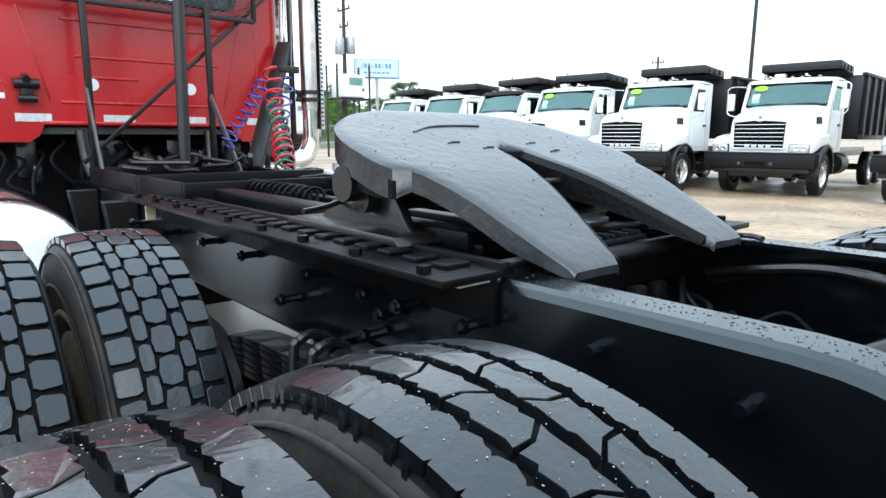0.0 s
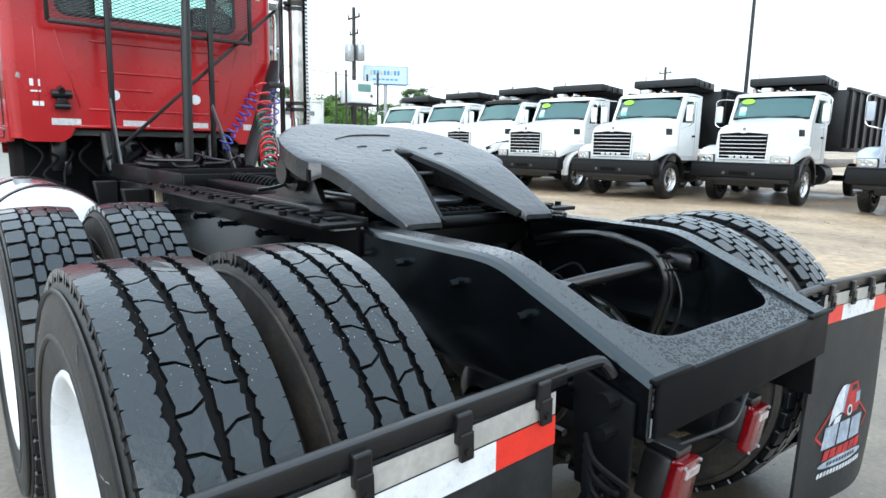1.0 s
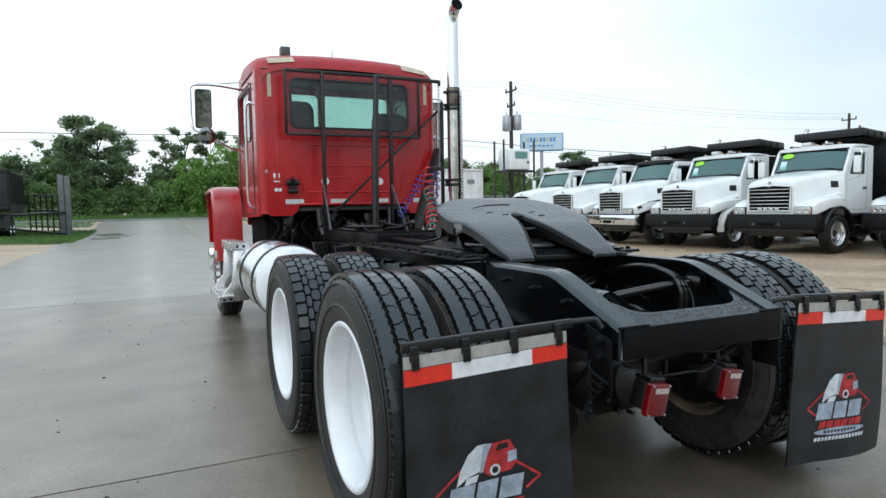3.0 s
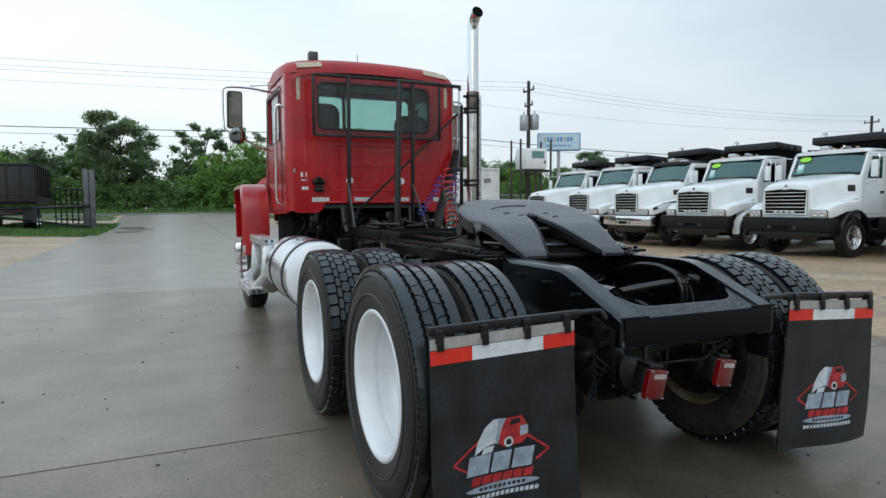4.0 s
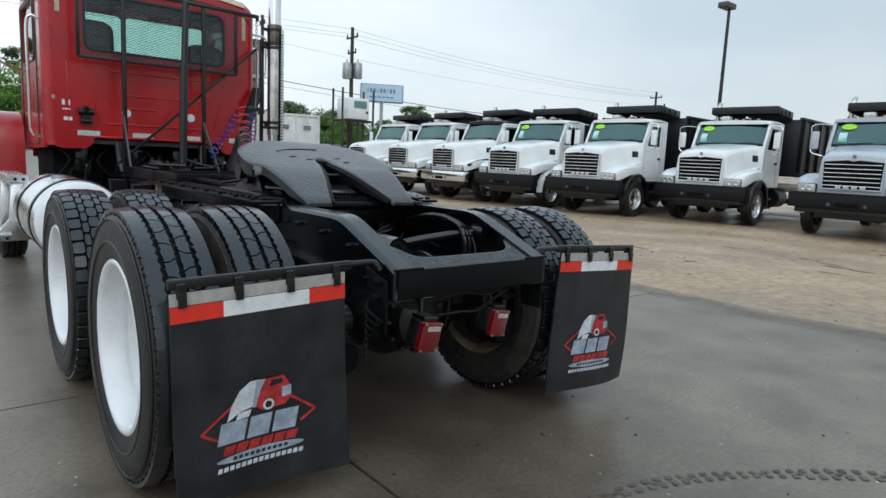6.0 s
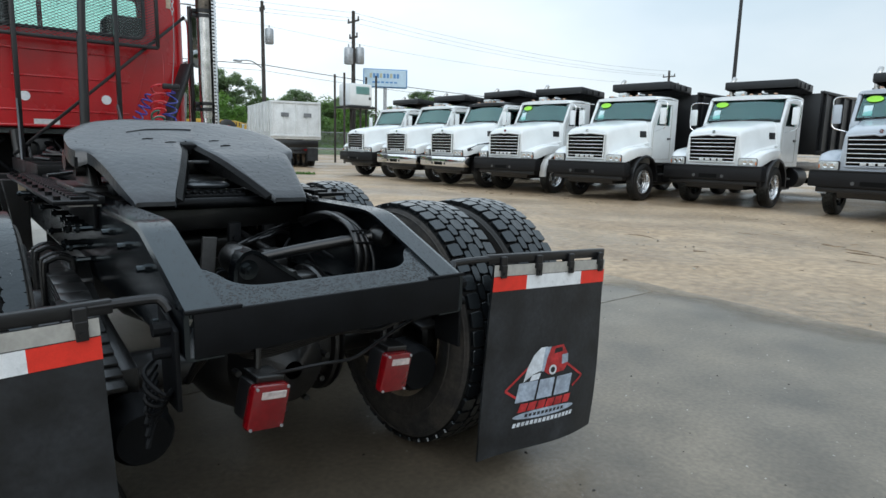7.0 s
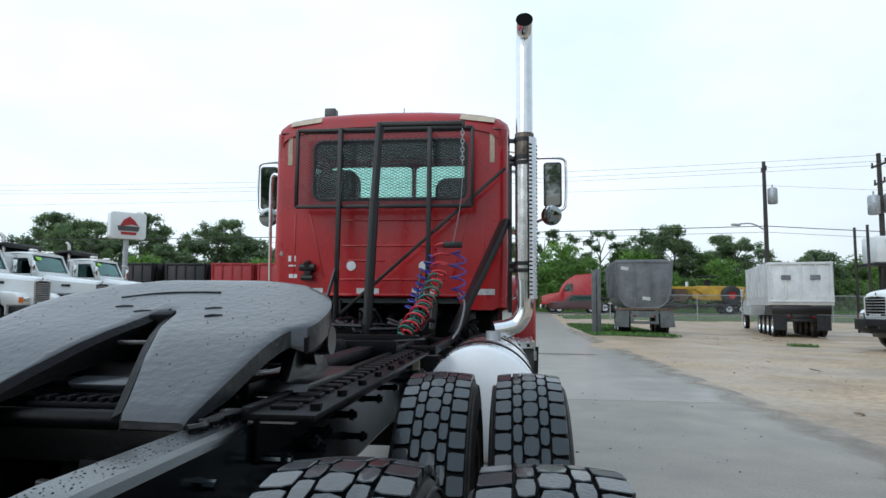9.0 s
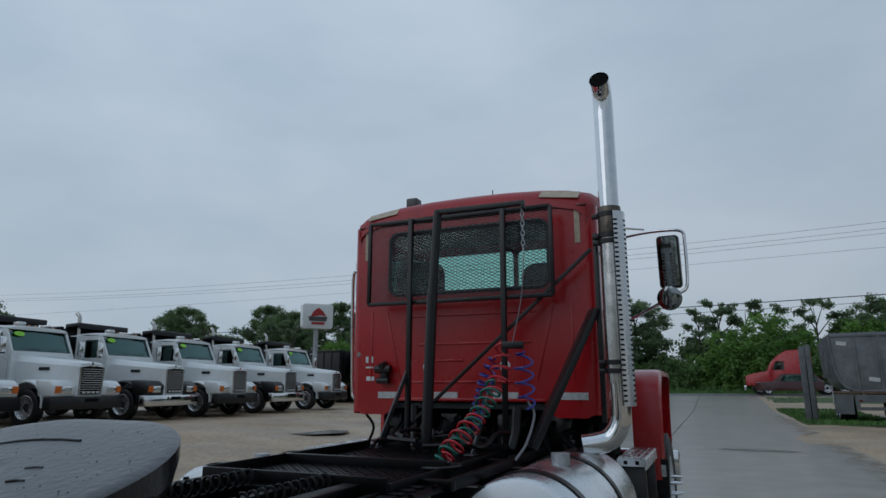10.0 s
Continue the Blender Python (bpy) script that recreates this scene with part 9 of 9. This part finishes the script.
for s in (-1, 1):
    bm = B()
    box(bm, (s * 1.115, 8.25, 2.35), (0.03, 0.85, 0.55), bevel=0.01)
    part("side_window", bm, M["shield"], wcab)
    bm = B()
    box(bm, (s * 1.38, 9.1, 2.25), (0.16, 0.08, 0.45), bevel=0.02)
    rod(bm, (s * 1.10, 9.05, 2.45), (s * 1.38, 9.1, 2.45), 0.015, 6)
    part("mirror", bm, M["chrome"], wcab)
    wheel(wd, s * 1.02, 10.0, s, FAR, RIM_CH, "")
for x, m, lab in ((-9.3, M["tarp"], "black steel dump truck body beside the gate"), (-12.6, M["reddump"], "red steel dump truck body in a row"), (-15.4, M["reddump"], "red steel dump truck body in a row"), (-18.4, M["tarp"], "black steel dump truck body in a row"), (-21.6, M["tarp"], "black steel dump truck body in a row")):
    rear_dump(x, 35.0 + 0.3 * math.sin(x), 3, m, lab, w=1.27, zt=3.30, axles=2)

# ---- gates, fence ----
for sx, x, y, tall in ((-1, -6.05, 38.0, 3.35), (1, 4.95, 29.8, 3.0)):
    g = thing("gate", "black pipe gate on a tall grey post", "gate", "yard gates")
    bm = B()
    for k, dx in enumerate((-0.11, 0.11)):
        box(bm, (x + dx * (1.35 if sx < 0 else 1), y + 0.05 * k, tall / 2 - 0.05 + rise(y)), (0.27 if sx < 0 else 0.20, 0.16, tall + 0.12 * (k if sx > 0 else 1 - k)), bevel=0.02)
    part("post", bm, M["gatewood"], g, "tall weathered grey gate post", 30)
    ex, ey = (x - 4.6, y - 6.0) if sx < 0 else (x + 0.9, y + 7.0)
    bm = B()
    rod(bm, (x, y, 1.32), (ex, ey, 1.14 if sx < 0 else 1.30), 0.06, 10)
    rod(bm, (x, y, 0.15 if sx < 0 else 0.55), (ex, ey, 1.04 if sx < 0 else 0.95), 0.06, 10)
    part("gate_pipe", bm, M["rack"], g, "", 40)
    for k in range(7):
        bm = B()
        f = k / 6
        hx, hy = x - 2.0 * f * (1 if sx < 0 else -0.25), y + 2.5 * f
        rod(bm, (hx, hy, 0.0 + rise(hy)), (hx, hy, 2.3 + rise(hy)), 0.04, 8)
        part("upright", bm, M["rack"], g, "", 40)
    bm = B()
    for z in (0.5, 1.4, 2.25):
        rod(bm, (x, y, z), (x - 2.0 * (1 if sx < 0 else -0.25), y + 2.5, z + 0.1), 0.04, 8)
    part("gate_rail", bm, M["rack"], g, "", 40)
fence = thing("fence", "chain-link fence with steel posts along the yard", "fence")
for k in range(13):
    bm = B()
    x = 8.0 + 3.0 * k
    rod(bm, (x, 45.5, rise(45.5)), (x, 45.5, rise(45.5) + 1.9), 0.035, 8)
    part("fence_post", bm, M["galv"], fence)
bm = B()
rod(bm, (8, 45.5, rise(45.5) + 1.85), (44, 45.5, rise(45.5) + 1.85), 0.025, 6)
z0 = rise(45.5)
for k in range(360):
    x = 8 + 0.1 * k
    for d in (-1, 1):
        a, b = (x, z0 + 0.05), (x + d * 1.8, z0 + 1.85)
        if 8 <= b[0] <= 44:
            bm.faces.new([bm.verts.new(p) for p in ((a[0] - 0.004, 45.5, a[1]), (a[0] + 0.004, 45.5, a[1]), (b[0] + 0.004, 45.5, b[1]), (b[0] - 0.004, 45.5, b[1]))])
part("fence_mesh", bm, M["galv"], fence)


# ---- poles and wires ----
def utility_pole(x, y, top, arms, label, drums=(), lamp=False):
    t = thing("utility_pole", label, "pole", "roadside poles")
    bm = B()
    rod(bm, (x, y, rise(y) - 0.5), (x, y, top), 0.17, 14, 0.11)
    part("pole", bm, M["pole"], t, "", 50)
    for z, half in arms:
        bm = B()
        beam(bm, (x, y - half, z), (x, y + half, z), 0.09, 0.11, 0.01)
        for s in (-1, 1):
            rod(bm, (x, y + s * half * 0.9, z + 0.05), (x, y + s * half * 0.9, z + 0.25), 0.05, 8)
        part("cross_arm", bm, M["pole"], t)
    for z, dx in drums:
        bm = B()
        lathe(bm, [(z - 0.55, 0.001), (z - 0.55, 0.26), (z - 0.5, 0.30), (z + 0.4, 0.30), (z + 0.5, 0.24), (z + 0.52, 0.001)], "Z", 20, (x + dx, y - 0.1, 0))
        rod(bm, (x + dx, y - 0.1, z + 0.5), (x + dx, y - 0.1, z + 0.72), 0.05, 8)
        part("transformer", bm, M["galv"], t, "grey drum transformer", 40)
    if lamp:
        bm = B()
        sweep(bm, arc([(x, y, top - 4.6), (x - 1.0, y - 0.4, top - 4.2), (x - 1.9, y - 0.8, top - 4.25)], 4), 0.045, 8)
        box(bm, (x - 2.2, y - 0.9, top - 4.32), (0.62, 0.24, 0.14), rot=(0, 0, 22), bevel=0.04)
        part("street_lamp", bm, M["galv"], t, "", 40)
    return t


utility_pole(21.0, 35.7, 9.75, ((9.1, 0.7), (8.1, 0.5)), "dark wooden utility pole with two transformers", drums=((6.9, -0.42), (7.0, 0.42)))
utility_pole(17.6, 42.4, 10.9, ((10.3, 0.4),), "wooden utility pole with a street lamp and transformer", drums=((8.6, 0.45),), lamp=True)
utility_pole(58.0, 35.7, 9.3, ((8.7, 0.7),), "distant wooden utility pole")
utility_pole(-90.0, 44.0, 9.4, (), "distant wooden utility pole")
utility_pole(-62.0, 36.0, 9.6, ((9.0, 0.7),), "distant wooden utility pole")
utility_pole(70.0, 42.0, 9.4, (), "distant wooden utility pole")


def wire(a, b, sag, r, name="overhead_wire"):
    bm = B()
    a, b = Vector(a), Vector(b)
    sweep(bm, [a.lerp(b, t) - Vector((0, 0, sag * 4 * t * (1 - t))) for t in [i / 16 for i in range(17)]], r, 5)
    return tagged(part(name, bm, M["cable"], None), "thin dark overhead cable between poles", "cable", "overhead cables")


for dz, dy in ((9.65, 0.0), (9.2, -0.6), (9.2, 0.6)):
    wire((21.0, 35.7 + dy, dz), (-62.0, 36.0 + dy, dz - 0.1), 1.0, 0.008)
    wire((21.0, 35.7 + dy, dz), (58.0, 35.7 + dy, dz - 0.4), 0.6, 0.008)
for dz, r in ((6.6, 0.028), (6.2, 0.014), (9.3, 0.008)):
    wire((17.6, 42.4, dz), (-90.0, 44.0, dz - 0.2), 0.6, r)
    wire((17.6, 42.4, dz), (70.0, 42.0, dz - 0.2), 0.8, r)

# yard lamp post
t = thing("lamp_post", "tall dark yard lamp post with a square head", "lamp post")
bm = B()
rod(bm, (24.0, 11.35, 0), (24.0, 11.35, 7.9), 0.09, 12, 0.06)
part("post", bm, M["rack"], t, "", 50)
bm = B()
box(bm, (23.8, 11.35, 7.95), (0.75, 0.42, 0.22), bevel=0.03)
part("lamp_head", bm, M["hub"], t, "", 30)

# ---- signs ----
t = thing("billboard", "blue and pale roadside sign box on a pole", "sign")
bm = B()
box(bm, (0, 0, 0), (3.05, 0.55, 1.25), bevel=0.03)
bd = part("sign_box", bm, M["signblue"], t, "", 30)
bd.matrix_local = pose(23.9, 36.3, 5.75, 0, 0, -28)
bm = B()
box(bm, (-0.02, -0.285, 0.0), (2.92, 0.03, 1.13), bevel=0.01)
part("sign_face", bm, M["signpale"], bd)
for k in range(9):
    bm = B()
    box(bm, (-1.02 + 0.235 * k, -0.31, 0.16), (0.16, 0.01, 0.30), bevel=0.003)
    part("unreadable_stroke", bm, M["signblue"] if k % 3 else M["signyellow"], bd)
for k in range(6):
    bm = B()
    box(bm, (-0.8 + 0.3 * k, -0.31, -0.28), (0.22, 0.01, 0.11), bevel=0.003)
    part("unreadable_stroke", bm, M["signblue"], bd)
bm = B()
rod(bm, (23.9, 36.3, rise(36.3)), (23.9, 36.3, 5.2), 0.12, 12)
part("sign_pole", bm, M["galv"], t, "", 50)

t = thing("display_cab", "white truck cab shell on a raised stand of dark posts", "sign")
bm = B()
box(bm, (20.1, 33.9, 4.25), (1.65, 1.4, 1.38), bevel=0.12)
cbx = part("cab_shell", bm, M["white"], t, "", 40)
bm = B()
box(bm, (20.2, 33.19, 4.52), (0.95, 0.04, 0.46), bevel=0.015)
part("window", bm, M["shield"], cbx)
bm = B()
box(bm, (20.72, 33.19, 4.05), (0.16, 0.03, 0.16), bevel=0.01)
part("emblem", bm, M["hub"], cbx)
bm = B()
box(bm, (20.1, 33.9, 3.48), (2.0, 1.6, 0.14), bevel=0.02)
part("platform", bm, M["rack"], t)
for dx in (-1.15, 0.0, 1.15):
    for dy in (-0.6, 0.6):
        bm = B()
        rod(bm, (20.1 + dx, 33.9 + dy, 0), (20.1 + dx, 33.9 + dy, 5.5 if dx else 3.42), 0.07, 8)
        part("post", bm, M["pole"], t)

t = thing("pole_sign", "white rounded box sign with a red emblem on a pole", "sign")
bm = B()
prism(bm, rounded(-1.55, -1.25, 1.55, 1.25, 0.3), "Y", -0.55, 0.55, 0.08)
sb = part("sign_box", bm, M["white"], t, "", 40)
sb.matrix_local = pose(-18.95, 30.0, 5.2, 0, 0, 48) @ Matrix.Scale(0.56, 4)
for poly, m in (([(-0.75, -0.1), (-0.45, 0.5), (0.05, 0.85), (0.5, 0.5), (0.85, 0.0), (0.3, 0.1)], M["logored"]), ([(-0.95, -0.05), (0.95, -0.05), (0.85, -0.5), (-0.85, -0.5)], M["hub"]), ([(-0.65, -0.6), (0.7, -0.6), (0.65, -0.85), (-0.6, -0.85)], M["logored"])):
    bm = B()
    prism(bm, poly, "Y", -0.60, -0.56)
    part("emblem_shape", bm, m, sb)
bm = B()
rod(bm, (-18.95, 30.0, rise(30, -18.95)), (-18.95, 30.0, 4.6), 0.13, 14)
part("sign_pole", bm, M["galv"], t, "", 50)

# ---- vehicles on the road ----
semi = thing("semi_truck", "red sleeper-cab semi truck on the wet road", "truck", at=pose(4.9, 61.5, 0.63, 0, 0, 90))
bm = B()
rr = [[(-w, yy, 0.75), (-w, yy, z - 0.25), (-w * 0.85, yy, z), (w * 0.85, yy, z), (w, yy, z - 0.25), (w, yy, 0.75)] for yy, w, z in ((1.0, 0.85, 1.55), (0.4, 1.0, 1.75), (-0.7, 1.1, 1.95), (-1.0, 1.12, 2.6), (-1.6, 1.15, 3.25), (-2.2, 1.2, 3.6), (-4.0, 1.2, 3.75))]
loft(bm, rr, caps=True)
part("cab", bm, M["red"], semi, "", 40)
for s in (-1, 1):
    bm = B()
    prism(bm, [(-1.05, 2.05), (-1.95, 2.05), (-1.95, 2.75), (-1.35, 2.75)], "X", s * 1.15, s * 1.20)
    part("side_window", bm, M["shield"], semi)
    for yy in (0.0, -4.9, -6.1):
        wheel(semi, s * 1.05, yy, s, FAR, RIM_CH, "", z=0.505)
bm = B()
box(bm, (0, -3.2, 0.85), (0.9, 7.0, 0.25), bevel=0.02)
box(bm, (0, 1.1, 0.55), (2.2, 0.2, 0.4), bevel=0.04)
part("chassis", bm, M["chrome"], semi, "", 30)
low = thing("lowboy_trailer", "dark lowboy trailer on the wet road", "trailer", at=pose(4.9, 61.5, 0.63, 0, 0, 90))
bm = B()
box(bm, (0, -5.9, 1.35), (2.4, 2.6, 0.22), bevel=0.02)
box(bm, (0, -11.6, 0.75), (2.5, 9.0, 0.28), bevel=0.02)
box(bm, (0, -17.2, 1.05), (2.5, 2.8, 0.25), bevel=0.02)
part("deck", bm, M["under"], low, "", 30)
for s in (-1, 1):
    for yy in (-16.2, -17.4, -18.4):
        wheel(low, s * 1.05, yy, s, FAR, RIM_CH, "", z=0.46, scale=0.9)
mach = thing("earth_mover", "muddy yellow earth-moving machine on the lowboy trailer", "machine", at=pose(4.9, 61.5, 0.63, 0, 0, 90))
bm = B()
prism(bm, [(-8.7, 1.20), (-8.3, 1.9), (-8.5, 2.35), (-12.3, 2.30), (-12.9, 1.7), (-12.4, 1.10)], "X", -1.05, 1.05, 0.06)
part("bowl", bm, M["mud"], mach, "mud-caked scraper bowl", 40)
for s in (-1, 1):
    bm = B()
    beam(bm, (s * 1.08, -8.2, 2.48), (s * 1.08, -13.4, 2.42), 0.16, 0.22, 0.03)
    beam(bm, (s * 1.08, -13.2, 2.40), (s * 1.08, -14.2, 1.75), 0.16, 0.22, 0.03)
    part("push_arm", bm, M["yellow"], mach, "", 40)
bm = B()
prism(bm, [(-13.0, 1.45), (-13.0, 2.35), (-13.6, 2.62), (-15.4, 2.62), (-17.4, 2.55), (-18.7, 2.25), (-18.9, 1.40), (-17.6, 1.25), (-14.0, 1.25)], "X", -0.95, 0.95, 0.07)
body = part("engine_hood", bm, M["yellow"], mach, "", 40)
for k in range(6):
    bm = B()
    box(bm, (0, -16.2 - 0.3 * k, 2.2), (1.94, 0.12, 0.36), bevel=0.01)
    part("louvre", bm, M["mud"], body)
bm = B()
lathe(bm, [(2.4, 0.001), (2.4, 0.14), (3.02, 0.14), (3.05, 0.12), (3.05, 0.001)], "Z", 16, (0.55, -12.9, 0))
part("exhaust_pipe", bm, M["dumpwhite"], mach, "pale exhaust can", 40)
bm = B()
box(bm, (0, -14.6, 3.50), (1.70, 1.55, 0.10), bevel=0.03)
opcab = part("operator_cab", bm, M["plastic"], mach, "black-roofed operator cab", 40)
for u in (-0.76, 0.76):
    for yy in (-13.95, -15.25):
        bm = B()
        beam(bm, (u, yy, 2.55), (u, yy, 3.50), 0.08, 0.08, 0.01)
        part("cab_post", bm, M["plastic"], opcab)
bm = B()
box(bm, (0, -14.6, 2.85), (0.6, 0.5, 0.7), bevel=0.06)
part("seat", bm, M["seat"], opcab)
for s in (-1, 1):
    for yy in (-10.4, -16.4):
        bm = B()
        lathe(bm, [(-0.3, 0.35), (-0.3, 0.75), (-0.2, 0.88), (0.2, 0.88), (0.3, 0.75), (0.3, 0.35)], "X", 28, (s * 1.15, yy, 1.75))
        tyr = part("wheel", bm, M["wall"], mach, "", 40)
        bm = B()
        lathe(bm, [(s * 0.22, 0.001), (s * 0.24, 0.34), (s * 0.30, 0.42)], "X", 24, (s * 1.15, yy, 1.75))
        part("rim", bm, M["red"] if yy < -12 else M["yellow"], tyr, "", 40)

suv = thing("car", "dark car on the wet road", "car", at=pose(6.8, 58.9, 0.63, 0, 0, 90))
bm = B()
rr = [[(-w, yy, 0.35), (-w, yy, 0.95), (-w * top, yy, z), (w * top, yy, z), (w, yy, 0.95), (w, yy, 0.35)] for yy, w, z, top in ((2.3, 0.85, 0.98, 0.9), (2.1, 0.92, 1.0, 0.9), (1.0, 0.93, 1.10, 0.9), (0.4, 0.93, 1.65, 0.75), (-1.9, 0.93, 1.68, 0.75), (-2.4, 0.90, 1.15, 0.85), (-2.5, 0.85, 1.0, 0.9))]
loft(bm, rr, caps=True)
part("body", bm, M["darkred"], suv, "", 40)
for s in (-1, 1):
    bm = B()
    prism(bm, [(0.55, 1.08), (0.25, 1.55), (-1.8, 1.58), (-2.1, 1.10)], "X", s * 0.86, s * 0.90)
    part("side_window", bm, M["shield"], suv)
    for yy in (1.45, -1.45):
        wheel(suv, s * 0.84, yy, s, FAR, RIM_CH, "", z=0.355, scale=0.70)
